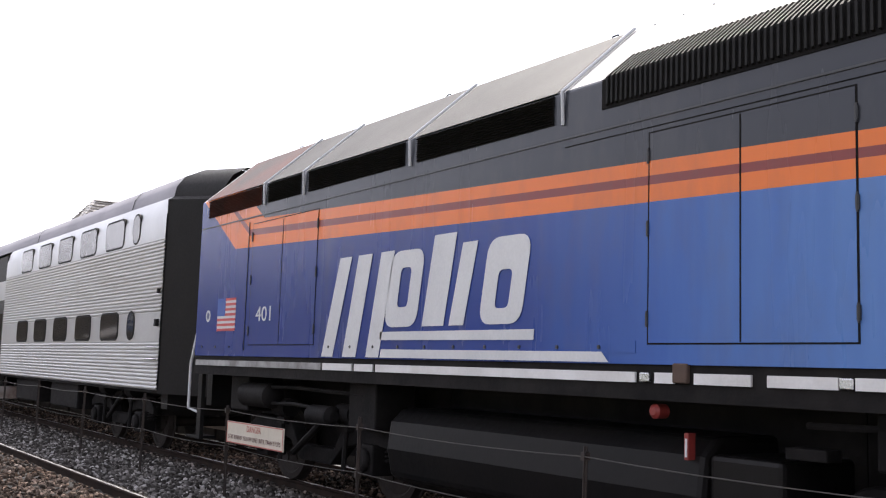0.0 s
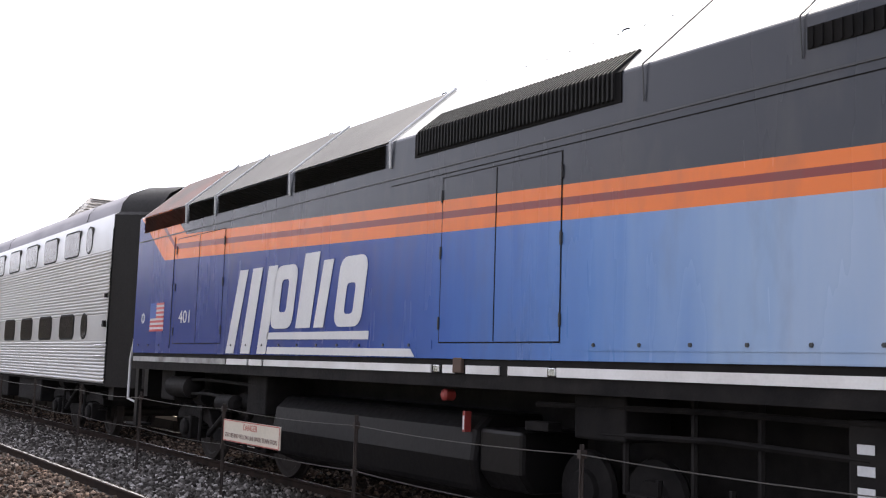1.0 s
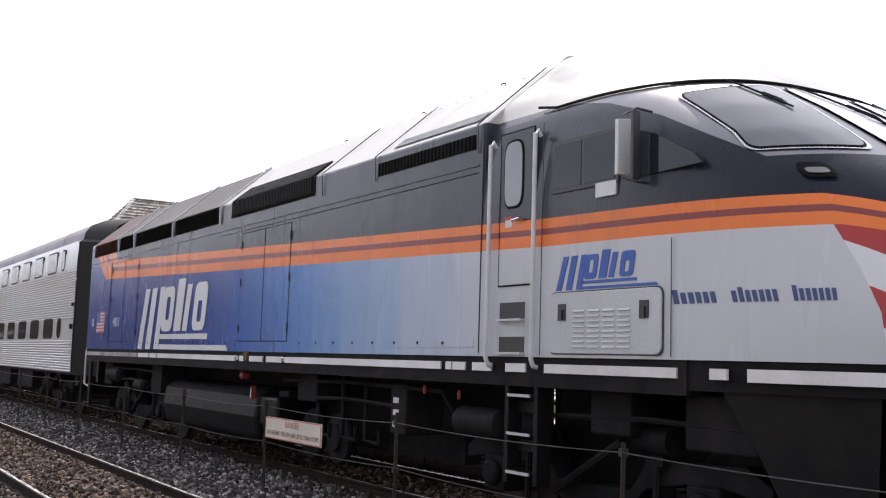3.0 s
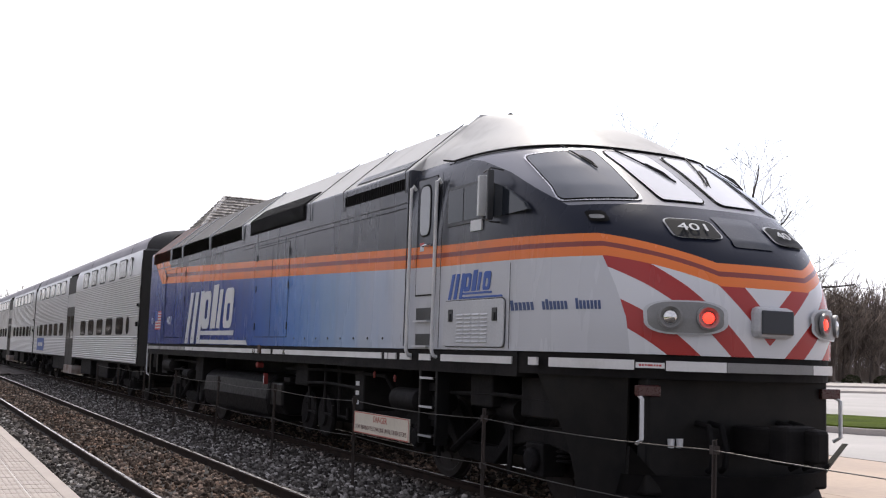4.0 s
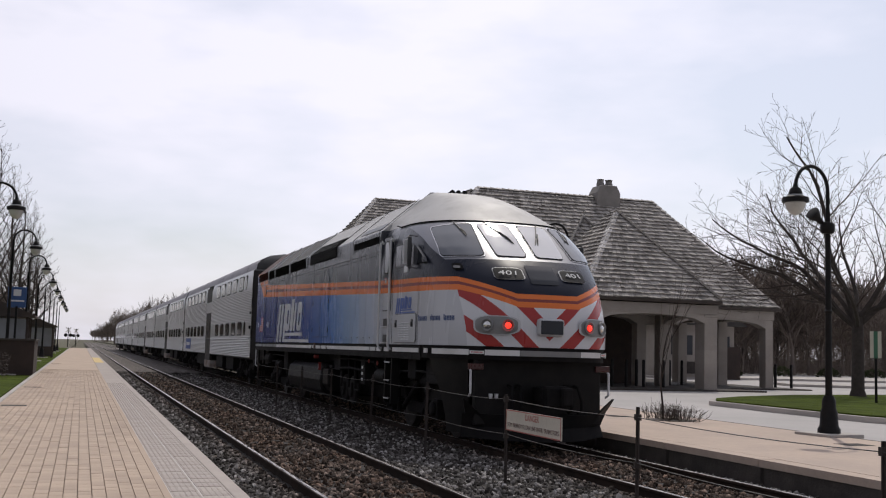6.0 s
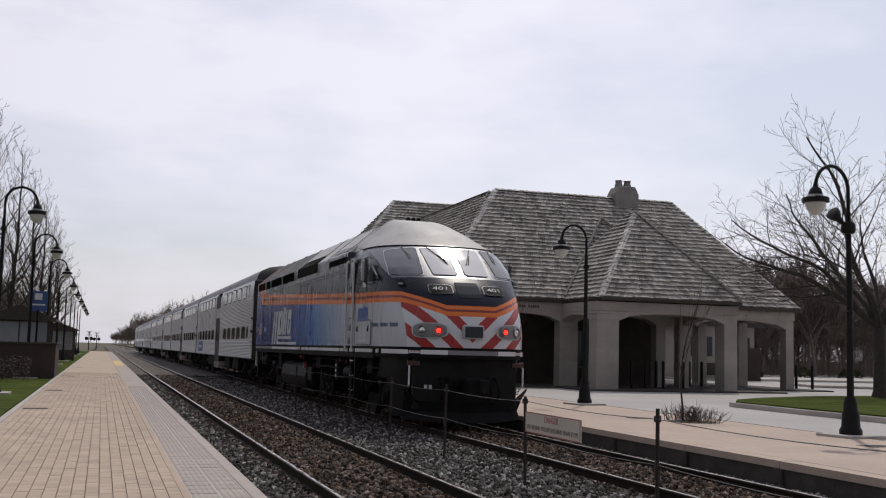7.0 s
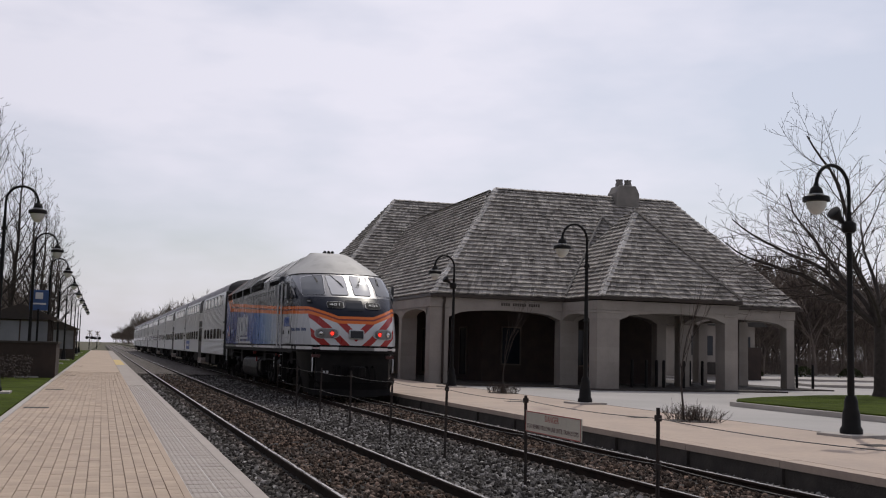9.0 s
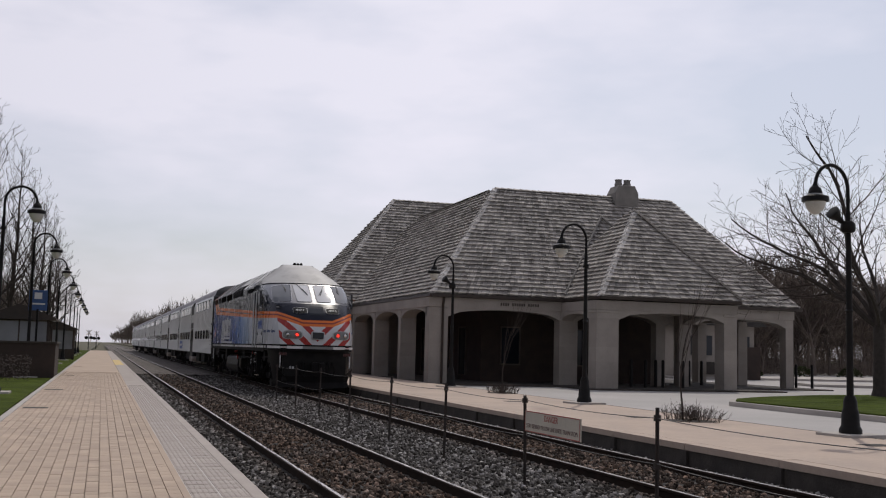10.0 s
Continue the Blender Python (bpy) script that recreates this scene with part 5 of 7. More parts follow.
        for edge in (0, 8):
            g.grid([[r[edge] for r in rows], [r[edge] + Vector((-s * 0.05, 0.03, 0)) for r in rows]])
        part("skirt", g, M_BLACK, lo, "black curved front corner skirt", smooth=True)
        part("grab_iron", Geo().tube([(s * 1.22, -4.92, 1.26), (s * 1.23, -5.0, 1.22), (s * 1.23, -5.0, 0.86), (s * 1.22, -4.92, 0.82)], 0.02, 8), M_LOGO, lo, "white grab iron", smooth=True)
        part("corner_lamp", Geo().box(min(s * 1.0, s * 1.26), max(s * 1.0, s * 1.26), -4.98, -4.924, 1.24, 1.34), M_DULLRED, lo, "dull red corner lamp", bevel=0.01)
        # rear handrails and steps
        part("handrail", Geo().tube([(s * 1.45, 14.86, 2.1), (s * 1.5, 15.0, 2.05), (s * 1.5, 15.25, 1.5), (s * 1.5, 15.25, 0.85), (s * 1.45, 15.0, 0.8)], 0.022, 8), M_LOGO, lo, "white rear handrail", smooth=True)
        part("rear_step", Geo().box(min(s * 1.2, s * 1.5), max(s * 1.2, s * 1.5), 14.86, 15.3, 0.42, 0.46).box(min(s * 1.44, s * 1.5), max(s * 1.44, s * 1.5), 14.75, 14.9, 0.42, 1.4), M_BLACK, lo, "black rear step", bevel=0.006)
        # flag: stripes and canton
        y0, z0 = 14.04, 1.96
        fl = flat("flag_decal", y0, y0 - 0.64, z0, z0 + 0.45, M_LOGO, 0.003, "striped flag decal")
        for k in range(7):
            flat("stripe", y0, y0 - 0.64, z0 + 0.45 / 13 * 2 * k, z0 + 0.45 / 13 * (2 * k + 1), M_REDV, 0.005, "", fl)
        flat("canton", y0, y0 - 0.28, z0 + 0.45 * 6 / 13, z0 + 0.45, M_BLUE, 0.007, "", fl)
        part("round_decal", Geo().lathe([(0.085, xs), (0.085, xs + s * 0.003)], 18, 0, (14.39, 2.18), axis="x"), M_LOGO, lo, "small round decal")
        part("decal_mark", Geo().lathe([(0.055, xs), (0.055, xs + s * 0.005)], 5, 0, (14.39, 2.18), axis="x"), M_NAVY, lo, "dark mark on the round decal")
        for zz, rt in ((2.155, -90 if s < 0 else 90),):
            lettering("fleet_number", "401", 0.27, M_LOGO, lo, Matrix.Translation((xs + s * 0.008, 12.45, zz)) @ Euler((radians(90), 0, radians(rt))).to_matrix().to_4x4(), 0.002, "white fleet number", 0.46)
        if s < 0:
            emblem(lo, 10.82, 1.635, 1.0, M_LOGO, -1.606, "emblem", "large white operator emblem")
            emblem(lo, -1.87, 2.185, 0.262, M_BLUE, -1.603, "emblem", "small blue operator emblem")
    # roof details
    for y, zz in ((13.3, 4.6), (9.6, 4.6), (6.9, 4.6), (4.0, 4.6), (1.9, 4.6), (0.2, 4.62)):
        part("lifting_lug", Geo().tube([(-0.78, y - 0.06, 4.54), (-0.78, y - 0.035, 4.585), (-0.78, y + 0.035, 4.585), (-0.78, y + 0.06, 4.54)], 0.008, 6), M_BLACK, lo, "black lifting lug")
    for x in (-0.10, 0.03, 0.16):
        part("horn", Geo().lathe([(0.025, -0.3), (0.035, -0.5), (0.055, -0.62)], 12, 0, (x, 4.77), axis="y").box(x - 0.015, x + 0.015, -0.55, -0.5, 4.6, 4.76), M_BLACK, lo, "black air horn", smooth=True)
    for y in (4.6, 10.2):
        part("fan_hatch", Geo().lathe([(0.55, 4.6), (0.55, 4.66), (0.48, 4.68)], 24, 0, (0, y)), M_ROOFMESH, lo, "round roof fan hatch", smooth=True)
    # windshield: frames and panes
    panes = []
    for s in (-1, 1):
        sx = lambda x, z: s * abs(s_of_x(x, z))
        panes.append(("front_windshield", [(sx(0.09, 3.15), 3.15), (sx(0.60, 3.15), 3.15), (sx(0.64, 3.78), 3.78), (sx(0.09, 3.79), 3.79)], M_BRIGHTSHIELD))
        panes.append(("corner_windshield", [(sx(0.81, 3.15), 3.15), (s * 0.613, 3.15), (s * 0.62, 3.71), (sx(0.73, 3.79), 3.79)], M_WINDSHIELD))
    brow = [nose_point(-1 + 2 * k / 40, 3.85, 0.02) for k in range(41)]
    part("rain_gutter", Geo().tube([Vector((brow[0].x, -1.4, 3.90))] + brow + [Vector((brow[-1].x, -1.4, 3.90))], 0.013, 6), M_GRILLE, cab, "thin dark rain gutter", smooth=True)
    for nm, c, mat in panes:
        f = part("window_frame", patch_geo(c, 0.014, 0.09 if nm == "corner_windshield" else 0.05), M_CHROME, cab, "bright metal windshield frame", smooth=True)
        part("window_seal", patch_geo(c, 0.020, 0.035), M_GRILLE, cab, "black rubber seal", smooth=True)
        part(nm, patch_geo(c, 0.027), mat, cab, "sloping windshield pane", smooth=True)
    for s in (-1, 1):
        for a, b in (((0.50, 3.84), (0.20, 3.40)), ((0.98, 3.84), (0.92, 3.52))):
            p = [nose_point(s * abs(s_of_x(a[0] + (b[0] - a[0]) * k / 4, a[1] + (b[1] - a[1]) * k / 4)), a[1] + (b[1] - a[1]) * k / 4, 0.05) for k in range(5)]
            part("wiper", Geo().tube(p, 0.009, 6).tube([p[2] + Vector((0.02, -0.01, 0)), p[3] + Vector((0.03, -0.015, 0)), p[4] + Vector((0.04, -0.02, -0.05))], 0.011, 6), M_BLACK, cab, "black wiper")
        # number boards
        c = [(s * abs(s_of_x(0.34, 2.72)), 2.72), (s * abs(s_of_x(0.80, 2.72)), 2.72), (s * abs(s_of_x(0.79, 2.92)), 2.92), (s * abs(s_of_x(0.34, 2.92)), 2.92)]
        b = part("number_board_rim", patch_geo(c, 0.02, 0.07, 0.22), M_SILVER, cab, "chrome-rimmed number board", smooth=True)
        part("number_board", patch_geo(c, 0.03, 0, 0.2), M_BOARD, b, "dark grey board", smooth=True)
        mid = nose_point(s * abs(s_of_x(0.57, 2.82)), 2.82, 0.036)
        mz = nose_point(s * abs(s_of_x(0.57, 2.9)), 2.9, 0.036) - nose_point(s * abs(s_of_x(0.57, 2.74)), 2.74, 0.036)
        mx = nose_point(s * abs(s_of_x(0.57 + 0.15 * s, 2.82)), 2.82, 0.036) - nose_point(s * abs(s_of_x(0.57 - 0.15 * s, 2.82)), 2.82, 0.036)
        mx, mz = mx.normalized(), mz.normalized()
        mn = mx.cross(mz).normalized()
        rot = Matrix((mx, mn.cross(mx), mn)).transposed().to_4x4()
        lettering("fleet_number", "401", 0.16, M_LOGO, b, Matrix.Translation(mid + mn * 0.012) @ rot, 0.002, "white number", 0.30)
        # headlamp cluster
        c = [(s * abs(s_of_x(0.54, 1.82)), 1.82), (s * abs(s_of_x(1.14, 1.82)), 1.82), (s * abs(s_of_x(1.14, 2.10)), 2.10), (s * abs(s_of_x(0.54, 2.10)), 2.10)]
        hb = part("lamp_bezel", patch_geo(c, 0.028, 0.10, 0.34), M_SILVER, cab, "silver headlamp bezel", smooth=True)
        part("lamp_recess", patch_geo(c, 0.032, 0, 0.34), M_LAMPGREY, hb, smooth=True)
        for x, mat, nm, lab in ((1.00, M_LENS, "headlamp", "clear round headlamp"), (0.70, M_REDLAMP, "marker_lamp", "lit red marker lamp")):
            p = nose_point(s * abs(s_of_x(x, 1.96)), 1.96, 0.03)
            d = (p - nose_point(s * abs(s_of_x(x, 1.96)), 1.96, 0.0)).normalized()
            up = Vector((0, 0, 1))
            rt = up.cross(d).normalized()
            mm = Matrix.Translation(p) @ Matrix((rt, d.cross(rt), d)).transposed().to_4x4()
            part("lamp_ring", Geo().lathe([(0.112, 0.0), (0.112, 0.03), (0.095, 0.036), (0.072, 0.012), (0.07, 0.0)], 24), M_LAMPGREY, hb, "grey lamp ring", smooth=True, m=mm)
            part(nm, Geo().lathe([(0.07 if nm == "headlamp" else 0.052, 0.012), (0.05, 0.03), (0.02, 0.042)], 20), mat, hb, lab, smooth=True, m=mm)
    b = part("lamp_box", Geo().box(-0.235, 0.235, -5.40, -5.2, 1.80, 2.09), M_SILVER, cab, "boxed centre headlamp with a grey rim", bevel=0.06)
    part("lamp_glass", Geo().box(-0.195, 0.195, -5.412, -5.39, 1.835, 2.055), M_DARKGLASS, b, "dark lamp glass", bevel=0.02)
    c = [(s_of_x(-0.25, 2.65), 2.65), (s_of_x(0.25, 2.65), 2.65), (s_of_x(0.25, 2.98), 2.98), (s_of_x(-0.25, 2.98), 2.98)]
    part("headlight_window", patch_geo(c, 0.014), M_DARKGLASS, cab, "dark upper headlight window", smooth=True)
    hh = part("hatch_handle", patch_geo([(-0.54, 2.885), (-0.455, 2.88), (-0.455, 3.00), (-0.54, 3.005)], 0.028, 0, 0.25), M_GRILLE, cab, "dark recessed handle", smooth=True)
    part("handle_bar", patch_geo([(-0.528, 2.915), (-0.470, 2.91), (-0.470, 2.955), (-0.528, 2.96)], 0.045, 0, 0.3), M_LAMPGREY, hh, "grey grip", smooth=True)
    # front sill strips follow the nose
    def strip(s0, s1, mat, nm, lab, z0=1.475, z1=1.565):
        n = 10
        rows = []
        for zz, o in ((z0, 0.0), (z0, 0.012), (z1, 0.012), (z1, 0.0)):
            rows.append([nose_point(s0 + (s1 - s0) * k / n, 1.62, o + 0.004) + Vector((0, 0, zz - 1.62)) for k in range(n + 1)])
        return part(nm, Geo().grid(rows), mat, lo, lab)
    for a, b in ((-0.774, -0.447), (-0.326, -0.103), (0.122, 0.326), (0.447, 0.774)):
        strip(a, b, M_WHITE, "front_strip", "white reflective front strip")
    strip(-0.101, 0.120, M_LAMPGREY, "step_plate", "worn silver front step plate")
    for a, b in ((-0.442, -0.331), (0.331, 0.442)):
        lb = strip(a, b, M_WHITE, "warning_label", "narrow white label with red writing", 1.495, 1.545)
        strip(a + 0.012, b - 0.012, M_REDV, "writing_bar", "red bar of writing", 1.512, 1.530).parent = lb
    # pilot, coupler, hoses, plough
    part("pilot_plate", Geo().box(-1.12, 1.12, -4.94, -4.78, 0.35, 1.42), M_BLACK, lo, "black front plate", bevel=0.03)
    part("coupler", Geo().box(-0.14, 0.14, -5.5, -4.92, 0.72, 0.98).box(-0.2, 0.2, -5.7, -5.47, 0.68, 1.02).box(0.02, 0.2, -5.83, -5.65, 0.70, 1.0), M_DARKSTEEL, lo, "heavy knuckle coupler", bevel=0.04)
    for x in (-0.55, -0.4, 0.45, 0.62):
        part("air_hose", Geo().tube([(x, -4.92, 1.0), (x, -5.1, 0.98), (x * 1.05, -5.2, 0.75), (x * 1.05, -5.18, 0.62), (x * 1.0, -5.1, 0.58)], 0.03, 8), M_GRILLE, lo, "black air hose", smooth=True)
    for x in (-0.86, -0.76):
        part("hose_end", Geo().lathe([(0.03, 0.78), (0.035, 0.86)], 8, 0, (x, -4.95)), M_LOGO, lo, "pale hose fitting")
    pl = [[(-1.27, -4.76, 0.16), (-0.7, -5.20, 0.13), (0, -5.42, 0.12), (0.7, -5.20, 0.13), (1.27, -4.76, 0.16)],
          [(-1.24, -4.70, 0.34), (-0.7, -5.10, 0.33), (0, -5.30, 0.32), (0.7, -5.10, 0.33), (1.24, -4.70, 0.34)],
          [(-1.27, -4.82, 0.54), (-0.75, -5.16, 0.54), (0, -5.34, 0.54), (0.75, -5.16, 0.54), (1.27, -4.82, 0.54)]]
    for s in (-1, 1):
        wing = [(s * 1.25, -4.84, 0.54), (s * 1.35, -4.99, 0.80), (s * 1.05, -4.99, 0.54), (s * 1.23, -4.77, 0.54), (s * 1.33, -4.93, 0.80), (s * 1.03, -4.93, 0.54)]
        part("plough_wing", Geo().add(wing, [(0, 1, 2), (3, 5, 4), (0, 3, 4, 1), (1, 4, 5, 2), (0, 2, 5, 3)]), M_BLACK, lo, "upturned plough wing")
    back = [[(x, y + 0.06, z) for x, y, z in r] for r in pl]
    g = Geo().grid(pl)
    g.grid(back)
    g.grid([pl[2], back[2]])
    g.grid([pl[0], back[0]])
    part("snow_plough", g, M_GRILLE, lo, "black curved snow plough", smooth=True)
    # rear end and diaphragm
    part("rear_frame", Geo().box(-1.3, 1.3, 14.86, 15.05, 0.9, 1.5).box(-0.15, 0.15, 15.05, 15.6, 0.7, 0.98), M_BLACK, lo, "black rear frame")
    for y0, y1 in ((9.6, 4.5), (4.49, 1.0), (14.5, 9.61), (-0.7, -4.6)):
        part("underframe_core", Geo().box(-0.62, 0.62, y1, y0, 0.42, 1.36), M_DARKSTEEL, lo, "grimy mass of motors and framing")
    truck(lo, 11.75, 2.75, 0.51, "grimy black bogie")
    truck(lo, 1.35 - 3.2, 2.75, 0.51, "grimy black bogie")
    for y in (11.75, -1.85):
        for q in (-1.375, 1.375):
            WHEELS.append((wheelset(lo, y + q, 0.51), 0.51))
    return lo


WHEELS = []
LOCO = make_locomotive()

# ---- coaches: own space as the locomotive's, y from the front end backwards ----
M_STEEL = surface("fluted_stainless_steel", (0.54, 0.54, 0.535), (0.45, 0.447, 0.44), 0.38, 0.4, 0.4, 8, 0.0, 0.004, (1, 0.2, 1))
M_STEELFLAT = surface("plain_stainless_band", (0.54, 0.54, 0.54), (0.46, 0.46, 0.46), 0.36, 0.4, 0.5, 8, 0.0, 0.004)
M_COACHROOF = surface("dull_lilac_grey_roof", (0.30, 0.285, 0.31), (0.23, 0.22, 0.24), 0.6, 0.2, 0.5, 15, 0.1, 0.008)
M_ENDBLACK = surface("black_coach_end", (0.012, 0.011, 0.011), (0.014, 0.013, 0.0125), 0.6, 0.0, 2, 25, 0.1, 0.006, gloss=0.12)
M_BRONZE = surface("dark_bronze_door", (0.014, 0.012, 0.011), (0.02, 0.017, 0.015), 0.6, 0.0, 2, 25, 0.1, 0.006)
M_SMOKED = glassy("smoked_coach_glass", (0.045, 0.042, 0.04), 0.06)
M_GREYGLASS = glassy("grey_coach_glass", (0.16, 0.155, 0.15), 0.1)
M_STEP = surface("rust_streaked_step", (0.36, 0.33, 0.31), (0.16, 0.10, 0.075), 0.7, 0.1, 2.5, 25, 0.2, 0.01)
COACH_LEN, COACH_PITCH, COACH_FIRST = 25.75, 26.12, 16.75


def flutes(z0, z1, x, s, pitch=0.062):
    """Outline of a fluted side between two heights, as (x, z)."""
    n = max(2, int((z1 - z0) / pitch))
    pts = []
    for k in range(n):
        a, h = z0 + (z1 - z0) * k / n, (z1 - z0) / n
        pts += [(x, a), (x + s * 0.004, a + 0.12 * h), (x + s * 0.02, a + 0.35 * h), (x + s * 0.02, a + 0.65 * h), (x + s * 0.004, a + 0.88 * h)]
    return pts + [(x, z1)]


def make_coach():
    co = thing("passenger_coach", "fluted stainless steel double-deck passenger coach with rows of windows", "train coach")
    W, L = 1.48, COACH_LEN
    for s in (-1, 1):
        for y0, y1 in ((0.03, 12.3), (14.3, L - 0.03)):
            part("lower_side", Geo().grid([[(x, y, z) for x, z in flutes(1.05, 1.82, s * W, s)] for y in (y0, y1)]), M_STEEL, co, "fluted steel lower side")
            part("window_band", Geo().grid([[(x, y, z) for x, z in ((s * W, 1.82), (s * (W + 0.012), 1.83), (s * (W + 0.012), 2.31), (s * W, 2.32))] for y in (y0, y1)]), M_STEELFLAT, co, "plain steel window band")
            part("upper_side", Geo().grid([[(x, y, z) for x, z in flutes(2.32, 3.50, s * W, s)] for y in (y0, y1)]), M_STEEL, co, "fluted steel upper side")
            part("upper_band", Geo().grid([[(x, y, z) for x, z in ((s * W, 3.50), (s * (W + 0.012), 3.51), (s * (W + 0.005), 3.9), (s * (W - 0.05), 4.12), (s * (W - 0.1), 4.22))] for y in (y0, y1)]), M_STEELFLAT, co, "plain steel upper window band", smooth=True)
        # windows
        ys_half = [1.55] + [2.83 + 1.785 * k for k in range(5)]
        spots = [(y, i == 0) for i, y in enumerate(ys_half)] + [(L - y, i == 0) for i, y in enumerate(ys_half)]
        for y, narrow in spots:
            for zc, h, up in ((2.115, 0.44, False), (3.80, 0.48, True)):
                w = 0.36 if narrow else (1.06 if not up else 1.10)
                x = s * (W + 0.012) if not up else s * (W + 0.004)
                r = 0.16 if narrow else 0.10
                def outline(g, r):
                    hw, hh = w / 2 + g, h / 2 + g
                    pts = []
                    for cy, cz, a0 in ((hw - r, hh - r, 0), (-hw + r, hh - r, 90), (-hw + r, -hh + r, 180), (hw - r, -hh + r, 270)):
                        pts += [(y + cy + r * math.cos(radians(a0 + 30 * k)), zc + cz + r * math.sin(radians(a0 + 30 * k))) for k in range(4)]
                    return pts
                f = part("window", Geo().prism(outline(0.035, r + 0.03), "x", x - s * 0.03, x + s * 0.010), M_ENDBLACK, co, "rounded coach window")
                part("pane", Geo().prism(outline(0.0, r), "x", x - s * 0.03, x + s * 0.015), M_GREYGLASS if up else M_SMOKED, f)
        # centre doorway
        d = part("doorway", Geo().box(min(s * (W - 0.12), s * W), max(s * (W - 0.12), s * W), 12.3, 14.3, 0.9, 4.1), M_BRONZE, co, "dark double doorway")
        for y0, y1 in ((12.33, 13.28), (13.32, 14.27)):
            part("door_leaf", Geo().box(min(s * (W - 0.1), s * (W + 0.0)) - 0.004, max(s * (W - 0.1), s * (W + 0.0)) + 0.004, y0, y1, 0.75, 2.85), M_BRONZE, d, "dark sliding door leaf", bevel=0.01)
            part("door_glass", Geo().box(min(s * W, s * (W + 0.008)), max(s * W, s * (W + 0.008)), y0 + 0.12, y1 - 0.12, 1.75, 2.6), M_SMOKED, d)
        part("upper_panel", Geo().box(min(s * (W - 0.02), s * (W + 0.006)), max(s * (W - 0.02), s * (W + 0.006)), 12.3, 14.3, 2.95, 3.45), M_STEELFLAT, d)
        part("step_well", Geo().box(min(s * 1.0, s * (W + 0.01)), max(s * 1.0, s * (W + 0.01)), 12.2, 14.4, 0.42, 0.74), M_STEP, d, "worn pale step well", bevel=0.02)
        for y in (0.25, L - 0.25):
            for z in (1.75, 1.55):
                part("grab_bar", Geo().tube([(s * W, y - 0.14, z), (s * (W + 0.06), y - 0.12, z), (s * (W + 0.06), y + 0.3, z), (s * W, y + 0.32, z)], 0.012, 6), M_CHROME, co, "steel grab bar")
        part("marker", Geo().box(min(s * W, s * (W + 0.07)), max(s * W, s * (W + 0.07)), 0.08, 0.18, 2.08, 2.2), M_BLACK, co, "small dark end lamp", bevel=0.01)
        part("marker", Geo().box(min(s * W, s * (W + 0.06)), max(s * W, s * (W + 0.06)), 0.08, 0.16, 2.62, 2.70), M_BLACK, co, "small dark end lamp", bevel=0.01)
        for y0, y1 in ((5.2, 7.4), (8.6, 10.8), (15.2, 19.0)):
            part("underfloor_box", Geo().box(min(s * 0.7, s * 1.35), max(s * 0.7, s * 1.35), y0, y1, 0.5, 1.0), M_DARKSTEEL, co, "grimy underfloor equipment", bevel=0.03)
    roof = [(-1.38, 4.22), (-1.34, 4.40), (-1.2, 4.58), (-0.9, 4.72), (-0.4, 4.80), (0.4, 4.80), (0.9, 4.72), (1.2, 4.58), (1.34, 4.40), (1.38, 4.22)]
    part("roof", Geo().grid([[(x, y, z) for x, z in roof] for y in (0.03, L - 0.03)]), M_COACHROOF, co, "dull lilac-grey rounded roof", smooth=True)
    for y in (2.2, 9.5, 16, 23):
        part("roof_seam", Geo().grid([[(x * 1.004, q, z + 0.012) for x, z in roof] for q in (y, y + 0.06)]), M_ENDBLACK, co)
    # ends: black, with ribbed corner posts and diaphragm
    for y, s in ((0.0, -1), (L, 1)):
        poly = [(-1.47, 1.0), (-1.47, 4.16)] + roof + [(1.47, 4.16), (1.47, 1.0)]
        e = part("end_wall", Geo().prism(poly, "y", y, y - s * 0.05), M_ENDBLACK, co, "black coach end wall")
        part("diaphragm", Geo().prism([(-0.75, 1.1), (-0.75, 4.25), (0.75, 4.25), (0.75, 1.1)], "y", y, y + s * 0.42), M_ENDBLACK, co, "ribbed black gangway diaphragm", bevel=0.06)
        if s < 0:
            # wide shroud between the coach and the locomotive
            sh = [[(x * (1 - 0.03 * q) , y - 0.02 - 0.16 * q, 1.0 + (z - 1.0) * (1 - 0.004 * q)) for x, z in poly] for q in range(9)]
            for q in range(1, 9, 2):
                sh[q] = [(x * 0.996, yy, 1.0 + (z - 1.0) * 0.999) for x, yy, z in sh[q]]
            part("end_shroud", Geo().grid(sh), M_ENDBLACK, e, "ribbed black shroud", smooth=True)
        part("coupler", Geo().box(-0.13, 0.13, min(y, y + s * 0.3), max(y, y + s * 0.3), 0.7, 0.95), M_DARKSTEEL, co, "grimy coupler")
        part("end_sill", Geo().box(-1.3, 1.3, min(y - s * 0.3, y), max(y - s * 0.3, y), 0.75, 1.05), M_ENDBLACK, co)
    part("floor_pan", Geo().box(-1.44, 1.44, 0.1, L - 0.1, 1.0, 1.06).box(-0.3, 0.3, 0.3, L - 0.3, 0.75, 1.0), M_DARKSTEEL, co, "dark underfloor")
    for y in (2.95, L - 2.95):
        truck(co, y, 2.55, 0.457, "rust-stained coach bogie")
    return co


def coach_wheels(co):
    for y in (2.95, COACH_LEN - 2.95):
        for q in (-1.275, 1.275):
            WHEELS.append((wheelset(co, y + q, 0.457), 0.457))


COACHES = [make_coach()]
tagged(COACHES[0], group="coaches of the train")
for k in range(1, 6):
    COACHES.append(copy_thing(COACHES[0], pose(0, 0, 0)))
part("emblem", Geo().box(-1.512, -1.500, 21.4, 24.0, 1.20, 1.76), M_BLUE, COACHES[0], "blue operator emblem panel")
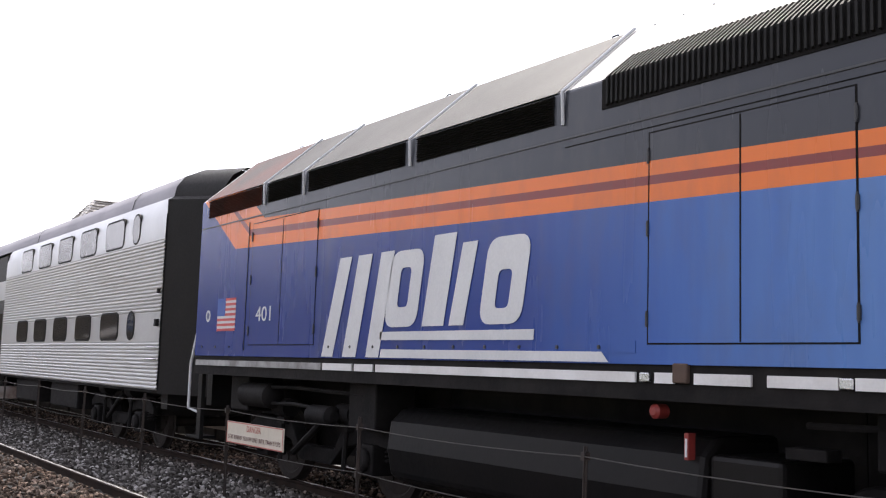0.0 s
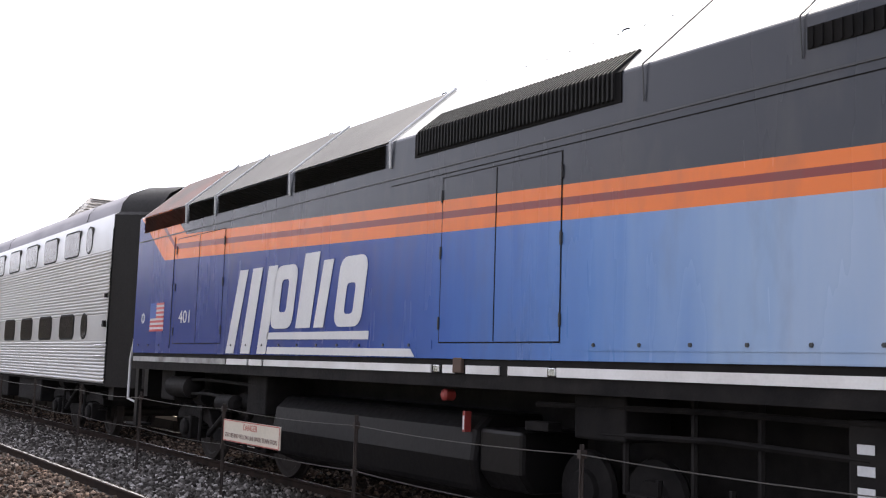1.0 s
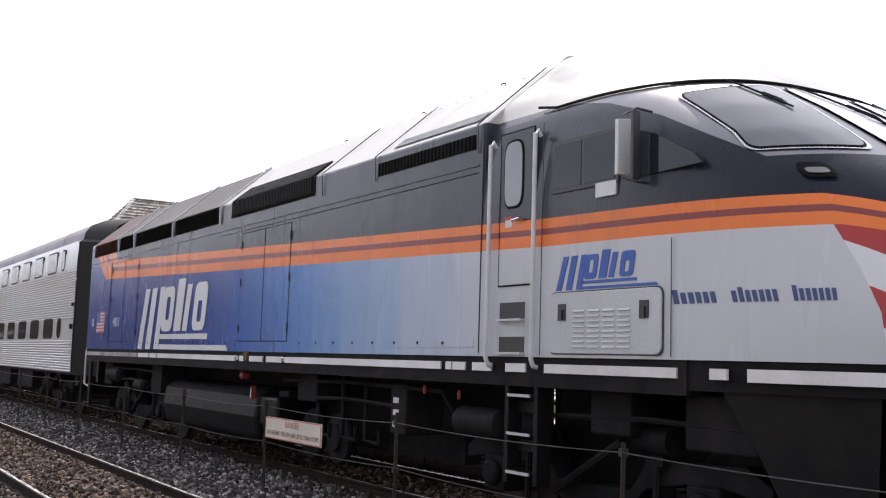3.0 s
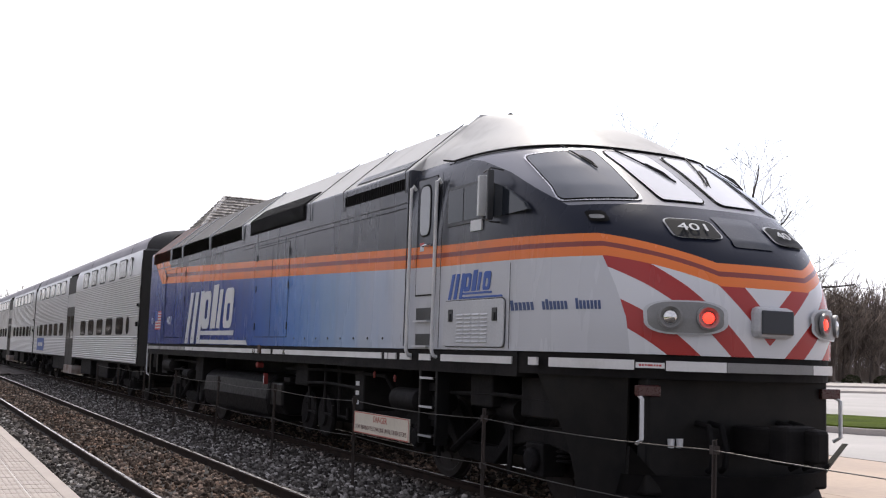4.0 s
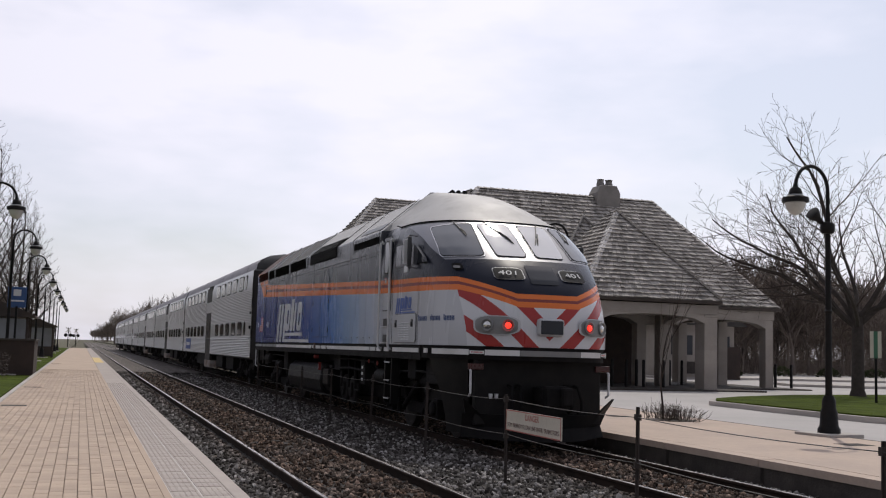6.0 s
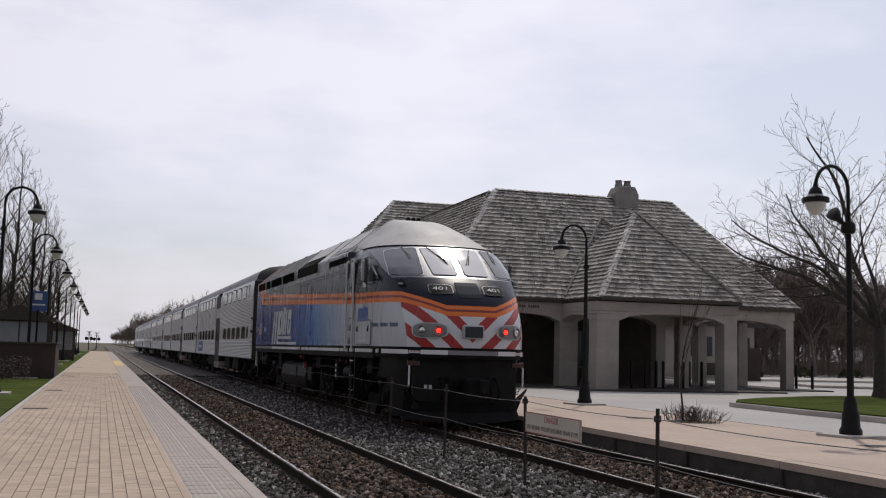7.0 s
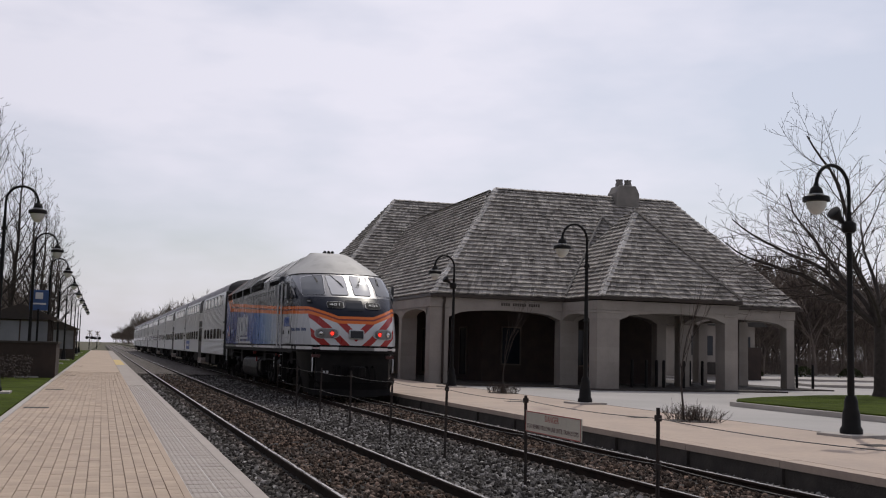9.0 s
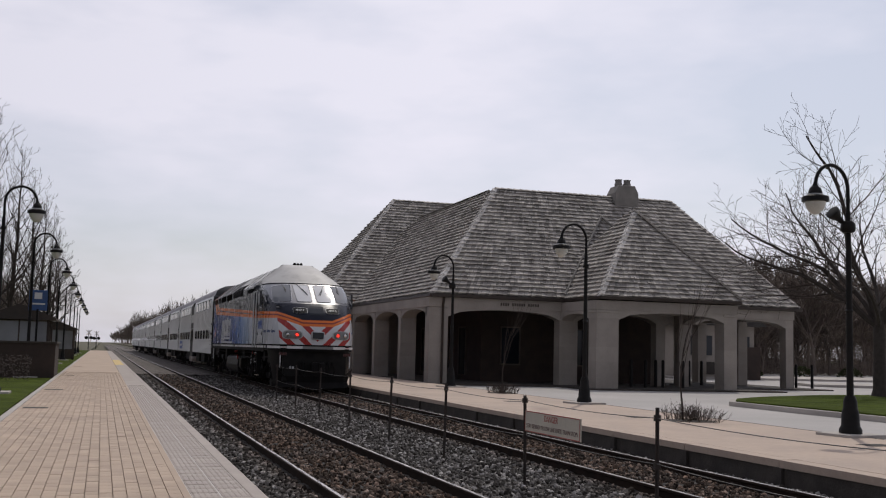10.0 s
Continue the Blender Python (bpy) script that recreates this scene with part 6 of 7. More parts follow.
part("emblem_bar", Geo().box(-1.516, -1.510, 21.8, 23.6, 1.40, 1.56), M_LOGO, COACHES[0], "pale bar of the emblem")
for c in COACHES:
    coach_wheels(c)

# ---- lamps, fence, sign ----
M_LAMPGLASS = surface("frosted_lamp_glass", (0.62, 0.62, 0.58), (0.5, 0.5, 0.46), 0.35, 0, 3, 30, 0.02, 0.002)
M_SIGN = surface("white_sign_enamel", (0.60, 0.55, 0.46), (0.52, 0.48, 0.40), 0.45, 0, 2, 30, 0.04, 0.003)
M_SIGNRED = plain("faded_red_sign_ink", (0.42, 0.10, 0.08), 0.5)
M_SIGNDARK = plain("dark_sign_ink", (0.16, 0.09, 0.085), 0.5)
M_POST = surface("rusty_fence_steel", (0.035, 0.03, 0.028), (0.06, 0.045, 0.038), 0.7, 0.3, 4, 40, 0.2, 0.005)
M_WIRE = plain("grey_fence_wire", (0.10, 0.095, 0.09), 0.5, 0.6)


def make_lamp(label, speaker=True, up=0.0):
    la = thing("street_lamp", label, "street lamp", group="platform lamps")
    part("footing", Geo().box(-0.42, 0.42, -0.42, 0.42, -0.02, 0.05), M_CONCRETE, la, "square concrete footing", bevel=0.01)
    part("base", Geo().lathe([(0.20, 0.05), (0.20, 0.12), (0.165, 0.18), (0.15, 0.42), (0.125, 0.50), (0.12, 0.62), (0.085, 0.72)], 14), M_BLACK, la, "flared cast iron base", smooth=True)
    part("post", Geo().tube([(0, 0, 0.7), (0, 0, 2.4), (0, 0, 4.05 + up)], [0.064, 0.055, 0.045], 12), M_BLACK, la, "fluted black post", smooth=True)
    z0, hz = 4.0 + up, 4.13 + up
    arc = [(0, 0, z0), (0, 0, z0 + 0.42)] + [(-0.40 + 0.40 * math.cos(radians(a)), 0, z0 + 0.46 + 0.42 * math.sin(radians(a))) for a in range(10, 181, 17)] + [(-0.80, 0, z0 + 0.43)]
    part("gooseneck", Geo().tube(arc, 0.034, 10), M_BLACK, la, "curved gooseneck arm", smooth=True)
    part("hood", Geo().lathe([(0.04, hz + 0.38), (0.05, hz + 0.33), (0.10, hz + 0.29), (0.125, hz + 0.20), (0.13, hz + 0.17), (0.235, hz + 0.13), (0.24, hz + 0.05), (0.20, hz + 0.04)], 24, 0, (-0.80, 0)), M_BLACK, la, "black bell hood", smooth=True)
    part("hood_band", Geo().lathe([(0.128, hz + 0.185), (0.145, hz + 0.18), (0.145, hz + 0.155), (0.12, hz + 0.15)], 20, 0, (-0.80, 0)), M_SILVER, la, "pale metal band", smooth=True)
    part("globe", Geo().lathe([(0.185, hz + 0.06), (0.18, hz - 0.01), (0.14, hz - 0.10), (0.075, hz - 0.17), (0.02, hz - 0.19)], 20, 0, (-0.80, 0)), M_LAMPGLASS, la, "frosted glass bowl", smooth=True)
    part("collar", Geo().lathe([(0.07, 3.70 + up), (0.085, 3.74 + up), (0.07, 3.80 + up)], 12), M_BLACK, la, smooth=True)
    part("collar", Geo().lathe([(0.05, 2.2), (0.075, 2.24), (0.05, 2.28)], 12), M_BLACK, la, smooth=True)
    if speaker:
        part("speaker", Geo().lathe([(0.05, -0.12), (0.06, -0.02), (0.12, 0.10), (0.13, 0.16), (0.10, 0.17)], 16), M_BLACK, la, "black horn loudspeaker", smooth=True, m=pose(-0.26, 0, 3.93, 0, -55, 0))
        part("speaker_drum", Geo().lathe([(0.10, 3.66), (0.13, 3.70), (0.13, 3.82), (0.09, 3.87)], 14, 0, (-0.06, -0.05)).tube([(-0.2, 0, 3.88), (0, 0, 3.80)], 0.025, 6), M_BLACK, la, "black drum and bracket", smooth=True)
    return la


FAR_LAMP = make_lamp("black gooseneck lamp post with frosted bowl on the brick platform")
FAR_LAMP.matrix_basis = pose(12.86, 15.95, P_TOP, 0, 0, 8)
copy_thing(FAR_LAMP, pose(12.40, 37.4, P_TOP, 0, 0, 8))
PLAIN_LAMP = make_lamp("plain black gooseneck lamp post with frosted bowl on the brick platform", False)
PLAIN_LAMP.matrix_basis = pose(12.55, 26.3, P_TOP, 0, 0, 8)
TALL_LAMP = make_lamp("tall black gooseneck lamp post beside the brick platform", False, 0.56)
TALL_LAMP.matrix_basis = pose(-2.62, 29.8, 0.15, 0, 0, 180)
for k in range(1, 9):
    copy_thing(TALL_LAMP, pose(-2.62, 29.8 + 12.8 * k, 0.15, 0, 0, 180))


def make_fence():
    ys = [9.22 + 3.33 * k for k in range(-3, 8)]
    posts = []
    for i, y in enumerate(ys):
        p = thing("fence_post", "thin rusty steel fence post standing in the ballast", "fence post", pose(5.18, y, -0.3, random.uniform(-1.2, 1.2), random.uniform(-2.2, 2.2), 0), group="posts of the track fence")
        top = 1.32 + random.uniform(-0.02, 0.04)
        part("post", Geo().box(-0.02, 0.02, -0.004, 0.004, 0, top).box(-0.004, 0.004, -0.02, 0.02, 0, top), M_POST, p, "rusty cross-shaped post")
        for z in (0.78, 1.24):
            part("clip", Geo().box(-0.03, 0.03, -0.02, 0.02, z - 0.03, z + 0.03), M_POST, p)
    w = thing("fence_wire", "sagging thin grey wires strung between fence posts", "fence wire")
    for z in (0.94, 0.50):
        pts = []
        for a, b in zip(ys, ys[1:]):
            pts += [(5.18, a + (b - a) * k / 6, z - 0.03 * (1 - (k / 3 - 1) ** 2)) for k in range(6)]
        part("wire", Geo().tube(pts + [(5.18, ys[-1], z)], 0.0045, 5), M_WIRE, w)
    sg = thing("warning_sign", "white danger sign with red writing wired to the track fence", "sign", pose(5.145, 11.67, 0.695, 0, 0, 0))
    part("board", Geo().box(-0.008, 0.008, -0.815, 0.815, -0.135, 0.125), M_SIGN, sg, "white enamel board", bevel=0.004)
    face = lambda z: Matrix.Translation((-0.010, 0, z)) @ Euler((radians(90), 0, radians(-90))).to_matrix().to_4x4()
    lettering("danger_line", "DANGER", 0.105, M_SIGNRED, sg, face(0.055), 0.001, "red capital lettering", 0.40)
    lettering("warning_line", "STAY BEHIND YELLOW LINE UNTIL TRAIN STOPS", 0.075, M_SIGNDARK, sg, face(-0.06), 0.001, "dark capital lettering", 1.5)
    for z in (0.117, -0.127):
        part("border", Geo().box(-0.0105, -0.0085, -0.80, 0.80, z - 0.006, z + 0.006), M_SIGNRED, sg)
    for y in (-0.80, 0.80):
        part("border", Geo().box(-0.0105, -0.0085, y - 0.006, y + 0.006, -0.12, 0.11), M_SIGNRED, sg)


make_fence()

# ---- trees ----


def branch(out, p, d, length, r, level, rng, spread, droop):
    n = 4 if level < 3 else 3
    pts, rs = [p], [r]
    for k in range(n):
        d = (d + Vector((rng.uniform(-1, 1), rng.uniform(-1, 1), rng.uniform(-0.5, 0.9) + droop)) * 0.16).normalized()
        p = p + d * length / n
        pts.append(p)
        rs.append(r * (1 - 0.55 * (k + 1) / n))
    out[min(level, 2)].append((pts, rs, 8 if level == 0 else 5 if level < 3 else 3))
    return pts, rs, d


def grow(out, p, d, length, r, level, depth, rng, spread=0.75, droop=0.05, least=0.006):
    pts, rs, d1 = branch(out, p, d, length, r, level, rng, spread, droop)
    if level >= depth:
        return
    kids = rng.randint(2, 3) if level > 0 else rng.randint(4, 5)
    for k in range(kids):
        f = rng.uniform(0.35, 1.0) if level else rng.uniform(0.55, 1.0)
        i = min(int(f * (len(pts) - 1)), len(pts) - 2)
        q = pts[i].lerp(pts[i + 1], f * (len(pts) - 1) - i)
        side = Vector((rng.uniform(-1, 1), rng.uniform(-1, 1), rng.uniform(-0.2, 0.6))).normalized()
        nd = (d1 + side * spread * rng.uniform(0.8, 1.4)).normalized()
        grow(out, q, nd, length * rng.uniform(0.55, 0.82), max(rs[i] * rng.uniform(0.45, 0.65), least), level + 1, depth, rng, spread, droop, least)
    grow(out, pts[-1], d1, length * 0.75, max(rs[-1], least), level + 1, depth, rng, spread, droop, least)


def tree_meshes(seed, trunk, height, r, depth, spread, droop=0.05, lean=(0, 0), least=0.006):
    rng = random.Random(seed)
    out = ([], [], [])
    grow(out, Vector((0, 0, -0.1)), Vector((lean[0], lean[1], 1)).normalized(), trunk, r, 0, depth, rng, spread, droop, least)
    ms = []
    for lst, nm, mat in ((out[0], "trunk", M_BARK), (out[1], "branchwork", M_BARK), (out[2], "crown", M_TWIG)):
        g = Geo()
        for pts, rs, seg in lst:
            g.tube(pts, rs, seg, cap=False)
        ms.append((nm, g.mesh(nm, mat, smooth=nm != "crown")))
    top = max(v.co.z for v in ms[2][1].vertices)
    for nm, me in ms:
        k = height / top
        me.transform(Matrix.Diagonal((k, k, k, 1)))
    return ms


def plant(ms, m, label, group=""):
    t = thing("tree", label, "tree", m, group)
    for nm, me in ms:
        ob = part(nm, me, None, t)
        if nm == "crown":
            tagged(ob, kind="stuff")
    return t


SPACING = (0.55, 0.48, 0.34, 0.27)     # between shoots on a limb, a branch, a twig, a twiglet
LEAST = 0.0075


def shoot(out, p, d, length, r, level, rng, lift=0.10, last=4):
    """A limb that wanders and turns upwards, with side shoots that shorten towards its tip."""
    n = max(3, int(length / 0.5)) if level < 3 else 3
    pts, rs, ds = [p], [r], [d]
    for k in range(n):
        bend = Vector((rng.uniform(-1, 1), rng.uniform(-1, 1), rng.uniform(-1, 1))) * (0.20 if level else 0.07)
        d = (d + bend + Vector((0, 0, lift * 1.6 / n * 3))).normalized()
        p = p + d * length / n
        pts.append(p)
        rs.append(max(r * (1 - 0.80 * (k + 1) / n), LEAST * 0.8))
        ds.append(d)
    out[min(level, 2)].append((pts, rs, 10 if level == 0 else 6 if level == 1 else 3))
    if level >= last:
        return
    f = 0.22 if level else 0.30
    turn = rng.uniform(0, math.tau)
    while f < 0.98:
        i = min(int(f * n), n - 1)
        q, qd = pts[i].lerp(pts[i + 1], f * n - i), ds[i + 1]
        turn += 2.4 + rng.uniform(-0.5, 0.5)
        a = qd.orthogonal().normalized()
        b = qd.cross(a)
        side = a * math.cos(turn) + b * math.sin(turn)
        nd = (qd + side * rng.uniform(0.7, 1.25) + Vector((0, 0, 0.15))).normalized()
        reach = length * (0.22 + 0.36 * (1 - f)) * rng.uniform(0.75, 1.2)
        shoot(out, q, nd, max(reach, 0.25), max(rs[i] * 0.42, LEAST), level + 1, rng, lift, last)
        f += SPACING[level] / length * rng.uniform(0.7, 1.35)


def woody(out):
    ms = []
    for lst, nm, mat in ((out[0], "trunk", M_BARK), (out[1], "branchwork", M_BARK), (out[2], "crown", M_TWIG)):
        g = Geo()
        for pts, rs, seg in lst:
            g.tube(pts, rs, seg, cap=False)
        ms.append((nm, g.mesh(nm, mat, smooth=nm != "crown")))
    return ms


def spreading_tree(seed):
    """A broad tree: a stout trunk forking into long limbs, the lowest nearly level, under a rounded crown of fine twigs."""
    rng = random.Random(seed)
    out = ([], [], [])
    fork = Vector((0.05, 0.05, 3.0))
    out[0].append(([Vector((0, 0, -0.1)), Vector((0, 0, 0.3)), Vector((0.02, 0, 1.8)), fork], [0.36, 0.24, 0.21, 0.20], 14))
    for az, rise, ln, r in ((140, 0.45, 6.6, 0.14), (148, 1.0, 7.0, 0.12), (125, 1.8, 7.6, 0.12), (40, 0.8, 5.4, 0.11), (320, 0.4, 6.4, 0.13), (325, 1.1, 6.8, 0.12), (235, 0.8, 5.2, 0.10), (100, 3.4, 8.0, 0.14), (300, 2.4, 7.2, 0.12)):
        d = Vector((math.cos(radians(az)), math.sin(radians(az)), rise)).normalized()
        shoot(out, fork + Vector((0, 0, rng.uniform(-0.5, 0.1))), d, ln, r, 1, rng, 0.03)
    return woody(out)


def upright_tree(seed, height):
    """A slender tree: one leader with many ascending limbs."""
    rng = random.Random(seed)
    out = ([], [], [])
    pts, rs = [Vector((0, 0, -0.1))], [0.17]
    for k in range(12):
        pts.append(Vector((pts[-1].x + rng.uniform(-0.06, 0.06), pts[-1].y + rng.uniform(-0.06, 0.06), height * 0.97 * (k + 1) / 12)))
        rs.append(0.16 * (1 - (k + 1) / 12.6))
    out[0].append((pts, rs, 9))
    z, turn = 2.4, rng.uniform(0, 6)
    while z < height * 0.95:
        f = z / height
        i = min(int(z / (height * 0.97) * 12), 11)
        turn += 2.4 + rng.uniform(-0.4, 0.4)
        d = Vector((math.cos(turn), math.sin(turn), 0.75 + 0.9 * f)).normalized()
        q = pts[i].lerp(pts[i + 1], z / (height * 0.97) * 12 - i)
        shoot(out, q, d, (0.9 + 3.6 * (1 - f)) * rng.uniform(0.8, 1.15), max(rs[i] * 0.45, 0.014), 1, rng, 0.10, 4)
        z += 0.34
    return woody(out)


BIG = spreading_tree(8)
plant(BIG, pose(27.6, 32.6, 0.2), "bare spreading tree on the kerbed grass island")
TALL = [upright_tree(21 + k, 12.0) for k in range(3)]
for k, (x, y, s) in enumerate(((-5.8, 40.5, 1.0), (-5.0, 50, 1.0), (-4.6, 60, 1.0), (-4.4, 70, 1.0), (-4.3, 80, 1.0), (-4.3, 92, 1.0), (-4.5, 106, 1.0), (-7.5, 56, 1.0), (-7.6, 78, 1.0), (-4.8, 122, 1.0))):
    t = plant(TALL[k % 3], pose(x, y, 0.1, 0, 0, 77 * k), "tall slender bare tree on the lawn beside the platform", "bare trees beside the platform")
SAPLING = tree_meshes(40, 1.9, 3.5, 0.03, 2, 0.5, 0.3)
for x, y in ((12.6, 32.6), (11.75, 19.8)):
    plant(SAPLING, pose(x, y, P_TOP, 0, 0, x * 40), "thin bare sapling in a planting bed")


def shrub(x, y, w, seed):
    rng = random.Random(seed)
    t = thing("shrub", "low twiggy bare shrub in the paving", "shrub", pose(x, y, P_TOP))
    g = Geo()
    for k in range(170):
        a, q = rng.uniform(0, math.tau), rng.uniform(0, 1)
        p = Vector((math.cos(a) * q * 0.5, math.sin(a) * q * w, 0))
        d = Vector((rng.uniform(-0.4, 0.4) + p.x * 0.5, rng.uniform(-0.5, 0.5) + p.y * 0.5, rng.uniform(0.5, 1))).normalized()
        h = rng.uniform(0.15, 0.40)
        e = p + d * h
        g.tube([p, p + d * h * 0.5 + Vector((rng.uniform(-0.05, 0.05), rng.uniform(-0.05, 0.05), 0)), e], [0.006, 0.005, 0.002], 3, cap=False)
        for j in range(2):
            f = p.lerp(e, rng.uniform(0.4, 0.9))
            g.tube([f, f + Vector((rng.uniform(-0.12, 0.12), rng.uniform(-0.12, 0.12), rng.uniform(0.04, 0.14)))], [0.004, 0.002], 3, cap=False)
    tagged(part("brushwood", g, M_TWIG, t, "tangle of bare twigs"), kind="stuff")
    part("soil", Geo().lathe([(0.5, 0.0), (0.5, 0.012), (0.3, 0.02)], 14), M_EDGE, t, "bare soil bed")


shrub(11.9, 19.7, 0.8, 1)
shrub(12.6, 32.6, 0.7, 2)


def far_woods():
    """Leafless woods in the distance, one mesh a stand."""
    rng = random.Random(9)
    kinds = [tree_meshes(60 + k, 3.0, 10.0, 0.16, 5, 0.85, 0.1, least=0.030) for k in range(3)]
    arrs = []
    for ms in kinds:
        vs, fs, n = [], [], 0
        for nm, me in ms:
            v = np.empty(len(me.vertices) * 3)
            me.vertices.foreach_get("co", v)
            vs.append(v.reshape(-1, 3))
            fs += [tuple(i + n for i in p.vertices) for p in me.polygons]
            n += len(me.vertices)
        arrs.append((np.concatenate(vs), fs))
    def stand(spots, label):
        V, F, n = [], [], 0
        for x, y, s in spots:
            v, f = arrs[rng.randrange(3)]
            a = rng.uniform(0, math.tau)
            c, q = math.cos(a), math.sin(a)
            V.append(np.stack([(v[:, 0] * c - v[:, 1] * q) * s + x, (v[:, 0] * q + v[:, 1] * c) * s + y, v[:, 2] * s], -1))
            F += [tuple(i + n for i in p) for p in f]
            n += len(v)
        me = bpy.data.meshes.new("bare_woods")
        me.from_pydata(np.concatenate(V), [], F)
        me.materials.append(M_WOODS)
        tagged(new("bare_woods", me), label, "woods", kind="stuff")
    stand([(rng.uniform(34, 150), 84 + rng.uniform(0, 1) ** 1.5 * 40, rng.uniform(0.8, 1.35)) for k in range(300)], "brown leafless woods beyond the car park")
    g = Geo()
    for k in range(110000):
        p = Vector((rng.uniform(28, 165), rng.uniform(85, 120), rng.uniform(0, 1) ** 2.0 * 7.0))
        d = Vector((rng.uniform(-1, 1), rng.uniform(-0.4, 0.4), rng.uniform(-0.3, 1.4))).normalized() * rng.uniform(0.5, 1.5)
        e = d.cross(Vector((0, 1, 0))).normalized() * rng.uniform(0.012, 0.034)
        g.add([p - e, p + e, p + d], [(0, 1, 2)])
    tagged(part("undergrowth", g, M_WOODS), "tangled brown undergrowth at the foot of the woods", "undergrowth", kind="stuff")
    stand([(rng.uniform(40, 230), rng.uniform(126, 175), rng.uniform(0.9, 1.3)) for k in range(230)], "second belt of leafless woods behind the first")
    stand([(rng.uniform(11.5, 30), rng.uniform(215, 430), rng.uniform(0.85, 1.35)) for k in range(75)], "bare woods along the far line")
    # Wholly out of view; added so the train side reflects dark trees.
    stand([(rng.uniform(-60, -22), rng.uniform(60, 105), rng.uniform(0.9, 1.3)) for k in range(60)], "unseen bare woods across the lawn, added for the train's reflections")
    # Mostly unseen; thickened to darken what the coach sides mirror.
    stand([(rng.uniform(-45, -13), rng.uniform(105, 250), rng.uniform(0.9, 1.4)) for k in range(150)], "bare woods beside the far platform")
    stand([(rng.uniform(12, 34), rng.uniform(430, 1300), rng.uniform(1.0, 1.5)) for k in range(80)], "bare woods where the line runs out of sight")
    stand([(rng.uniform(-90, -16), rng.uniform(300, 900), rng.uniform(0.8, 1.3)) for k in range(60)], "scattered bare trees on the horizon")


far_woods()

# ---- near platform furniture ----
M_BLUESIGN = plain("blue_station_sign", (0.03, 0.08, 0.22), 0.45)
M_SHELTER = surface("dark_brown_shelter", (0.05, 0.035, 0.028), (0.035, 0.027, 0.022), 0.6, 0, 2, 25, 0.1, 0.006)


def make_shelter(x, y, label):
    sh = thing("platform_shelter", label, "shelter", pose(x, y, 0.15), group="platform shelters")
    for px in (-1.3, 0.9):
        for py in (-1.5, 0.0, 1.5):
            part("post", Geo().box(px - 0.05, px + 0.05, py - 0.05, py + 0.05, 0, 2.3), M_SHELTER, sh, bevel=0.01)
    part("roof", Geo().prism([(-1.6, 2.3), (-0.2, 2.85), (1.2, 2.3), (1.2, 2.22), (-1.6, 2.22)], "y", -1.8, 1.8), M_SHELTER, sh, "low brown gabled roof")
    for py in (-1.5, 1.5):
        part("glass", Geo().box(-1.24, 0.84, py - 0.01, py + 0.01, 0.8, 2.15), M_PALEGLASS, sh, "hazy glass panel")
        part("panel", Geo().box(-1.24, 0.84, py - 0.03, py + 0.03, 0.08, 0.78), M_SHELTER, sh)
        part("mullion", Geo().box(-0.24, -0.18, py - 0.03, py + 0.03, 0.78, 2.2), M_SHELTER, sh)
    part("back_panel", Geo().box(-1.30, -1.26, -1.45, 1.45, 0.08, 2.2), M_SHELTER, sh)
    return sh


make_shelter(-3.0, 47.5, "dark brown glazed shelter beside the platform")
make_shelter(-2.9, 84, "dark brown glazed shelter beside the platform")
w = thing("brick_wall", "low dark brick planter wall with pale coping", "low wall", pose(0, 0, 0))
part("wall", Geo().box(-9.0, -1.63, 42.2, 42.5, 0.05, 1.42).box(-1.95, -1.63, 42.5, 45.5, 0.05, 1.42), M_BRICKWALL, w, "dark brick wall")
part("coping", Geo().box(-9.0, -1.58, 42.15, 42.55, 1.42, 1.5).box(-2.0, -1.58, 42.56, 45.5, 1.42, 1.5), M_EDGE, w, "stone coping", bevel=0.01)
s = thing("station_name_sign", "small blue station sign on a post", "sign", pose(-2.45, 44.2, 0.15))
part("post", Geo().box(-0.04, 0.04, -0.04, 0.04, 0, 2.6), M_BLACK, s)
part("panel", Geo().box(-0.34, 0.34, -0.02, 0.02, 2.55, 3.35), M_BLUESIGN, s, "blue sign panel", bevel=0.01)
part("emblem", Geo().box(-0.14, 0.14, -0.03, -0.022, 3.0, 3.25), M_LOGO, s, "pale square emblem")
part("word_bar", Geo().box(-0.26, 0.26, -0.03, -0.022, 2.78, 2.84), M_LOGO, s, "pale bar of writing")
h = thing("hedge", "low clipped brown hedge behind the lawn", "hedge", pose(-5.5, 39.5, 0.15))
g = Geo()
rng = random.Random(4)
for k in range(2600):
    p = Vector((rng.uniform(-3.5, 3.2), rng.uniform(-0.7, 0.7), rng.uniform(0.0, 0.85)))
    d = Vector((rng.uniform(-1, 1), rng.uniform(-1, 1), rng.uniform(-0.2, 1))).normalized() * 0.09
    e = d.orthogonal().normalized() * 0.02
    g.add([p - e, p + e, p + d], [(0, 1, 2)])
tagged(part("leaves", g, M_TWIG, h, "dense small brown leaves"), kind="stuff")


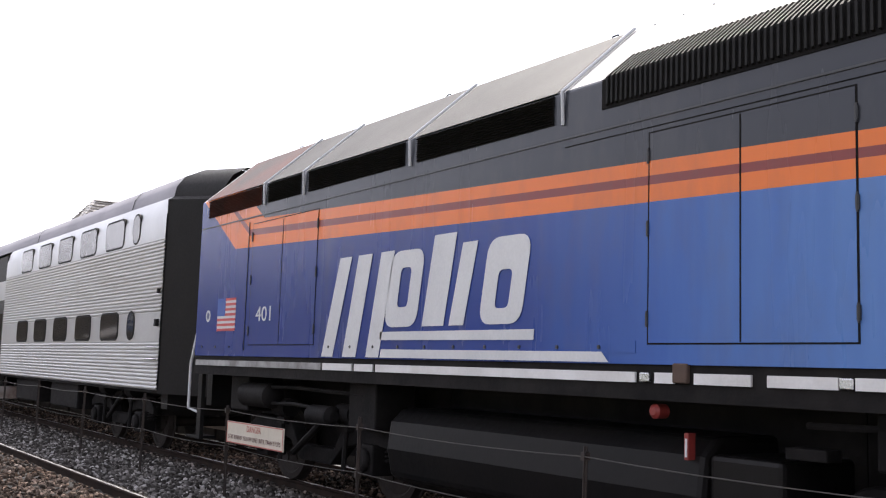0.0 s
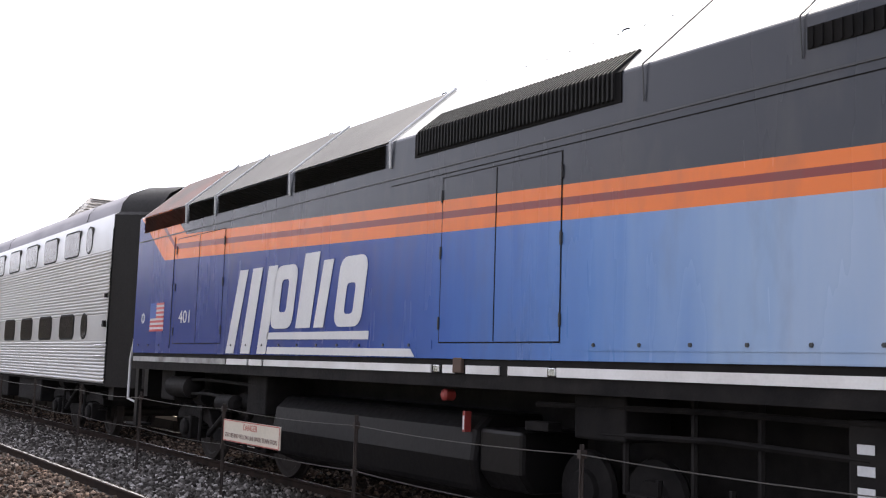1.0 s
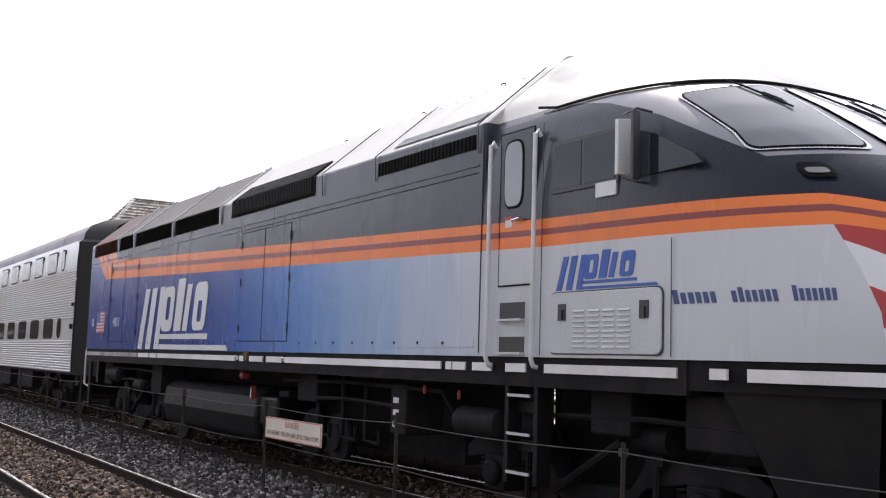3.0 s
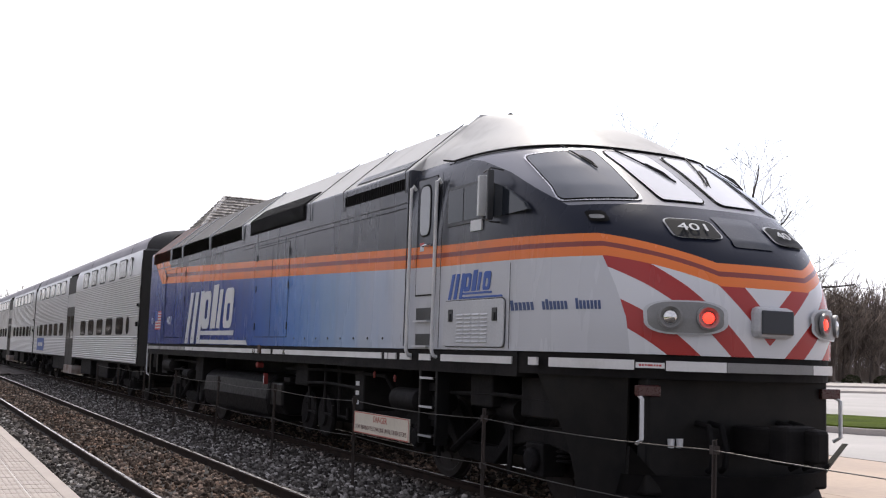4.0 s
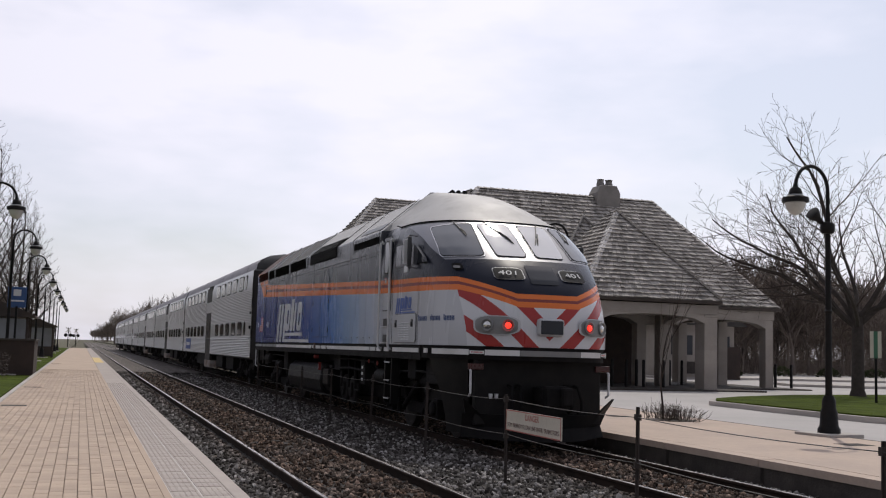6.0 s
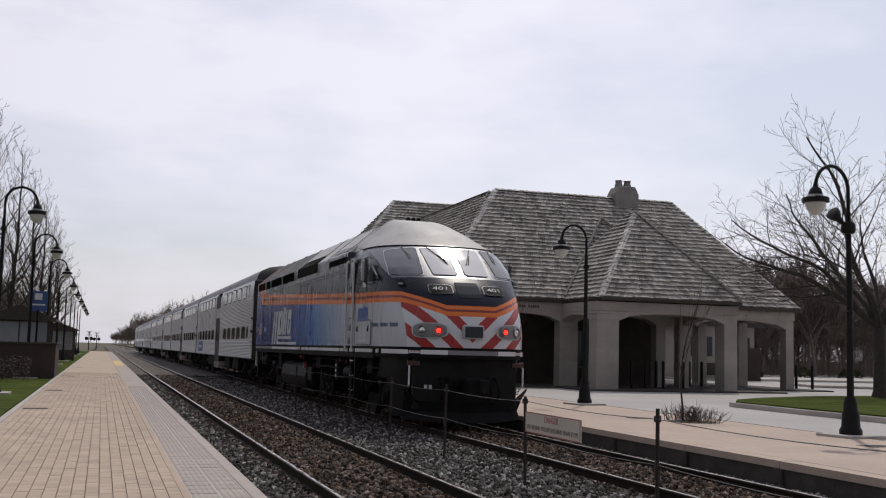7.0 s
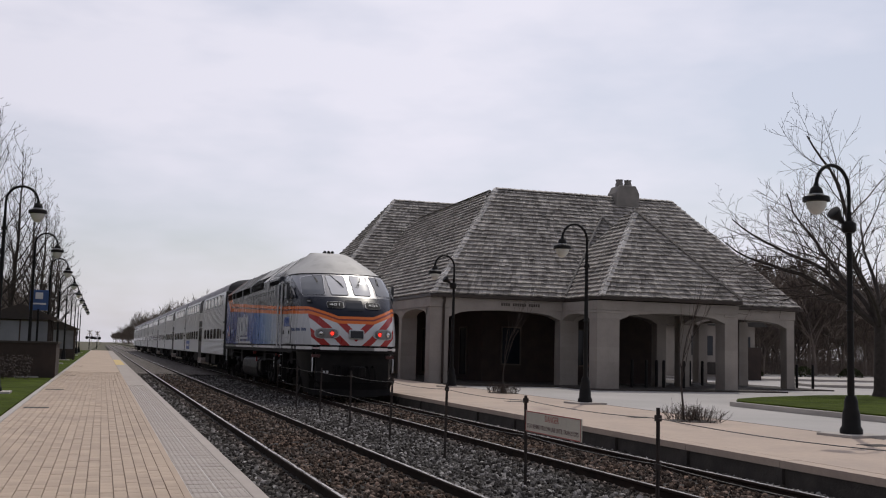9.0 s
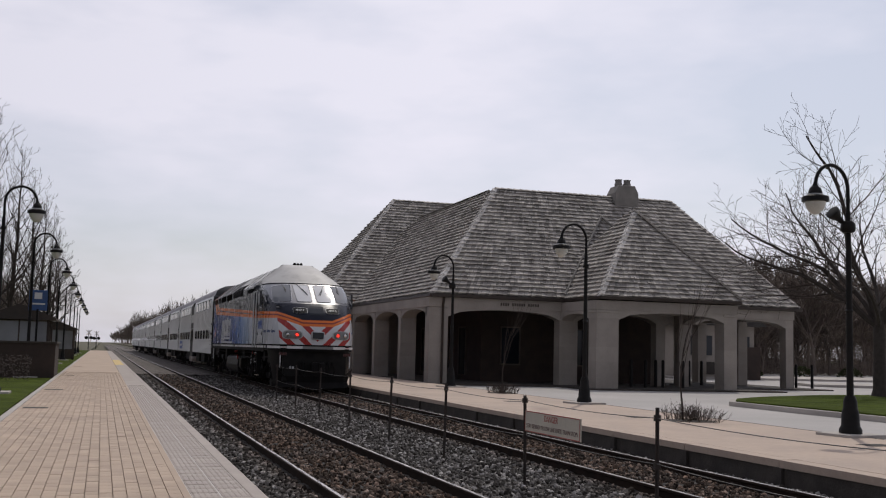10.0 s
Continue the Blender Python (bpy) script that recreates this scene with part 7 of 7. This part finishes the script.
def crossing_signal(x, y, label):
    c = thing("crossing_signal", label, "signal", pose(x, y, 0.1), group="crossing signals")
    part("mast", Geo().tube([(0, 0, 0), (0, 0, 3.4)], 0.07, 8), M_BLACK, c)
    part("cross_arm", Geo().box(-0.6, 0.6, -0.03, 0.03, -0.06, 0.06), M_SIGN, c, "white cross arm", m=pose(0, -0.1, 3.0, 0, 45, 0))
    part("cross_arm", Geo().box(-0.6, 0.6, -0.03, 0.03, -0.06, 0.06), M_SIGN, c, "white cross arm", m=pose(0, -0.14, 3.0, 0, -45, 0))
    for q in (-0.4, 0.4):
        part("signal_head", Geo().lathe([(0.3, -0.12), (0.3, -0.08), (0.13, -0.06), (0.13, 0.1)], 16, 0, (q, 2.1), axis="y"), M_BLACK, c, "round black signal head")
    part("gate_arm", Geo().box(-0.05, 0.05, -0.05, 0.05, 0, 2.2), M_SIGN, c, m=pose(0.3, 0, 0.6))


crossing_signal(-2.2, 196, "railway crossing signal with crossed boards")
crossing_signal(-1.0, 214, "railway crossing signal with crossed boards")
b = thing("low_building", "low plain grey building far along the line", "building", pose(-12, 300, 0.1))
part("wall", Geo().box(-9, 5, 0, 10, 0, 4.2), M_EDGE, b)
part("roof", Geo().prism([(-9.5, 4.2), (-2, 6.2), (5.5, 4.2)], "y", -0.4, 10.4), M_DECK, b)

# ---- things under and behind the station ----


def bin_thing(x, y):
    t = thing("litter_bin", "dark round litter bin standing by the drive", "bin", pose(x, y, ROAD))
    part("drum", Geo().lathe([(0.27, 0.0), (0.3, 0.1), (0.3, 0.85), (0.27, 0.9)], 16), M_BLACK, t, smooth=True)
    part("lid", Geo().lathe([(0.29, 0.9), (0.2, 1.05), (0.06, 1.1)], 16), M_BLACK, t, smooth=True)


bin_thing(33.4, 50.5)
pv = thing("small_pavilion", "small pale building with dark windows beyond the station porch", "building", pose(0, 0, ROAD))
part("wall", Geo().box(37.0, 42.2, 62.0, 66.0, 0, 3.6), M_LIME, pv, "pale plain wall")
part("brick_base", Geo().box(40.6, 42.5, 61.7, 61.98, 0, 2.2), M_BRICKWALL, pv, "dark brick end")
for x in (37.3, 40.2):
    w = part("window", Geo().box(x, x + 1.6, 61.93, 61.99, 1.6, 2.9), M_DARKGLASS, pv, "dark window")
part("panel", Geo().box(38.1, 39.3, 61.90, 61.98, 0.35, 1.15), M_EDGE, pv, "dark panel")
part("roof", Geo().prism([(36.4, 3.6), (39.6, 5.6), (42.9, 3.6)], "y", 61.4, 66.6), M_DECK, pv, "dark low roof")
for x, y in ((22.3, 42.0), (23.0, 42.0), (24.1, 42.4), (25.0, 42.2), (24.3, 43.4), (28.6, 46.5), (27.6, 46.0), (33.2, 45.2), (34.0, 45.0)):
    t = thing("bollard", "thin dark post by the station porch", "bollard", pose(x, y, ROAD + 0.06 if x < 32 else ROAD), group="dark posts by the porch")
    part("post", Geo().lathe([(0.07, 0), (0.07, 1.15), (0.05, 1.22)], 10), M_BLACK, t, smooth=True)
for x, y in ((23.9, 27.4),):
    t = thing("sign_post", "green and white sign on a thin post in the grass", "sign", pose(x, y, 0.22, 0, 0, -40))
    part("post", Geo().box(-0.04, 0.04, -0.04, 0.04, 0, 2.3), M_BLACK, t)
    part("panel", Geo().box(-0.17, 0.17, -0.06, -0.045, 1.45, 2.3), M_SIGN, t)
    part("panel_band", Geo().box(-0.06, 0.06, -0.07, -0.062, 1.45, 2.3), plain("sign_green", (0.05, 0.15, 0.09), 0.5), t)
for k in range(9):
    t = thing("hedge_clump", "rounded dark green clipped shrub at the edge of the car park", "shrub", pose(52 + 5.5 * k, 77 + 0.6 * k, 0.05), group="clipped shrubs")
    g = Geo()
    rr = random.Random(k)
    for j in range(500):
        a, q = rr.uniform(0, math.tau), rr.uniform(0, 1)
        zz = rr.uniform(0, 1)
        p = Vector((math.cos(a) * (1 - zz * zz) ** 0.5 * 1.0, math.sin(a) * (1 - zz * zz) ** 0.5 * 1.0, zz * 0.9)) * rr.uniform(0.85, 1.05)
        d = Vector((rr.uniform(-1, 1), rr.uniform(-1, 1), rr.uniform(-1, 1))).normalized() * 0.2
        e = d.orthogonal().normalized() * 0.07
        g.add([p - e, p + e, p + d], [(0, 1, 2)])
    tagged(part("leaves", g, M_HEDGE, t), kind="stuff")

# ---- what moves: the whole train draws away, gathering speed ----


def travel(t):
    return 0.0021 * t ** 3 + 0.1381 * t ** 2 + 2.58 * t


def motions():
    times = [0.25 * k for k in range(41)]
    walk(LOCO, [(t, pose(T2, travel(t), 0)) for t in times])
    for k, c in enumerate(COACHES):
        walk(c, [(t, pose(T2, COACH_FIRST + COACH_PITCH * k + travel(t), 0)) for t in times])
    for w, r in WHEELS:
        at = w.matrix_basis.translation.copy()
        walk(w, [(0.1 * k, pose(at.x, at.y, at.z, -math.degrees(travel(0.1 * k) / r))) for k in range(101)])


motions()
